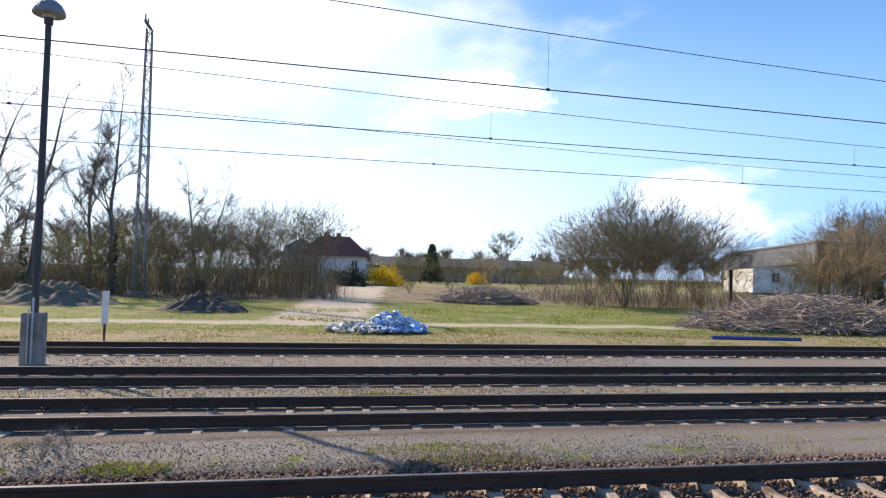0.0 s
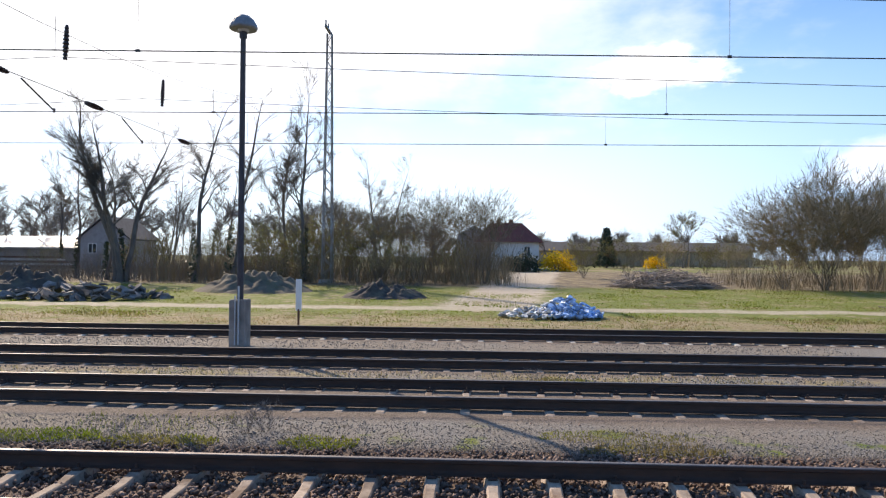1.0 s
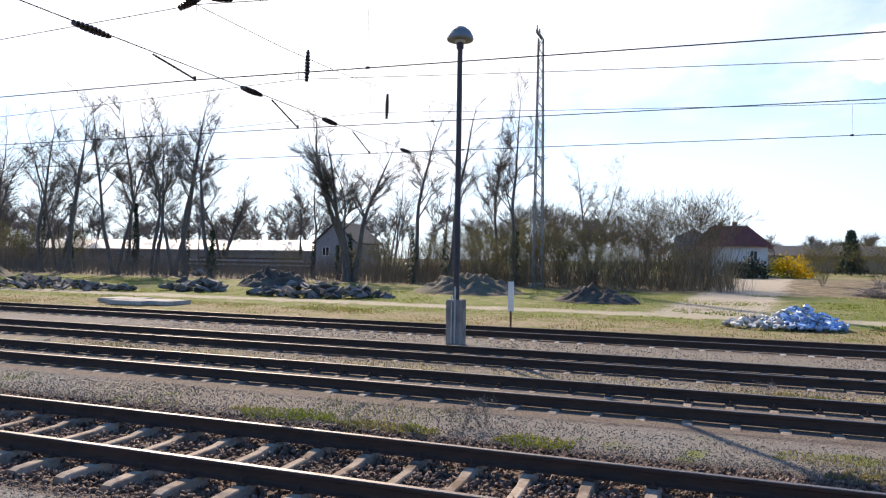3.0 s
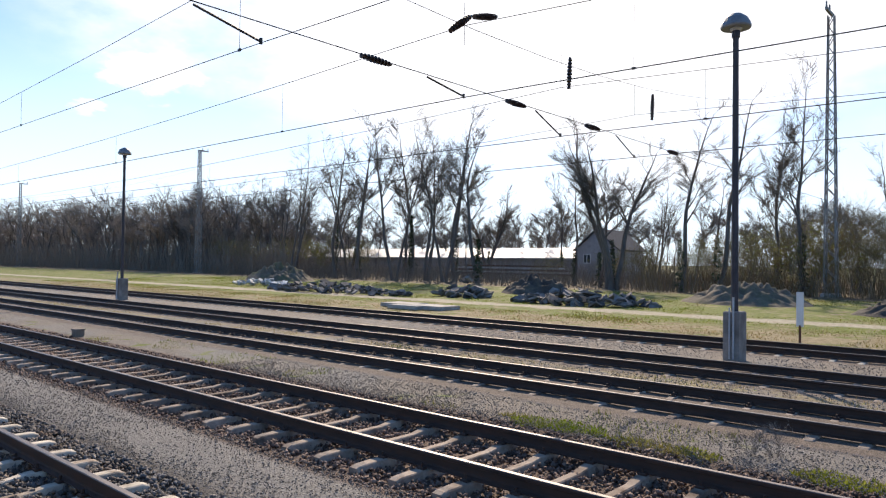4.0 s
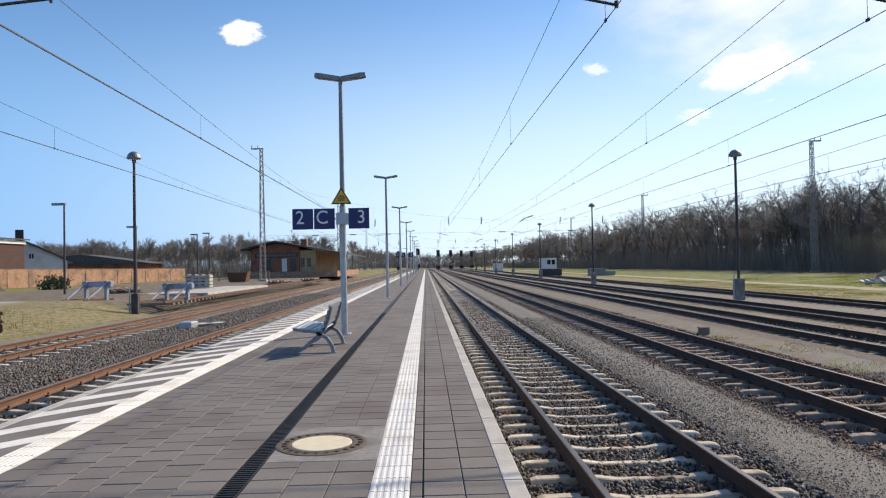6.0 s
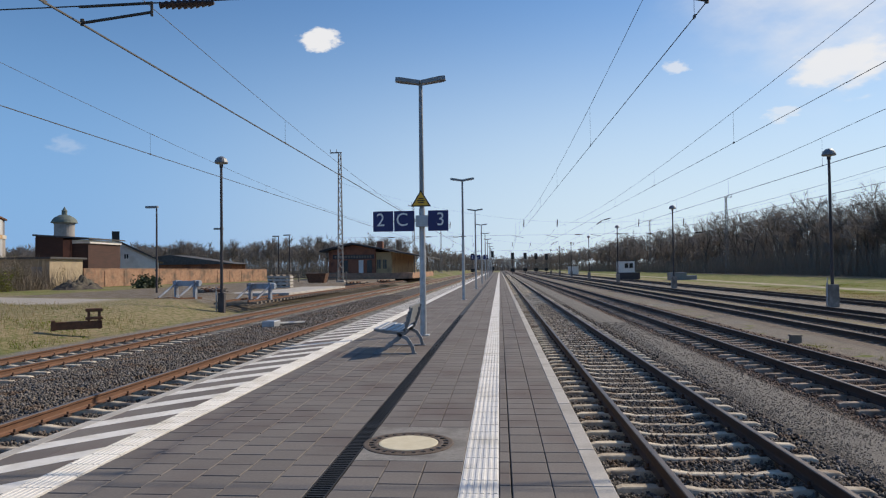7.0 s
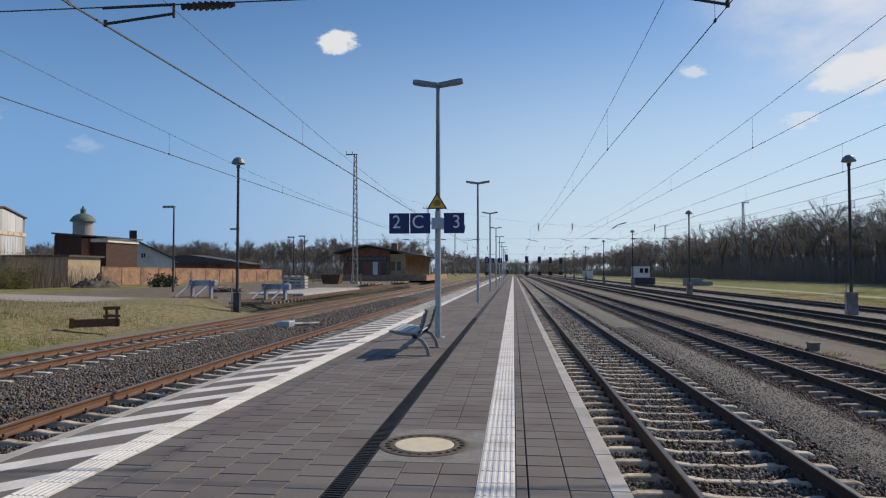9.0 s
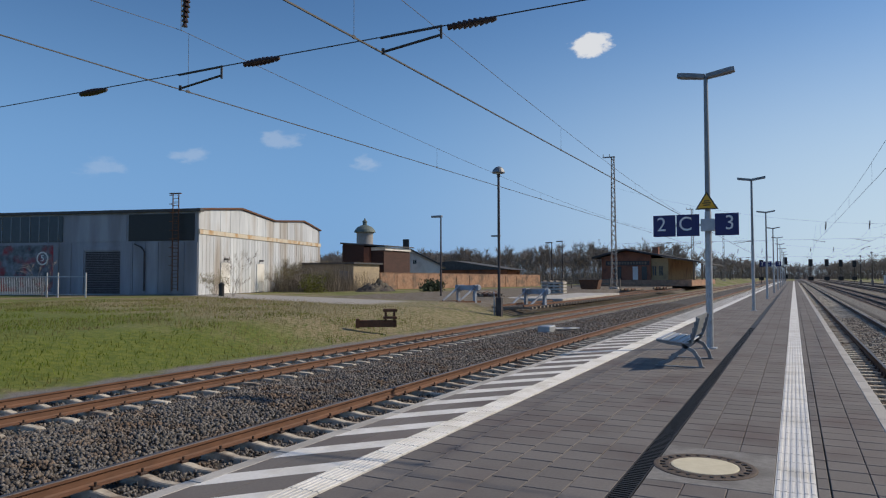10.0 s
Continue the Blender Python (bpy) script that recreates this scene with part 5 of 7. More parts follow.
def leafy(name, at, rx, ry, h, mat, label, seed, per=26, size=0.13):
    r = random.Random(seed)
    th = thing(name, at, label, "shrub")
    stems = Shape()
    spots = []
    for i in range(60):
        a, q, z = r.uniform(0, 6.28), math.sqrt(r.random()), r.random()
        wob = 0.75 + 0.35 * noise.noise((math.cos(a) * 2, math.sin(a) * 2, seed))
        p = Vector((math.cos(a) * q * rx * wob, math.sin(a) * q * ry * wob, h * z * (1 - 0.45 * q)))
        spots.append((p, 0.55))
        if i % 3 == 0:
            stems.tube((p.x * 0.3, p.y * 0.3, 0), p, 0.03, 0.012, 4)
    part("stem", stems, BARK, th)
    part("foliage", leaf_cloud(spots, r, per, size, mat), mat, th)
    return th


leafy("forsythia", (76, -9.3, land(76, 0)), 1.6, 2.4, 2.3, FORSYTHIA, "bright yellow flowering forsythia beside the house", 3)
leafy("forsythia", (88, -22.5, land(88, 0)), 1.0, 1.4, 1.5, FORSYTHIA, "yellow forsythia in the distance", 4)
leafy("hedge", (72.5, -5.0, land(72, 0)), 1.2, 2.4, 2.2, CONIFER, "dark evergreen hedge in front of the house", 5, 40)
leafy("ivy_bush", (-34.6, 66, -0.02), 1.3, 1.3, 1.0, IVY, "low dark green bush by the lane", 6)
leafy("green_bush", (-43.6, 57, -0.02), 1.3, 1.6, 2.2, BUD, "bush with fresh green leaves at the warehouse", 7, 14, 0.1)


def woodland(name, spots, seed, label, detail=3, tw=0.03):
    """Far woods: many light trees in one mesh."""
    r = random.Random(seed)
    segs, tips = [], []
    for x, y, z, h in spots:
        d = Vector((r.uniform(-0.1, 0.1), r.uniform(-0.1, 0.1), 1)).normalized()
        base = Vector((x, y, z))
        mid = base + d * h * 0.22
        segs.append((base, mid, h * 0.013, h * 0.010))
        grow(r, segs, tips, mid, d, h * 0.25, h * 0.009, detail, 0.42, 0.0, (2, 3))
    th = thing(name, (0, 0, 0), label, "woods", kind="stuff")
    tagged(part("trunks", segs_to_mesh("trunks", segs, BARK, 0.05), BARK, th), kind="stuff")
    tagged(part("twigs", twig_mesh("twigs", tips, TWIG, r, 9, 1.5, tw), TWIG, th), kind="stuff")
    return th


rw = random.Random(77)
spots = []
for i in range(620):
    y = 92 + 240 * rw.random() ** 1.4
    x = 54 - (y - 92) * 0.05 + abs(rw.gauss(0, 15))
    spots.append((x, y, land(x, y), rw.choice((7.0, 9.0, 11.0, 12.5, 14.0)) * rw.uniform(0.85, 1.15)))
for i in range(200):
    y = rw.uniform(330, 620)
    x = 42 + abs(rw.gauss(0, 14)) - (y - 330) * 0.09
    spots.append((x, y, land(x, y), rw.uniform(9, 14)))
for i in range(190):
    spots.append((rw.uniform(-70, 60), rw.uniform(560, 720), -0.8, rw.uniform(8, 14)))
woodland("far_woods", spots, 5, "brown leafless woods along the far side of the yard")
spots = []
for i in range(430):
    x = rw.uniform(-190, -26)
    y = 175 - (x + 26) * 0.15 + abs(rw.gauss(0, 18))
    spots.append((x, y, 0, rw.uniform(7, 11)))
for i in range(110):
    y = rw.uniform(250, 600)
    x = -26 - abs(rw.gauss(0, 12)) + (y - 250) * 0.05
    spots.append((x, y, 0, rw.uniform(8, 12)))
woodland("far_woods", spots, 6, "brown leafless woods behind the goods yard", 3, 0.04)
spots = [(rw.uniform(82, 130), rw.uniform(10, 150), 0.7, rw.uniform(6, 9.5)) for i in range(150)]
spots += [(rw.uniform(60, 84), rw.uniform(48, 120), 0.3, rw.uniform(6, 9.5)) for i in range(60)]
spots += [(rw.uniform(112, 150), rw.uniform(-110, 10), 0.8, rw.uniform(3.5, 6.0)) for i in range(90)]
woodland("far_woods", spots, 7, "low leafless trees behind the gardens", 3, 0.035)

# understorey: thin dead stems along the edges of the woods
def stems(name, n, place, heights, mat, label, seed, w=0.02):
    r = random.Random(seed)
    V, F = [], []
    for i in range(n):
        x, y = place(r)
        p = Vector((x, y, land(x, y) - 0.05))
        h = r.uniform(*heights)
        e = Vector((r.uniform(-0.35, 0.35), r.uniform(-0.35, 0.35), 1)) * h
        m = p + e * 0.5 + Vector((r.uniform(-0.1, 0.1), r.uniform(-0.1, 0.1), 0)) * h
        u = Vector((r.uniform(-1, 1), r.uniform(-1, 1), 0)).normalized() * w
        k = len(V)
        V += [tuple(p + u), tuple(p - u), tuple(m + u * 0.7), tuple(m - u * 0.7), tuple(p + e), tuple(p + e + u * 0.2)]
        F += [(k, k + 1, k + 3, k + 2), (k + 2, k + 3, k + 4, k + 5)]
        for s in range(2):
            t = r.uniform(0.3, 0.9)
            a = p + (m - p) * t if s else m + (p + e - m) * t
            b = a + Vector((r.uniform(-1, 1), r.uniform(-1, 1), r.uniform(0, 1))) * h * 0.25
            k = len(V)
            V += [tuple(a + u * 0.5), tuple(a - u * 0.5), tuple(b), tuple(b + u * 0.15)]
            F.append((k, k + 1, k + 2, k + 3))
    return tagged(new(name, array_mesh(name, V, F, mat, 4)), label, "undergrowth", kind="stuff")


def edge_far(r):
    y = 70 + 290 * r.random() ** 1.3
    return 51 - max(y - 92, 0) * 0.045 + abs(r.gauss(0, 6)), y


stems("undergrowth", 20000, edge_far, (0.8, 4.6), SCRUB, "brown undergrowth along the edge of the woods", 9, 0.028)
stems("undergrowth", 9000, lambda r: (52 + abs(r.gauss(0, 12)), r.uniform(84, 240)), (2.5, 7.5), TWIG, "tall brown saplings inside the woods", 16, 0.04)
stems("undergrowth", 3200, lambda r: (r.uniform(-70, 70), r.uniform(540, 720)), (3.0, 10.0), TWIG, "brown thicket closing the far end of the line", 17, 0.14)
stems("undergrowth", 5000, lambda r: (r.uniform(-200, -26), r.uniform(180, 215)), (2.0, 8.0), TWIG, "brown saplings in the woods behind the goods yard", 18, 0.06)
stems("undergrowth", 11000, lambda r: (r.uniform(47, 62), r.uniform(14, 92)), (0.3, 1.9), SCRUB, "brown brush under the row of trees", 19, 0.016)
stems("undergrowth", 4000, lambda r: (r.uniform(60, 70), r.uniform(20, 110)), (0.5, 2.4), SCRUB, "brown scrub in front of the long shed", 20, 0.02)
stems("undergrowth", 1900, lambda r: (r.uniform(46, 60), r.uniform(-4, 70)), (0.5, 2.4), TWIG, "thin dead stems under the bare trees", 10, 0.012)
stems("undergrowth", 4200, lambda r: (r.uniform(47, 60), r.uniform(-3, 24)), (0.6, 4.2), TWIG_TAN, "tan undergrowth with the first green", 11, 0.016)
stems("undergrowth", 6000, lambda r: (r.uniform(88, 130), r.uniform(-110, 10)), (0.8, 3.0), TWIG_TAN, "tan scrub in front of the distant gardens", 12, 0.03)
stems("undergrowth", 7500, lambda r: (r.uniform(-54, -43.5), r.uniform(58, 71)), (0.4, 2.4), SCRUB, "brown weeds in front of the old works", 13, 0.012)
stems("undergrowth", 2600, lambda r: (r.uniform(-57, -43), r.uniform(57, 65)), (1.2, 3.6), SCRUB, "bare saplings in front of the old works", 21, 0.014)
stems("undergrowth", 3500, lambda r: (r.uniform(44, 56), r.uniform(-44, -18)), (0.4, 1.8), TWIG_TAN, "dead stems at the foot of the willow shrubs", 14, 0.012)
stems("undergrowth", 9000, lambda r: (r.uniform(-160, -24), r.uniform(128, 185)), (0.8, 6.0), TWIG, "brown scrub behind the goods yard", 15, 0.035)


# ---- grass ----
def blades(name, n, area, mat, label, h=(0.06, 0.22), seed=1, w=0.008, keep=None):
    r = np.random.RandomState(seed)
    x0, x1, y0, y1 = area
    V = np.empty((n, 3, 3))
    px, py = r.uniform(x0, x1, n), r.uniform(y0, y1, n)
    ok = np.array([keep(a, b) if keep else True for a, b in zip(px, py)])
    px, py = px[ok], py[ok]
    n = len(px)
    V = np.empty((n, 3, 3))
    z = np.array([land(a, b) for a, b in zip(px, py)]) - 0.03
    a = r.uniform(0, 6.283, n)
    hh = r.uniform(h[0], h[1], n)
    ww = w * r.uniform(0.7, 1.5, n)
    V[:, 0] = np.stack([px + np.cos(a) * ww, py + np.sin(a) * ww, z], 1)
    V[:, 1] = np.stack([px - np.cos(a) * ww, py - np.sin(a) * ww, z], 1)
    V[:, 2] = np.stack([px + r.normal(0, 0.35, n) * hh, py + r.normal(0, 0.35, n) * hh, z + hh], 1)
    ob = new(name, array_mesh(name, V.reshape(-1, 3), np.arange(n * 3).reshape(n, 3), mat, 3))
    return tagged(ob, label, "grass", kind="stuff")


patch = lambda s, cut, o: (lambda x, y: noise.noise((x * s, y * s, o)) > cut)
blades("meadow_grass", 90000, (-42, -14.3, 2, 62), GRASS, "short green spring grass beside the main tracks", (0.06, 0.20), 1, 0.012, lambda x, y: noise.noise((x * 0.4, y * 0.4, 1)) > -0.45 + 0.035 * max(y + 0.35 * x, 0) and y + 0.42 * x < 23.5)
blades("dry_grass", 46000, (-42, -14.3, 2, 62), DRYGRASS, "dead straw-coloured grass in the meadow", (0.08, 0.30), 2, 0.008, lambda x, y: y + 0.42 * x < 23.5 and noise.noise((x * 0.25, y * 0.25, 4)) > 0.38 - 0.035 * (y + 0.35 * x))
blades("meadow_grass", 120000, (26, 46, -40, 75), GRASS, "bright green grass on the open land beyond the sidings", (0.03, 0.09), 3, 0.03, lambda x, y: not 29.4 < x < 31.4 and noise.noise((x * 0.15, y * 0.15, 2)) > -0.2)
blades("dry_grass", 60000, (21.8, 28, -34, 70), DRYGRASS, "straw-coloured verge grass along the outer siding", (0.03, 0.10), 4, 0.02, patch(0.5, -0.3, 5))
blades("yard_grass", 9000, (8.9, 10.3, -8, 24), GRASS, "patches of grass in the gravel between the sidings", (0.03, 0.12), 5, 0.006, patch(0.45, 0.22, 8))
def moss(x, y):
    return any(((x - a) / rx) ** 2 + ((y - b) / ry) ** 2 < 1 + 0.8 * noise.noise((x * 3, y * 3, 2)) for a, b, rx, ry in ((9.05, -2.6, 0.38, 0.9), (9.6, -2.2, 0.3, 1.1), (9.0, 3.6, 0.3, 0.8), (9.1, 1.6, 0.28, 0.5), (9.2, 5.4, 0.3, 0.9), (13.6, -2.0, 0.4, 0.6)))


blades("moss_grass", 80000, (8.5, 14.2, -4.5, 7.0), GRASS, "yellow-green mossy grass patches in the gravel", (0.03, 0.075), 9, 0.017, moss)
blades("yard_grass", 14000, (12.9, 14.4, -14, 40), DRYGRASS, "dry grass strip between the sidings", (0.03, 0.13), 6, 0.007, patch(0.6, -0.1, 9))


# ---- heaps ----
def heap(name, at, rx, ry, h, mat, label, seed, rough=0.75, n=64):
    vs, fs = [], []
    for i in range(n + 1):
        for j in range(n + 1):
            u, w = 2 * i / n - 1, 2 * j / n - 1
            q = min(math.hypot(u, w), 1)
            z = h * (1 - q * q) ** 1.1 * (1 + 0.5 * noise.noise((u * 2.2 + seed, w * 2.2, seed)))
            z += rough * h * noise.noise((u * 7 + seed, w * 7, seed)) * (1 - q) + 0.25 * rough * h * noise.noise((u * 19, w * 19, seed)) * (1 - q)
            vs.append((u * rx, w * ry, z - 0.08))
    for i in range(n):
        for j in range(n):
            fs.append((i * (n + 1) + j, (i + 1) * (n + 1) + j, (i + 1) * (n + 1) + j + 1, i * (n + 1) + j + 1))
    return solo(name, Shape().add(vs, fs), mat, label, "heap", at=at, smooth=True)


heap("earth_mound", (36.3, 4.4, land(36, 0)), 1.4, 2.4, 0.7, SOIL, "dark heap of soil at the edge of the lane", 2)
heap("earth_mound", (40, 12.5, land(40, 0)), 2.4, 3.6, 1.0, MOUND, "overgrown earth mound under the trees", 3)
heap("earth_mound", (42, 58, land(42, 0)), 2.6, 5.0, 1.4, MOUND, "weedy earth mound beside the meadow", 4)
heap("earth_mound", (40, 26, land(40, 0)), 2.0, 2.8, 1.1, SOIL, "dark rounded mound under the trees", 5)
heap("earth_mound", (-40.5, 64, 0), 2.2, 2.6, 0.9, SOIL, "brown earth heap by the old wall", 6)


def rubble(name, at, n, rx, ry, size, mat, label, seed, flat=0.25, h=0.5):
    r = random.Random(seed)
    sh = Shape()
    for i in range(n):
        a, q = r.uniform(0, 6.28), math.sqrt(r.random())
        x, y = math.cos(a) * q * rx, math.sin(a) * q * ry
        s = size * r.uniform(0.4, 1.3)
        rot = Euler((r.uniform(-0.7, 0.7), r.uniform(-0.7, 0.7), r.uniform(0, 6.28))).to_matrix()
        poly = [(s * math.cos(t) * r.uniform(0.6, 1.1), s * math.sin(t) * r.uniform(0.5, 1.0)) for t in (0.2, 1.4, 2.5, 3.6, 4.8)]
        m = Matrix.Translation((x, y, h * (1 - q) * r.random() + 0.08)) @ rot.to_4x4()
        sh.prism(poly, 0, s * flat * r.uniform(0.6, 1.4), m)
    return tagged(solo(name, sh, mat, label, "rubble", at=at), kind="stuff")


rubble("slab_rubble", (33.5, 19, land(33, 0)), 150, 1.8, 4.2, 0.42, RUBBLE, "heap of broken dark paving slabs", 1, 0.22, 1.1)
rubble("slab_rubble", (34, 27.5, land(34, 0)), 60, 1.3, 2.0, 0.4, RUBBLE, "heap of broken dark paving slabs", 2, 0.3, 1.2)
rubble("slab_rubble", (32, 38, land(32, 0)), 190, 1.8, 7.5, 0.35, RUBBLE, "long strip of broken slabs and stones", 3, 0.3, 0.8)
rubble("slab_rubble", (35, 51, land(35, 0)), 60, 1.5, 3.5, 0.3, PALE_SCRAP, "scattered pale concrete lumps", 4, 0.5, 0.5)
rubble("scrap_heap", (27.3, -3.9, land(27, 0)), 380, 1.1, 1.35, 0.16, BLUE_SHEET, "heap of blue and white plastic scrap", 5, 0.35, 0.85)
rubble("scrap_heap", (27.3, -2.9, land(27, 0)), 260, 1.2, 1.6, 0.13, PALE_SCRAP, "pale rubbish mixed with rubble", 6, 0.4, 0.5)
for i, (x, y) in enumerate(((25.2, 23.6), (25.6, 22.4), (25.9, 24.8))):
    solo("concrete_slab", Shape().box(-0.7, 0.7, -1.0, 1.0, 0, 0.18, 0.02), CONCRETE, "flat grey concrete slab lying in the grass", "slab", "loose slabs", at=(x, y, land(x, y) + 0.02))


def brush(name, at, n, rx, ry, h, label, seed, L=2.2):
    r = random.Random(seed)
    V, F = [], []
    for i in range(n):
        a, q = r.uniform(0, 6.28), math.sqrt(r.random())
        p = Vector((math.cos(a) * q * rx, math.sin(a) * q * ry, h * (1 - q * q) * r.random() + 0.05))
        d = Vector((r.gauss(0, 1), r.gauss(0, 1), r.gauss(0.05, 0.25))).normalized()
        l = L * r.uniform(0.3, 1)
        w = r.uniform(0.012, 0.035)
        u = d.orthogonal().normalized()
        v = d.cross(u)
        k = len(V)
        mid = p + Vector((r.gauss(0, 0.1), r.gauss(0, 0.1), r.uniform(0, 0.15)))
        ring = [u, -0.5 * u + 0.87 * v, -0.5 * u - 0.87 * v]
        for c, s in ((p - d * l / 2, w), (mid, w * 0.8), (p + d * l / 2, w * 0.3)):
            V += [tuple(c + g * s) for g in ring]
        for b in (0, 3):
            F += [(k + b + i2, k + b + (i2 + 1) % 3, k + b + 3 + (i2 + 1) % 3, k + b + 3 + i2) for i2 in range(3)]
    ob = new(name, array_mesh(name, V, F, BRUSHWOOD, 4))
    ob.location = at
    return tagged(ob, label, "brushwood", kind="stuff")


brush("brush_pile", (30.5, -25.0, land(30, 0)), 2600, 3.0, 6.5, 1.7, "big pile of cut grey branches", 1, 2.6)
brush("brush_pile", (30.0, -35.0, land(30, 0)), 2200, 3.0, 6.5, 1.8, "big pile of cut grey branches", 2, 2.6)
brush("brush_pile", (47.5, -13.0, land(47, 0)), 1200, 2.0, 3.4, 1.2, "pile of cut branches at the end of the meadow", 3)
solo("blue_pipe", Shape().tube((25.6, -16.6, -0.68), (25.0, -20.2, -0.68), 0.075, 0.075, 10), BLUE_PIPE, "blue plastic pipe lying in the dry grass", "pipe")
post = thing("marker_post", (23.8, 5.68, -0.86), "white track marker board on a short dark post", "marker")
part("stake", Shape().box(-0.03, 0.03, -0.03, 0.03, 0, 0.6), RUST, post)
part("board", Shape().box(-0.02, 0.02, -0.10, 0.10, 0.55, 1.62, 0.01), RENDER_W, post)
solo("concrete_block", Shape().box(-0.14, 0.14, -0.12, 0.12, -0.05, 0.15, 0.02).box(-0.16, 0.16, -0.14, 0.14, 0.15, 0.19, 0.01), WOOD_GREY, "small weathered cable box between the sidings", "block", at=(9.0, 22.1, -0.80))
duct = thing("cable_duct", (17.3, 0, -0.82), "pale concrete cable duct lids along the siding", "cable duct", kind="structure")
one = Shape().box(-0.10, 0.10, 0.006, 0.994, 0, 0.05, 0.01).mesh("lid", COPING)
for i in range(-18, 60):
    part("lid", one, COPING, duct, at=(0, i, 0))


# ---- right side buildings ----
def wall_box(w, d, h):
    return Shape().box(-w / 2, w / 2, -d / 2, d / 2, 0, h)


def opening(parent, at, w, h, facing, mat_frame=None, mat_pane=None, label=""):
    """A window with a frame proud of the wall and a sunk dark pane; facing is a rotation about z."""
    win = part("window", Shape().box(-w / 2, w / 2, -0.02, 0.02, 0, h), mat_pane or GLASS_DARK, parent, label)
    win.matrix_basis = Matrix.Translation(at) @ Matrix.Rotation(radians(facing), 4, "Z")
    fr = Shape()
    t = 0.06
    for a, b, c, e in ((-w / 2, w / 2, 0, t), (-w / 2, w / 2, h - t, h), (-w / 2, -w / 2 + t, t, h - t), (w / 2 - t, w / 2, t, h - t), (-t / 2, t / 2, t, h - t)):
        fr.box(a, b, -0.05, 0.03, c, e)
    part("frame", fr, mat_frame or RENDER_W, win)
    return win


house = thing("house", (80.5, -4.6, 0.18), "small house with white gable walls and a dark red hipped roof", "house")
part("wall", Shape().box(-2.6, 3.4, -2.7, 2.6, 0, 3.5), RENDER_W, house)
roof = Shape().add([(-3.2, -3.2, 3.1), (3.9, -3.2, 3.1), (3.9, 4.6, 3.1), (-3.2, 4.6, 3.1), (-0.6, -0.9, 5.35), (1.2, -0.9, 5.35), (1.2, 2.6, 5.35), (-0.6, 2.6, 5.35)],
                   [(3, 2, 1, 0), (4, 5, 6, 7), (0, 1, 5, 4), (1, 2, 6, 5), (2, 3, 7, 6), (3, 0, 4, 7)])
rf = part("roof", roof, ROOF_RED, house)
for y in (0.3, 1.7):
    part("chimney", Shape().box(-0.3, 0.3, y - 0.25, y + 0.25, 5.0, 5.75), BRICK_M, rf)
opening(house, (-2.62, -1.4, 1.55), 0.7, 1.1, 90)
part("annexe", Shape().box(-1.5, 3.5, 2.6, 6.4, 0, 4.0).prism([(2.6, 4.0), (6.4, 4.0), (4.5, 5.0)], -1.6, 3.6, Matrix(((0, 0, 1, 0), (1, 0, 0, 0), (0, 1, 0, 0), (0, 0, 0, 1)))), RENDER_G, house)

can = thing("canopy_shed", (51, -34, -0.3), "open loading canopy with a ribbed grey fascia on dark posts", "canopy")
U = Vector((-14.0, 3.0, 0)).normalized()      # run of the front fascia
Wv = Vector((-3.0, -14.0, 0)).normalized()      # depth
fm = Matrix(((U.x, 0, Wv.x, 0), (U.y, 0, Wv.y, 0), (0, 1, 0, 0), (0, 0, 0, 1)))
FL = 14.1
for i in range(94):
    a = i * 0.15
    part("fascia_rib", Shape().prism([(a, 2.82 + a * 0.030), (a + 0.09, 2.82 + a * 0.030), (a + 0.09, 4.05 + a * 0.028), (a, 4.05 + a * 0.028)], -0.06, 0.0, fm), SHEET_RIB, can)
part("fascia", Shape().prism([(0, 2.8), (FL, 3.2), (FL, 4.44), (0, 4.05)], 0.0, 0.08, fm), SHEET_G_SHADE, can)
part("top_trim", Shape().prism([(-0.1, 4.05), (FL + 0.1, 4.44), (FL + 0.1, 4.56), (-0.1, 4.17)], -0.12, 0.2, fm), STEEL, can)
part("roof", Shape().prism([(0, 3.3), (FL, 3.7), (FL, 3.85), (0, 3.45)], 0.1, 16.0, fm), ROOF_DARK, can)
part("side_fascia", Shape().prism([(FL, 3.2), (FL + 0.06, 3.2), (FL + 0.06, 4.5), (FL, 4.5)], 0.0, 16.0, fm), ROOF_DARK, can)
for a, w in ((0.15, 0.2), (FL - 0.4, 0.2), (0.15, 8.0), (FL - 0.4, 8.0), (7.0, 8.0)):
    part("post", Shape().prism([(a, 0), (a + 0.24, 0), (a + 0.24, 3.1 + 0.03 * a), (a, 3.1 + 0.03 * a)], w, w + 0.24, fm), POLE_DARK, can)
fence = thing("board_fence", (51, -34, -0.25), "dark picket fence under the canopy", "fence")
for i in range(38):
    part("picket", Shape().prism([(i * 0.36, 0), (i * 0.36 + 0.06, 0), (i * 0.36 + 0.06, 1.25), (i * 0.36, 1.25)], 5.0, 5.05, fm), POLE_DARK, fence)
part("fence_rail", Shape().prism([(0, 0.95), (13.9, 0.95), (13.9, 1.03), (0, 1.03)], 5.05, 5.1, fm), POLE_DARK, fence)
hall = thing("plaster_hall", (80, -58, 0.3), "long pale plastered hall behind the canopy", "building")
part("wall", Shape().box(-3, 3, -12, 3, 0, 3.4), RENDER_W, hall)
part("roof", Shape().box(-3.4, 3.4, -12.4, 3.4, 3.4, 3.7), ROOF_DARK, hall)
for i in range(4):
    opening(hall, (-3.02, -9.5 + 3.1 * i, 1.3), 1.2, 1.3, 90)

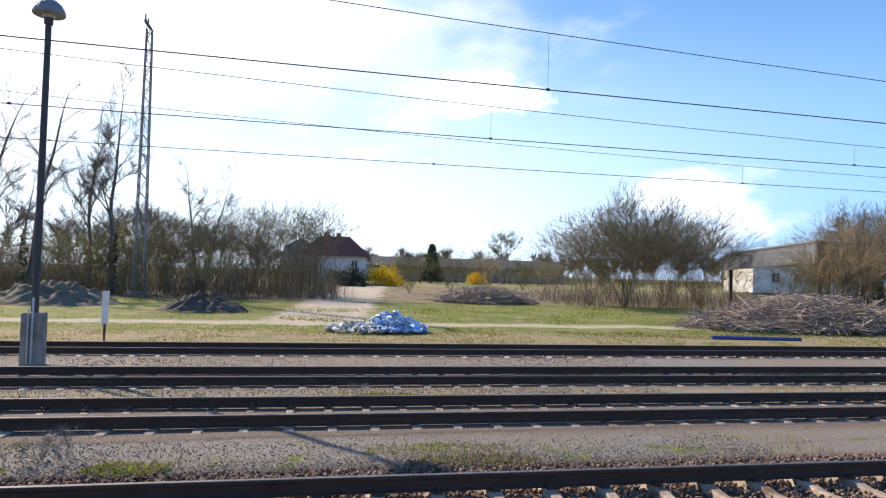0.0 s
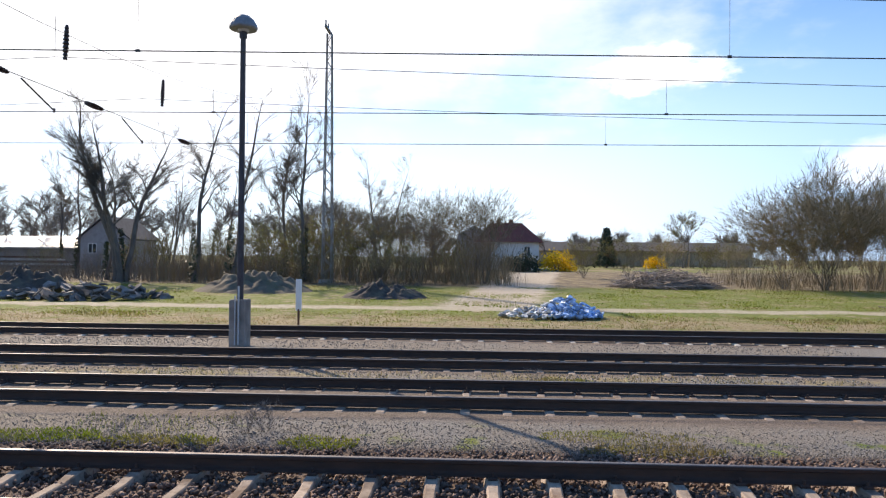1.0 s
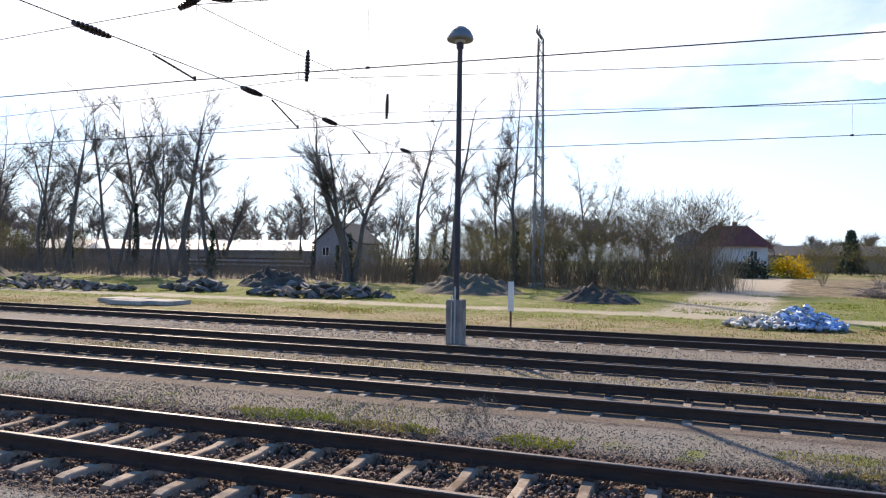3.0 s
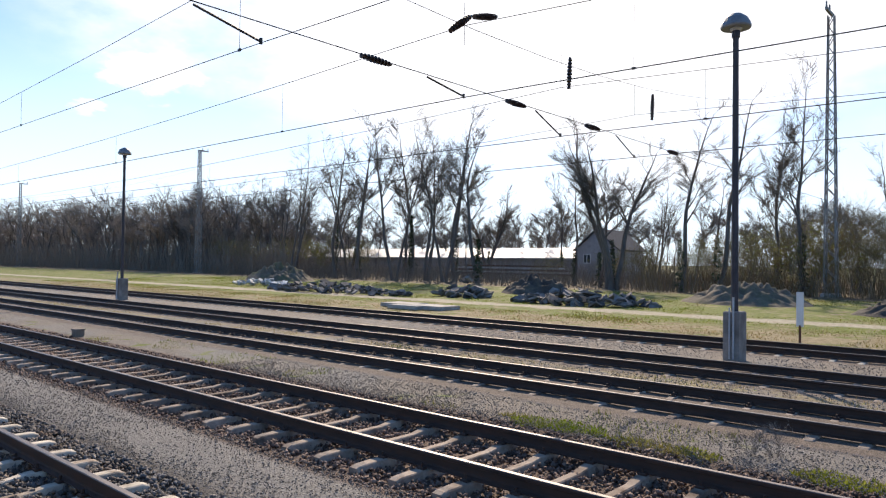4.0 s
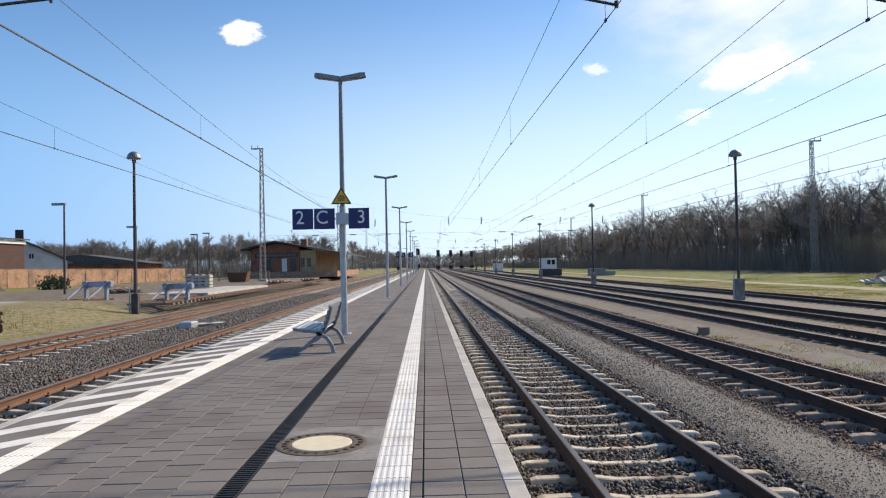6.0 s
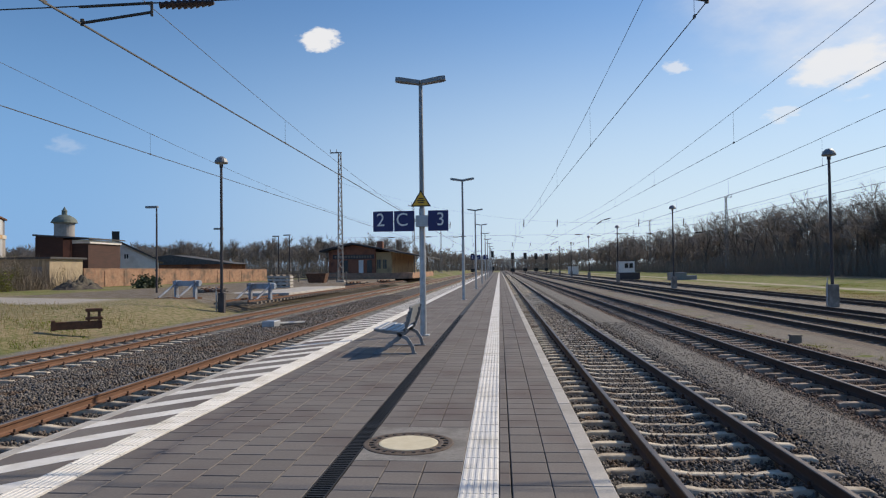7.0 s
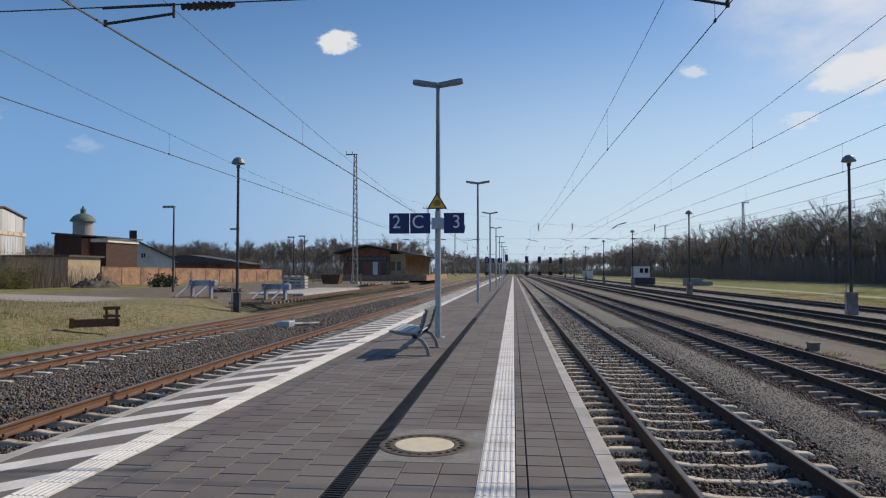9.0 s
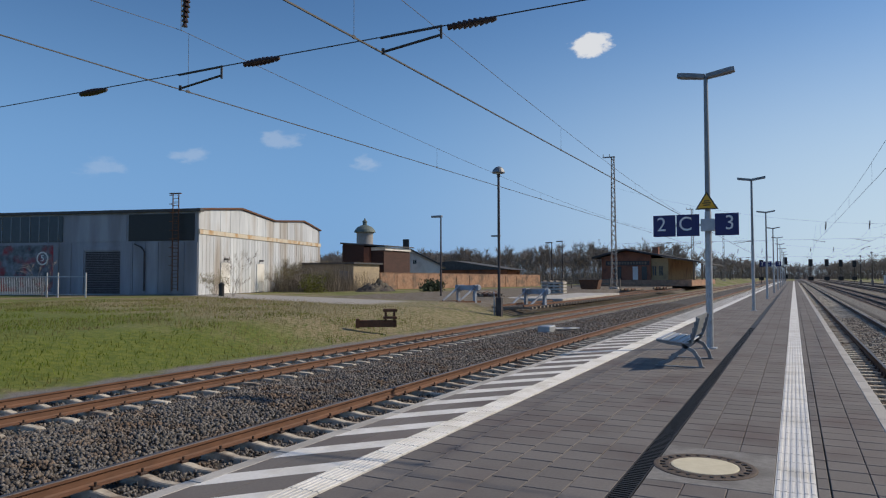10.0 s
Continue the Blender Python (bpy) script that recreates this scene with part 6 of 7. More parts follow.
shed = thing("long_shed", (76, 85, 0.15), "long low shed with a pale sheet roof behind the trees", "building")
part("wall", Shape().box(-4, 4, -48, 30, 0, 2.0), RENDER_G, shed)
part("roof", Shape().prism([(-4.8, 1.95), (4.8, 1.95), (4.8, 2.1), (0, 3.4), (-4.8, 2.1)], -48.5, 30.5, Matrix(((1, 0, 0, 0), (0, 0, 1, 0), (0, 1, 0, 0), (0, 0, 0, 1)))), ROOF_PALE, shed)
stack = thing("board_stack", (62, 45, -0.1), "stack of grey boards and pipes on trestles", "stack")
for i in range(5):
    part("board", Shape().box(-0.5, 0.5, -9 + i * 0.5, 9 - i, 0.4 + i * 0.22, 0.55 + i * 0.22), PALE_SCRAP if i % 2 else RUST, stack)
for y in (-7, 0, 5):
    part("trestle", Shape().box(-0.6, 0.6, y - 0.1, y + 0.1, 0, 0.4), CONCRETE, stack)
gab = thing("gabled_house", (71, 36.8, 0.05), "grey plastered house with a gable behind the trees", "house")
part("wall", Shape().box(-3, 3, -2.5, 2.5, 0, 3.2).prism([(-2.5, 3.2), (2.5, 3.2), (0, 5.2)], -3, 3, Matrix(((0, 0, 1, 0), (1, 0, 0, 0), (0, 1, 0, 0), (0, 0, 0, 1)))), RENDER_G, gab)
for s in (-1, 1):
    part("roof_slope", Shape().prism([(0, 5.2), (s * 2.8, 2.92), (s * 2.8, 3.06), (0, 5.36)] if s < 0 else [(0, 5.36), (2.8, 3.06), (2.8, 2.92), (0, 5.2)], -3.3, 3.3, Matrix(((0, 0, 1, 0), (1, 0, 0, 0), (0, 1, 0, 0), (0, 0, 0, 1)))), ROOF_DARK, gab)
opening(gab, (-3.02, 1.2, 1.6), 0.9, 1.0, 90)
far = thing("distant_houses", (100, -20, 0.6), "low row of distant garden houses", "building")
part("wall", Shape().box(-3, 3, -18, 12, 0, 2.0), RENDER_T, far)
part("roof", Shape().prism([(-3.6, 2.0), (3.6, 2.0), (0, 3.3)], -18.5, 12.5, Matrix(((1, 0, 0, 0), (0, 0, 1, 0), (0, 1, 0, 0), (0, 0, 0, 1)))), ROOF_DARK, far)

hut = thing("track_hut", (22.4, 125, -0.75), "small white container hut standing on a dark base by the sidings", "hut")
part("base", Shape().box(-1.5, 2.0, -1.5, 1.5, 0, 1.2, 0.04), POLE_DARK, hut)
cab = part("cabin", Shape().box(-1.5, 1.1, -1.5, 1.5, 1.2, 3.2, 0.05), RENDER_W, hut)
part("roof", Shape().box(-1.6, 1.2, -1.6, 1.6, 3.2, 3.3), ROOF_DARK, cab)
for x in (-0.3, 0.5):
    part("window", Shape().box(x - 0.3, x + 0.3, -1.54, -1.49, 2.0, 2.8), GLASS_DARK, cab)
solo("blue_container", Shape().box(-2.0, 0.4, -1.2, 1.2, 0, 1.2, 0.05).box(-2.06, -1.94, -1.25, -1.15, 0, 1.3).box(0.4, 2.0, -0.9, 0.9, 0, 0.7, 0.03), STEEL, "low blue-grey container beside the sidings", "container", at=(28.6, 112, -0.72))
solo("white_container", Shape().box(-1.5, 1.5, -1.2, 1.2, 0, 2.4, 0.05).box(-1.6, 1.6, -1.3, 1.3, 2.4, 2.5), RENDER_W, "pale container far down the sidings", "container", at=(23, 220, -0.8))


# ---- signals and far end ----
sig = thing("light_signal", (-2.4, 235, 0), "dark railway light signal on a mast", "signal", "light signals")
part("mast", Shape().tube((0, 0, -0.8), (0, 0, 6.5), 0.09, 0.07, 6), POLE_DARK, sig)
part("screen", Shape().box(-0.55, 0.55, -0.1, 0.1, 5.0, 7.2, 0.05), BLACK, sig)
part("lower_box", Shape().box(-0.7, 0.7, -0.2, 0.2, 0.8, 1.9, 0.03), BLACK, sig)
for x, y in ((4.4, 235), (8.8, 240), (13.0, 250), (17.5, 262), (-9.2, 240)):
    copy_thing(sig, pose(x, y, -0.6))


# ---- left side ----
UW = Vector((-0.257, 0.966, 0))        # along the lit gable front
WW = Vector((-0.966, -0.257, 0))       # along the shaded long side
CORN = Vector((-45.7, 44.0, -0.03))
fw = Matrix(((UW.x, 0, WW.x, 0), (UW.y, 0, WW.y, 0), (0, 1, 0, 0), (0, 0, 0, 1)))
ware = thing("warehouse", CORN, "large sheet-metal warehouse with rust-streaked white walls and a shallow roof", "warehouse")
front = [(0, 0), (27.6, 0), (27.6, 7.3), (22.3, 8.05), (14.7, 7.5), (7.4, 8.1), (0, 7.4)]
part("body", Shape().prism(front, 0.2, 60, fw), SHEET_G_SHADE, ware)
for i in range(46):
    a = i * 0.6
    def zt(u):
        for (p, q), (p2, q2) in zip([(0, 7.4), (7.4, 8.1), (14.7, 7.5), (22.3, 8.05)], [(7.4, 8.1), (14.7, 7.5), (22.3, 8.05), (27.6, 7.3)]):
            if p <= u <= p2:
                return q + (q2 - q) * (u - p) / (p2 - p)
        return 7.3
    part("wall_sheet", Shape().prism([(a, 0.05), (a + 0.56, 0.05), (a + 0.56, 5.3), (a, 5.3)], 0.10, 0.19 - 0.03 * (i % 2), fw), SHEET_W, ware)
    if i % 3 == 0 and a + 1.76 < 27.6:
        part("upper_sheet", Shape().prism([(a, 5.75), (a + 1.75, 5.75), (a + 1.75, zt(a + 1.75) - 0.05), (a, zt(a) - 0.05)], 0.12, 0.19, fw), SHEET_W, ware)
part("rusty_band", Shape().prism([(0, 5.32), (27.6, 5.32), (27.6, 5.72), (0, 5.72)], 0.02, 0.19, fw), RUSTY_W, ware, "rust-streaked band across the front")
part("verge_trim", Shape().prism([(0, 7.4), (7.4, 8.1), (14.7, 7.5), (22.3, 8.05), (27.6, 7.3), (27.6, 7.45), (22.3, 8.22), (14.7, 7.65), (7.4, 8.27), (0, 7.55)], -0.05, 0.4, fw), RUST, ware)
for a in (3.6, 10.6):
    d = part("door", Shape().prism([(a, 0.1), (a + 1.6, 0.1), (a + 1.6, 2.9), (a, 2.9)], 0.02, 0.1, fw), RENDER_W, ware)
    part("lamp", Shape().prism([(a + 0.6, 3.15), (a + 0.9, 3.15), (a + 0.9, 3.3), (a + 0.6, 3.3)], -0.3, 0.1, fw), POLE_DARK, d)
# shaded side: frame that looks along it; its shade is also in the sheet colour
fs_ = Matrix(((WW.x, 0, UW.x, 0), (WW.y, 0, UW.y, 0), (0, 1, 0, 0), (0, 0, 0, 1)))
part("side_body", Shape().prism([(0.2, 0), (60, 0), (60, 7.3), (0.2, 7.3)], -0.05, 0.0, fs_), SHEET_G_SHADE, ware)
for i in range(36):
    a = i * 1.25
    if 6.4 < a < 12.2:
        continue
    part("side_sheet", Shape().prism([(a + 0.2, 0.1), (a + 1.4, 0.1), (a + 1.4, 4.6), (a + 0.2, 4.6)], -0.11 - 0.02 * (i % 2), -0.052, fs_), SHEET_G_SHADE, ware)
for a, b, mat in ((0.5, 6.9, BLACK), (7.1, 13.4, SHEET_G_SHADE), (13.6, 30, GLASS_DARK)):
    part("clerestory", Shape().prism([(a, 4.75), (b, 4.75), (b, 7.1), (a, 7.1)], -0.10, -0.052, fs_), mat, ware)
for a in range(14, 30):
    part("glazing_bar", Shape().prism([(a, 4.75), (a + 0.08, 4.75), (a + 0.08, 7.1), (a, 7.1)], -0.13, -0.10, fs_), STEEL, ware)
part("gate", Shape().prism([(7.0, 0.1), (11.3, 0.1), (11.3, 3.9), (7.0, 3.9)], -0.06, -0.052, fs_), SHEET_G_SHADE, ware)
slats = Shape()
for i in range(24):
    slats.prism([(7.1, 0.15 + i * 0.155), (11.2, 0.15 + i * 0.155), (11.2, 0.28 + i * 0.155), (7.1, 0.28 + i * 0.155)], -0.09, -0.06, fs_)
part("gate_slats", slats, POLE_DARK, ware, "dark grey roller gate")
part("gate_frame", Shape().prism([(6.6, 0), (6.95, 0), (6.95, 4.3), (6.6, 4.3)], -0.16, -0.052, fs_).prism([(11.35, 0), (11.7, 0), (11.7, 4.3), (11.35, 4.3)], -0.16, -0.052, fs_).prism([(6.6, 3.95), (11.7, 3.95), (11.7, 4.3), (6.6, 4.3)], -0.15, -0.052, fs_), SHEET_G_SHADE, ware)
part("sprayed_panel", Shape().prism([(14.5, 0.3), (24, 0.3), (24, 4.5), (14.5, 4.5)], -0.16, -0.135, fs_), GRAFFITI, ware, "wall panels covered in spray paint")
mark_m = Matrix(((-WW.x, 0, -UW.x, 0), (-WW.y, 0, -UW.y, 0), (0, 1, 0, 0), (0, 0, 0, 1)))
ring = Shape()
for i in range(28):
    t0, t1 = 2 * math.pi * i / 28, 2 * math.pi * (i + 1) / 28
    ring.prism([(0.62 * math.cos(t0), 0.62 * math.sin(t0)), (0.62 * math.cos(t1), 0.62 * math.sin(t1)), (0.48 * math.cos(t1), 0.48 * math.sin(t1)), (0.48 * math.cos(t0), 0.48 * math.sin(t0))], 0.17, 0.178, mark_m)
mark = part("sprayed_ring", ring, RENDER_W, ware, "white sprayed ring round a figure")
mark.location = WW * 15.6 + Vector((0, 0, 3.3))
fig = part("figure", text_mesh("5", 0.8, WHITE), WHITE, mark)
fig.matrix_basis = mark_m @ Matrix.Translation((0, 0, 0.175))
part("gutter", Shape().prism([(-0.2, 7.25), (60, 7.25), (60, 7.5), (-0.2, 7.5)], -0.35, 0.3, fs_), ROOF_DARK, ware)
pipe = Shape()
pipe.path([fs_ @ Vector(p) for p in ((6.2, 4.5, -0.25), (5.5, 4.2, -0.25), (5.2, 3.8, -0.25), (5.2, 0.4, -0.25))], 0.07, 6)
part("downpipe", pipe, POLE_DARK, ware)
lad = thing("roof_ladder", CORN, "rusty red ladder with hoops up the warehouse wall", "ladder")
for a in (1.75, 2.3):
    part("rail", Shape().prism([(a, 0.4), (a + 0.07, 0.4), (a + 0.07, 8.8), (a, 8.8)], -0.5, -0.43, fs_), RUST, lad)
for i in range(26):
    part("rung", Shape().prism([(1.75, 0.6 + i * 0.31), (2.35, 0.6 + i * 0.31), (2.35, 0.64 + i * 0.31), (1.75, 0.64 + i * 0.31)], -0.48, -0.45, fs_), RUST, lad)
hoop = Shape()
for i in range(9):
    z = 2.6 + i * 0.75
    hoop.path([fs_ @ Vector(p) for p in ((1.78, z, -0.45), (1.7, z, -0.9), (2.05, z, -1.15), (2.4, z, -0.9), (2.34, z, -0.45))], 0.022, 4)
part("hoop_cage", hoop, RUST, lad)
part("top_bar", Shape().prism([(1.55, 8.75), (2.65, 8.75), (2.65, 8.85), (1.55, 8.85)], -0.55, -0.4, fs_), RUST, lad)
fen = thing("steel_railing", CORN + WW * 8 - UW * 7.0, "galvanised steel railing in front of the warehouse", "railing")
part("top_rail", Shape().prism([(-2.5, 1.6), (14, 1.6), (14, 1.68), (-2.5, 1.68)], 0, 0.06, fs_), GALV, fen)
part("bottom_rail", Shape().prism([(-2.5, 0.2), (14, 0.2), (14, 0.26), (-2.5, 0.26)], 0, 0.06, fs_), GALV, fen)
for i in range(80):
    a = 1.0 + i * 0.16
    part("bar", Shape().prism([(a, 0.26), (a + 0.025, 0.26), (a + 0.025, 1.6), (a, 1.6)], 0.015, 0.045, fs_), GALV, fen)
for a in (-2.5, 0.0, 1.0, 7, 13.9):
    part("post", Shape().prism([(a, 0), (a + 0.09, 0), (a + 0.09, 1.95), (a, 1.95)], -0.01, 0.08, fs_), GALV, fen)
solo("dark_bollard", Shape().tube((0, 0, 0), (0, 0, 0.9), 0.22, 0.22, 10).lathe([(0.26, 0.9), (0.26, 1.0), (0.1, 1.15)], 10), BLACK, "dark bollard bin by the warehouse corner", "bin", at=(-41.8, 42.6, -0.03))

# old works: low tan range, dark clad blocks, dome, white gable, long brick wall
works = thing("tan_outbuilding", (-47.5, 66.6, 0), "low tan plastered range with blind windows", "building")
part("wall", Shape().box(-8, 3.0, -1.0, 4.5, 0, 3.0), RENDER_T, works)
part("roof", Shape().box(-8.3, 3.3, -1.3, 4.8, 3.0, 3.2), ROOF_DARK, works)
for i in range(4):
    opening(works, (-6.4 + 2.7 * i, -1.03, 1.1), 1.3, 1.2, 0, RENDER_T, RENDER_G)
MX = Matrix(((1, 0, 0, 0), (0, 0, 1, 0), (0, 1, 0, 0), (0, 0, 0, 1)))
clad = thing("clad_block", (-50.3, 75.5, 0), "dark red-brown clad block with a flat slanted roof", "building")
part("wall", Shape().prism([(-1.9, 0), (1.4, 0), (1.4, 5.5), (-1.9, 5.8)], -1, 6, MX), MAROON, clad)
for i in range(15):
    part("cladding_board", Shape().box(-1.92, 1.4, -1.06, -1.0, 2.9 + i * 0.18, 3.04 + i * 0.18), MAROON, clad)
    part("cladding_board", Shape().box(2.2, 4.12, -0.655, -0.6, 2.2 + i * 0.18, 2.34 + i * 0.18), MAROON, clad)
part("roof", Shape().prism([(-2.1, 5.8), (4.6, 5.35), (4.6, 5.5), (-2.1, 6.0)], -1.3, 6.3, MX), ROOF_DARK, clad)
part("brick_pier", Shape().box(1.4, 2.2, -1.1, 6, 0, 5.3), BRICK_M, clad)
part("second_block", Shape().box(2.2, 4.1, -0.6, 6, 0, 4.9), MAROON, clad)
part("pale_band", Shape().box(2.2, 4.3, -0.65, 6, 4.9, 5.3), RENDER_W, clad)
tower = thing("dome_tower", (-65.5, 100, 0), "round pale tower with a grey-green dome and lantern", "tower")
part("drum", Shape().lathe([(1.4, 0), (1.4, 9.0), (1.55, 9.05), (1.55, 9.15)], 24), RENDER_G, tower)
part("dome", Shape().lathe([(1.85, 9.15), (1.7, 9.55), (1.3, 10.0), (0.75, 10.3), (0.4, 10.4)], 24), GREEN_DOME, tower)
part("lantern", Shape().lathe([(0.38, 10.4), (0.38, 10.9), (0.45, 10.95), (0.2, 11.25), (0.04, 11.6)], 12), GREEN_DOME, tower)
gable = thing("white_gable_house", (-50, 89, 0), "small white house with a shallow gable and a dark chimney", "house")
MX = Matrix(((1, 0, 0, 0), (0, 0, 1, 0), (0, 1, 0, 0), (0, 0, 0, 1)))
part("wall", Shape().prism([(-1.2, 0), (4.2, 0), (4.2, 3.1), (-0.2, 5.3), (-1.2, 5.0)], -2.6, 4, MX), RENDER_W, gable)
part("roof", Shape().prism([(-0.4, 5.35), (4.8, 2.75), (4.8, 2.95), (-0.4, 5.6)], -3.0, 4.4, MX), ROOF_DARK, gable)
part("chimney", Shape().box(-1.4, -0.5, -2.7, -2.0, 0, 6.9), BLACK, gable)
opening(gable, (0.3, -2.63, 3.3), 0.6, 0.7, 0)
gable.rotation_euler = (0, 0, radians(30))
bw = thing("brick_wall", (-40, 80, 0), "long weathered brick yard wall with patches of old plaster", "wall")
a0, a1 = Vector((-44.6, 71.2, 0)), Vector((-36.4, 106.0, 0))
run = (a1 - a0).normalized()
nor = Vector((run.y, -run.x, 0))
fb = Matrix(((run.x, 0, nor.x, 0), (run.y, 0, nor.y, 0), (0, 1, 0, 0), (0, 0, 0, 1)))
length = (a1 - a0).length
bw.location = a0
part("wall", Shape().prism([(0, 0), (length, 0), (length, 1.75), (0, 2.0)], -0.2, 0.2, fb), BRICK_OLD, bw)
part("coping", Shape().prism([(0, 2.0), (length, 1.75), (length, 1.81), (0, 2.07)], -0.24, 0.24, fb), BRICK_OLD, bw)
for i in range(12):
    part("pier", Shape().prism([(i * 2.9, 0), (i * 2.9 + 0.4, 0), (i * 2.9 + 0.4, 1.8 - 0.02 * i), (i * 2.9, 1.8 - 0.02 * i)], 0.2, 0.25, fb), BRICK_OLD, bw)
lowroof = thing("low_shed", (-52, 112, 0), "long low shed with a dark felt roof behind the wall", "building")
part("wall", Shape().box(-16, 9, -3, 3, 0, 2.7), BRICK_M, lowroof)
part("roof", Shape().prism([(-17, 2.7), (10, 2.7), (-1, 4.3)], -3.5, 3.5, MX), ROOF_DARK, lowroof)
wf = thing("wooden_fence", (-31, 92, 0), "low weathered wooden fence behind the yard", "fence")
for i in range(9):
    part("post", Shape().box(i * 1.3, i * 1.3 + 0.14, 0, 0.14, -0.2, 1.3), WOOD_GREY, wf)
for z in (0.5, 1.05):
    part("rail", Shape().box(0, 10.6, -0.05, 0, z, z + 0.12), WOOD_GREY, wf)

goods = thing("goods_shed", (-20.5, 117, 0), "old brick goods shed with wide overhanging roof and a loading ramp", "building")
part("brick_front", Shape().box(-7.6, 0.2, -4.0, 10, 0.6, 4.1).prism([(-7.6, 4.1), (0.2, 4.1), (0.2, 4.9), (-3.6, 5.6), (-7.6, 4.6)], -4.0, 10, MX), BRICK_M, goods)
part("yellow_side", Shape().box(0.2, 2.8, -3.6, 30, 0.6, 4.4), BRICK_Y, goods)
part("roof", Shape().prism([(-8.9, 4.45), (-3.6, 5.75), (7.8, 3.55), (7.8, 3.75), (-3.6, 6.0), (-8.9, 4.7)], -5.2, 31, MX), ROOF_DARK, goods)
part("chimney", Shape().box(-0.6, 0.4, 2, 3, 5.0, 6.4), BRICK_M, goods)
part("ramp", Shape().box(-8, 6.4, -4.6, 31, 0, 0.95), BRICK_OLD, goods)
part("writing_board", Shape().box(-6.9, 0.0, -4.05, -4.0, 3.3, 4.0), POLE_DARK, goods)
bb = Shape()
for i in range(14):
    bb.box(-6.6 + i * 0.45, -6.3 + i * 0.45, -4.07, -4.05, 3.45, 3.85)
part("writing_bars", bb, WOOD_GREY, goods)
for x, w, m in ((-5.5, 1.1, GLASS_DARK), (-2.6, 0.8, RENDER_W), (-1.2, 0.8, GLASS_DARK)):
    part("opening", Shape().box(x, x + w, -4.06, -3.98, 1.0, 3.1), m, goods)
for x in (0.7, 1.7):
    opening(goods, (x, -3.63, 1.6), 0.7, 1.6, 0, BRICK_Y, GLASS_DARK)
for y in (-4.4, 6, 16):
    part("roof_post", Shape().box(6.6, 6.85, y, y + 0.25, 0.95, 3.7), WOOD_GREY, goods)


def buffer_stop(at, turn, mat, label):
    b = thing("buffer_stop", at, label, "buffer stop", "buffer stops")
    for s in (-0.75, 0.75):
        part("upright", Shape().box(s - 0.09, s + 0.09, -0.12, 0.06, 0, 1.15, 0.01), mat, b)
        part("brace", Shape().tube((s, -0.05, 1.0), (s, 1.35, 0.15), 0.07, 0.07, 5), mat, b)
        part("base_rail", Shape().box(s - 0.07, s + 0.07, -0.5, 1.6, 0, 0.14), RUST, b)
        part("buffer_pad", Shape().tube((s, -0.12, 0.95), (s, -0.4, 0.95), 0.2, 0.2, 10), mat, b)
    part("beam", Shape().box(-1.05, 1.05, -0.2, -0.02, 0.80, 1.12, 0.02), mat, b)
    b.rotation_euler = (0, 0, radians(turn))
    return b


bs = buffer_stop((-18.9, 40.6, -0.12), 160, BUFFER_BLUE, "blue-grey steel buffer stop at the end of a siding")
copy_thing(bs, pose(-14.6, 41.5, -0.35, 0, 0, 160))
for x, y in ((-18.9, 41), (-14.8, 41)):
    sd = thing("siding_track", (x, y, -0.2), "old rusty siding ending at the buffer stop", "railway track", "old sidings")
    for s in (-0.75, 0.75):
        part("rail", Shape().box(s - 0.04, s + 0.04, -3, 60, -0.02, 0.10), RUST, sd)
    far = Shape()
    for i in range(90):
        far.box(-1.25, 1.25, -3 + i * 0.7, -2.75 + i * 0.7, -0.12, 0.0)
    tagged(part("sleepers", far, WOOD_GREY, sd), kind="stuff")

old = thing("rusty_buffer_frame", (-14.9, 23.6, -0.46), "rusty old buffer frame lying in the grass", "scrap metal")
part("beam", Shape().box(-0.75, 0.75, -0.1, 0.1, 0.02, 0.30, 0.02), RUST, old)
part("end_plate", Shape().box(-0.86, -0.72, -0.16, 0.16, 0.0, 0.36, 0.02), RUST, old)
part("upright", Shape().box(0.62, 0.70, -0.1, 0.1, 0, 0.72).box(0.28, 0.36, -0.1, 0.1, 0.25, 0.72), RUST, old)
part("cross_bar", Shape().box(0.22, 0.76, -0.12, 0.12, 0.62, 0.74, 0.02), RUST, old)
part("low_bar", Shape().box(0.22, 0.76, -0.12, 0.12, 0.34, 0.44, 0.02), RUST, old)
old.rotation_euler = (0, 0, radians(35))

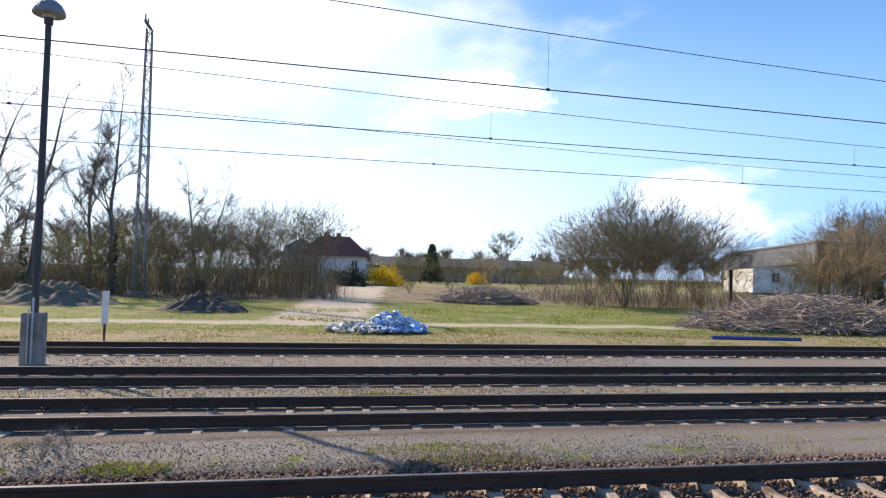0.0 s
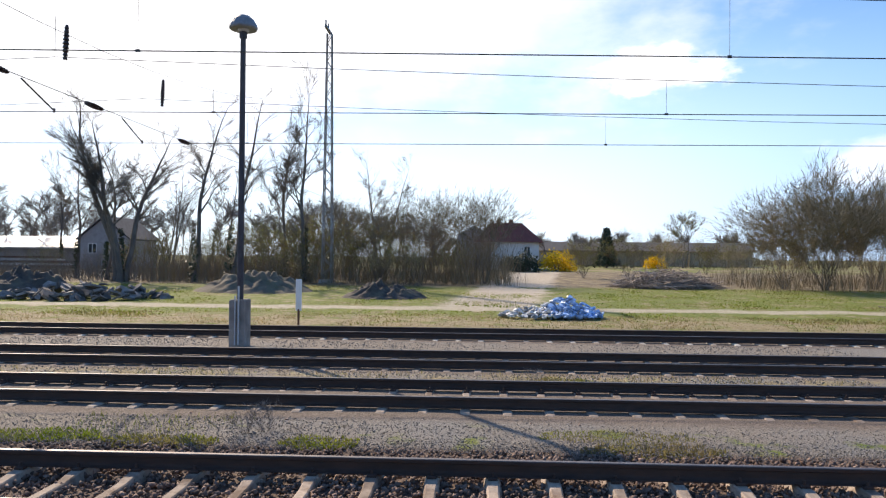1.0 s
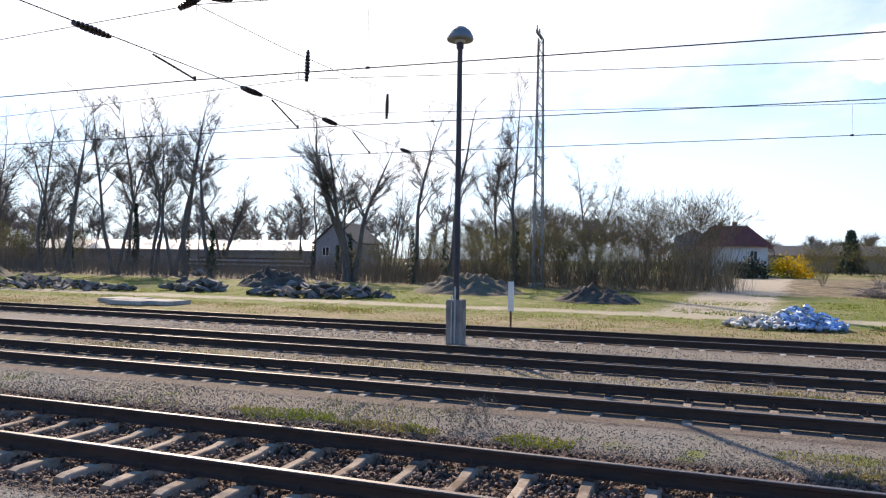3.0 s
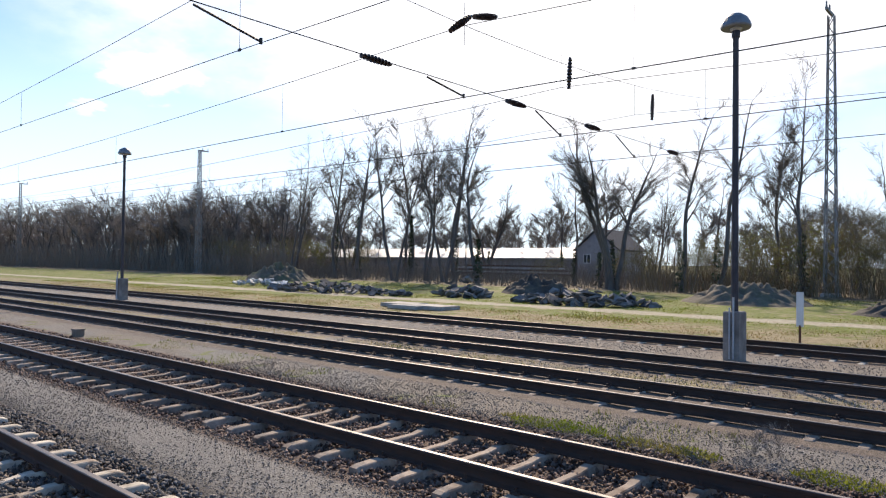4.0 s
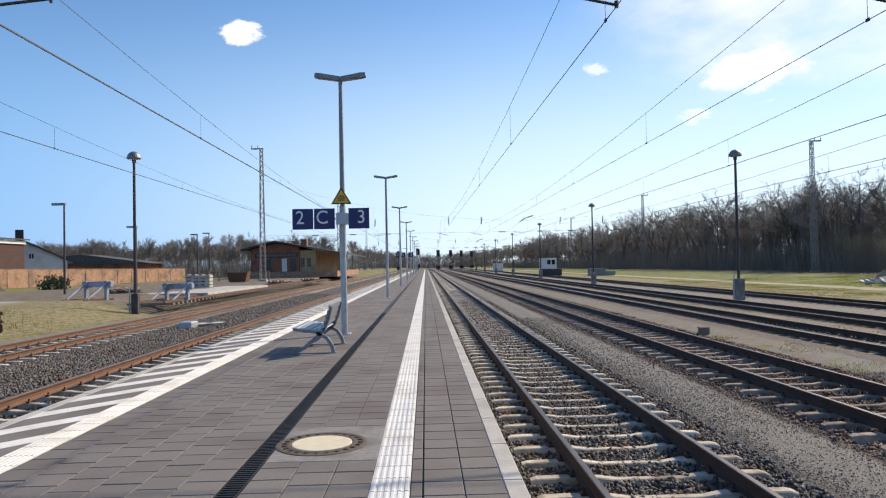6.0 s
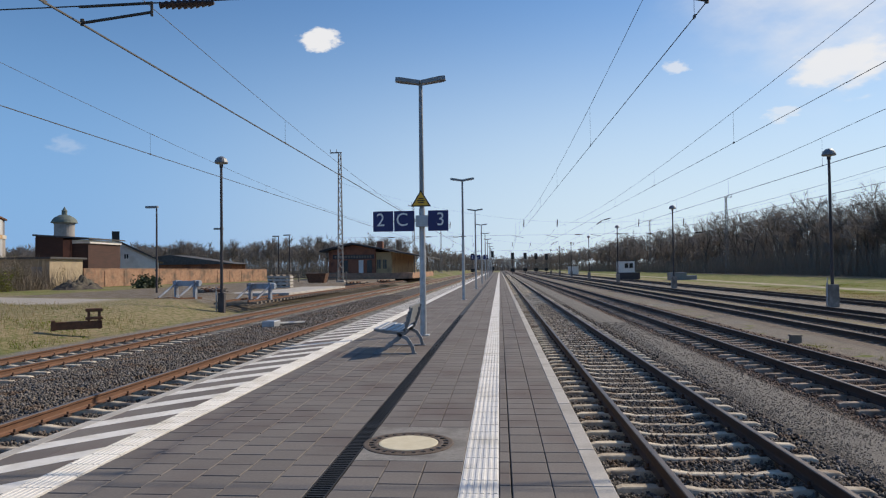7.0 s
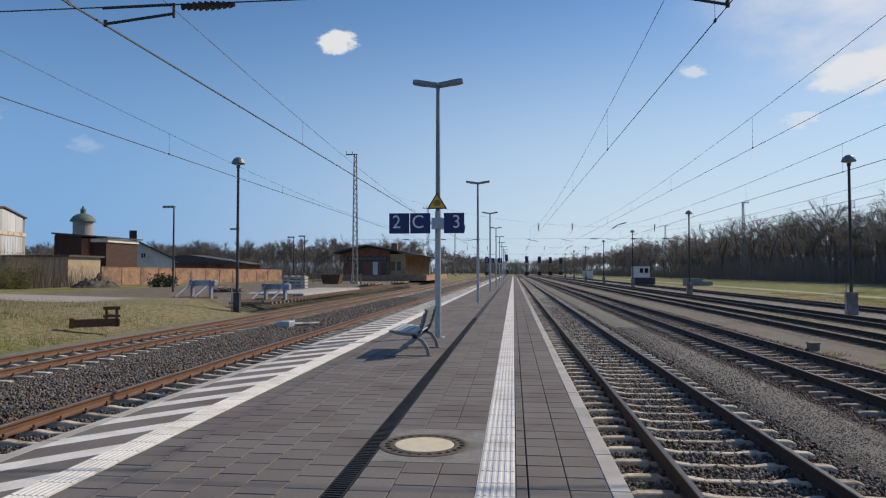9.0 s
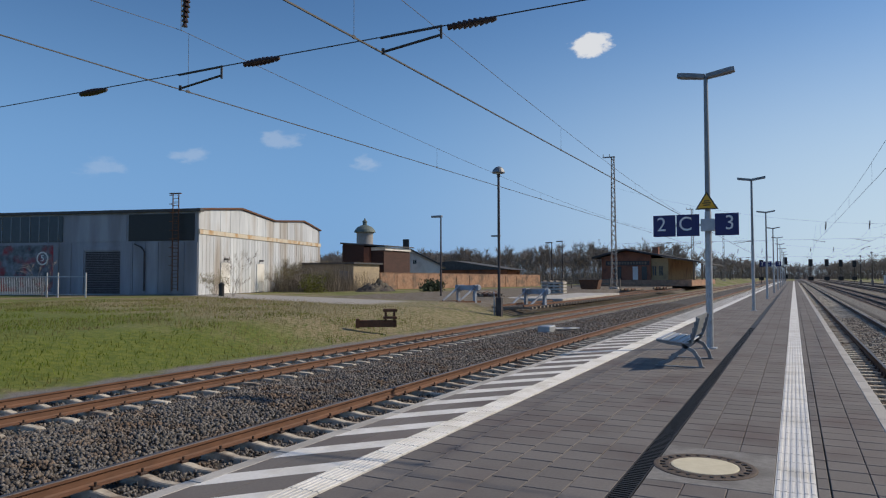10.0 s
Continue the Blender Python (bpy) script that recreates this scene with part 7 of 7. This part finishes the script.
slab = solo("loading_slab", Shape().box(-2.4, 2.4, -9, 9, 0, 0.22, 0.03), COPING, "pale concrete slab beside the goods tracks", "slab", at=(-17.2, 57, -0.25))
for k, (x, y) in enumerate(((-19.9, 63), (-21.9, 67))):
    pile = thing("sleeper_stack", (x, y, -0.05), "stack of pale concrete sleepers and pallets", "stack", "stacks in the yard")
    for i in range(4):
        part("layer", Shape().box(-0.75, 0.75, -0.5, 0.5, i * 0.30, i * 0.30 + 0.2, 0.02), COPING, pile)
        for s in (-0.6, 0, 0.6):
            part("spacer", Shape().box(s - 0.06, s + 0.06, -0.5, 0.5, i * 0.30 + 0.2, i * 0.30 + 0.30), WOOD_GREY, pile)
for k, (x, y, turn) in enumerate(((-24.5, 58, 20), (-22.6, 53, 28), (-16.5, 80, 5), (-15, 92, 3))):
    pile = thing("rail_stack", (x, y, -0.08), "stack of old rails and timbers on the ground", "stack", "stacks in the yard")
    for i in range(5):
        part("rail", Shape().box(-0.9 + i * 0.38, -0.75 + i * 0.38, -3.2, 3.0, 0.1, 0.28), RUST if i % 2 else WOOD_GREY, pile)
    for y2 in (-2, 2):
        part("bearer", Shape().box(-1.1, 1.1, y2 - 0.1, y2 + 0.1, 0, 0.1), WOOD_GREY, pile)
    pile.rotation_euler = (0, 0, radians(turn))
solo("skip_bin", Shape().add([(-0.9, -0.7, 0.1), (0.9, -0.7, 0.1), (0.9, 0.7, 0.1), (-0.9, 0.7, 0.1), (-1.2, -0.8, 1.2), (1.2, -0.8, 1.2), (1.2, 0.8, 1.2), (-1.2, 0.8, 1.2)], [(3, 2, 1, 0), (0, 1, 5, 4), (1, 2, 6, 5), (2, 3, 7, 6), (3, 0, 4, 7), (4, 5, 6, 7)]), RUST, "rusty tipping skip in the goods yard", "skip", at=(-21.5, 81, -0.05))
box = thing("track_box", (-9.2, 27.5, -0.75), "small grey track-side cable box with a cover", "box")
part("body", Shape().box(-0.25, 0.25, -0.4, 0.4, 0, 0.28, 0.03), GALV, box)
part("arm", Shape().tube((0.2, 0.3, 0.15), (0.9, 1.6, 0.1), 0.05, 0.05, 6), GALV, box)
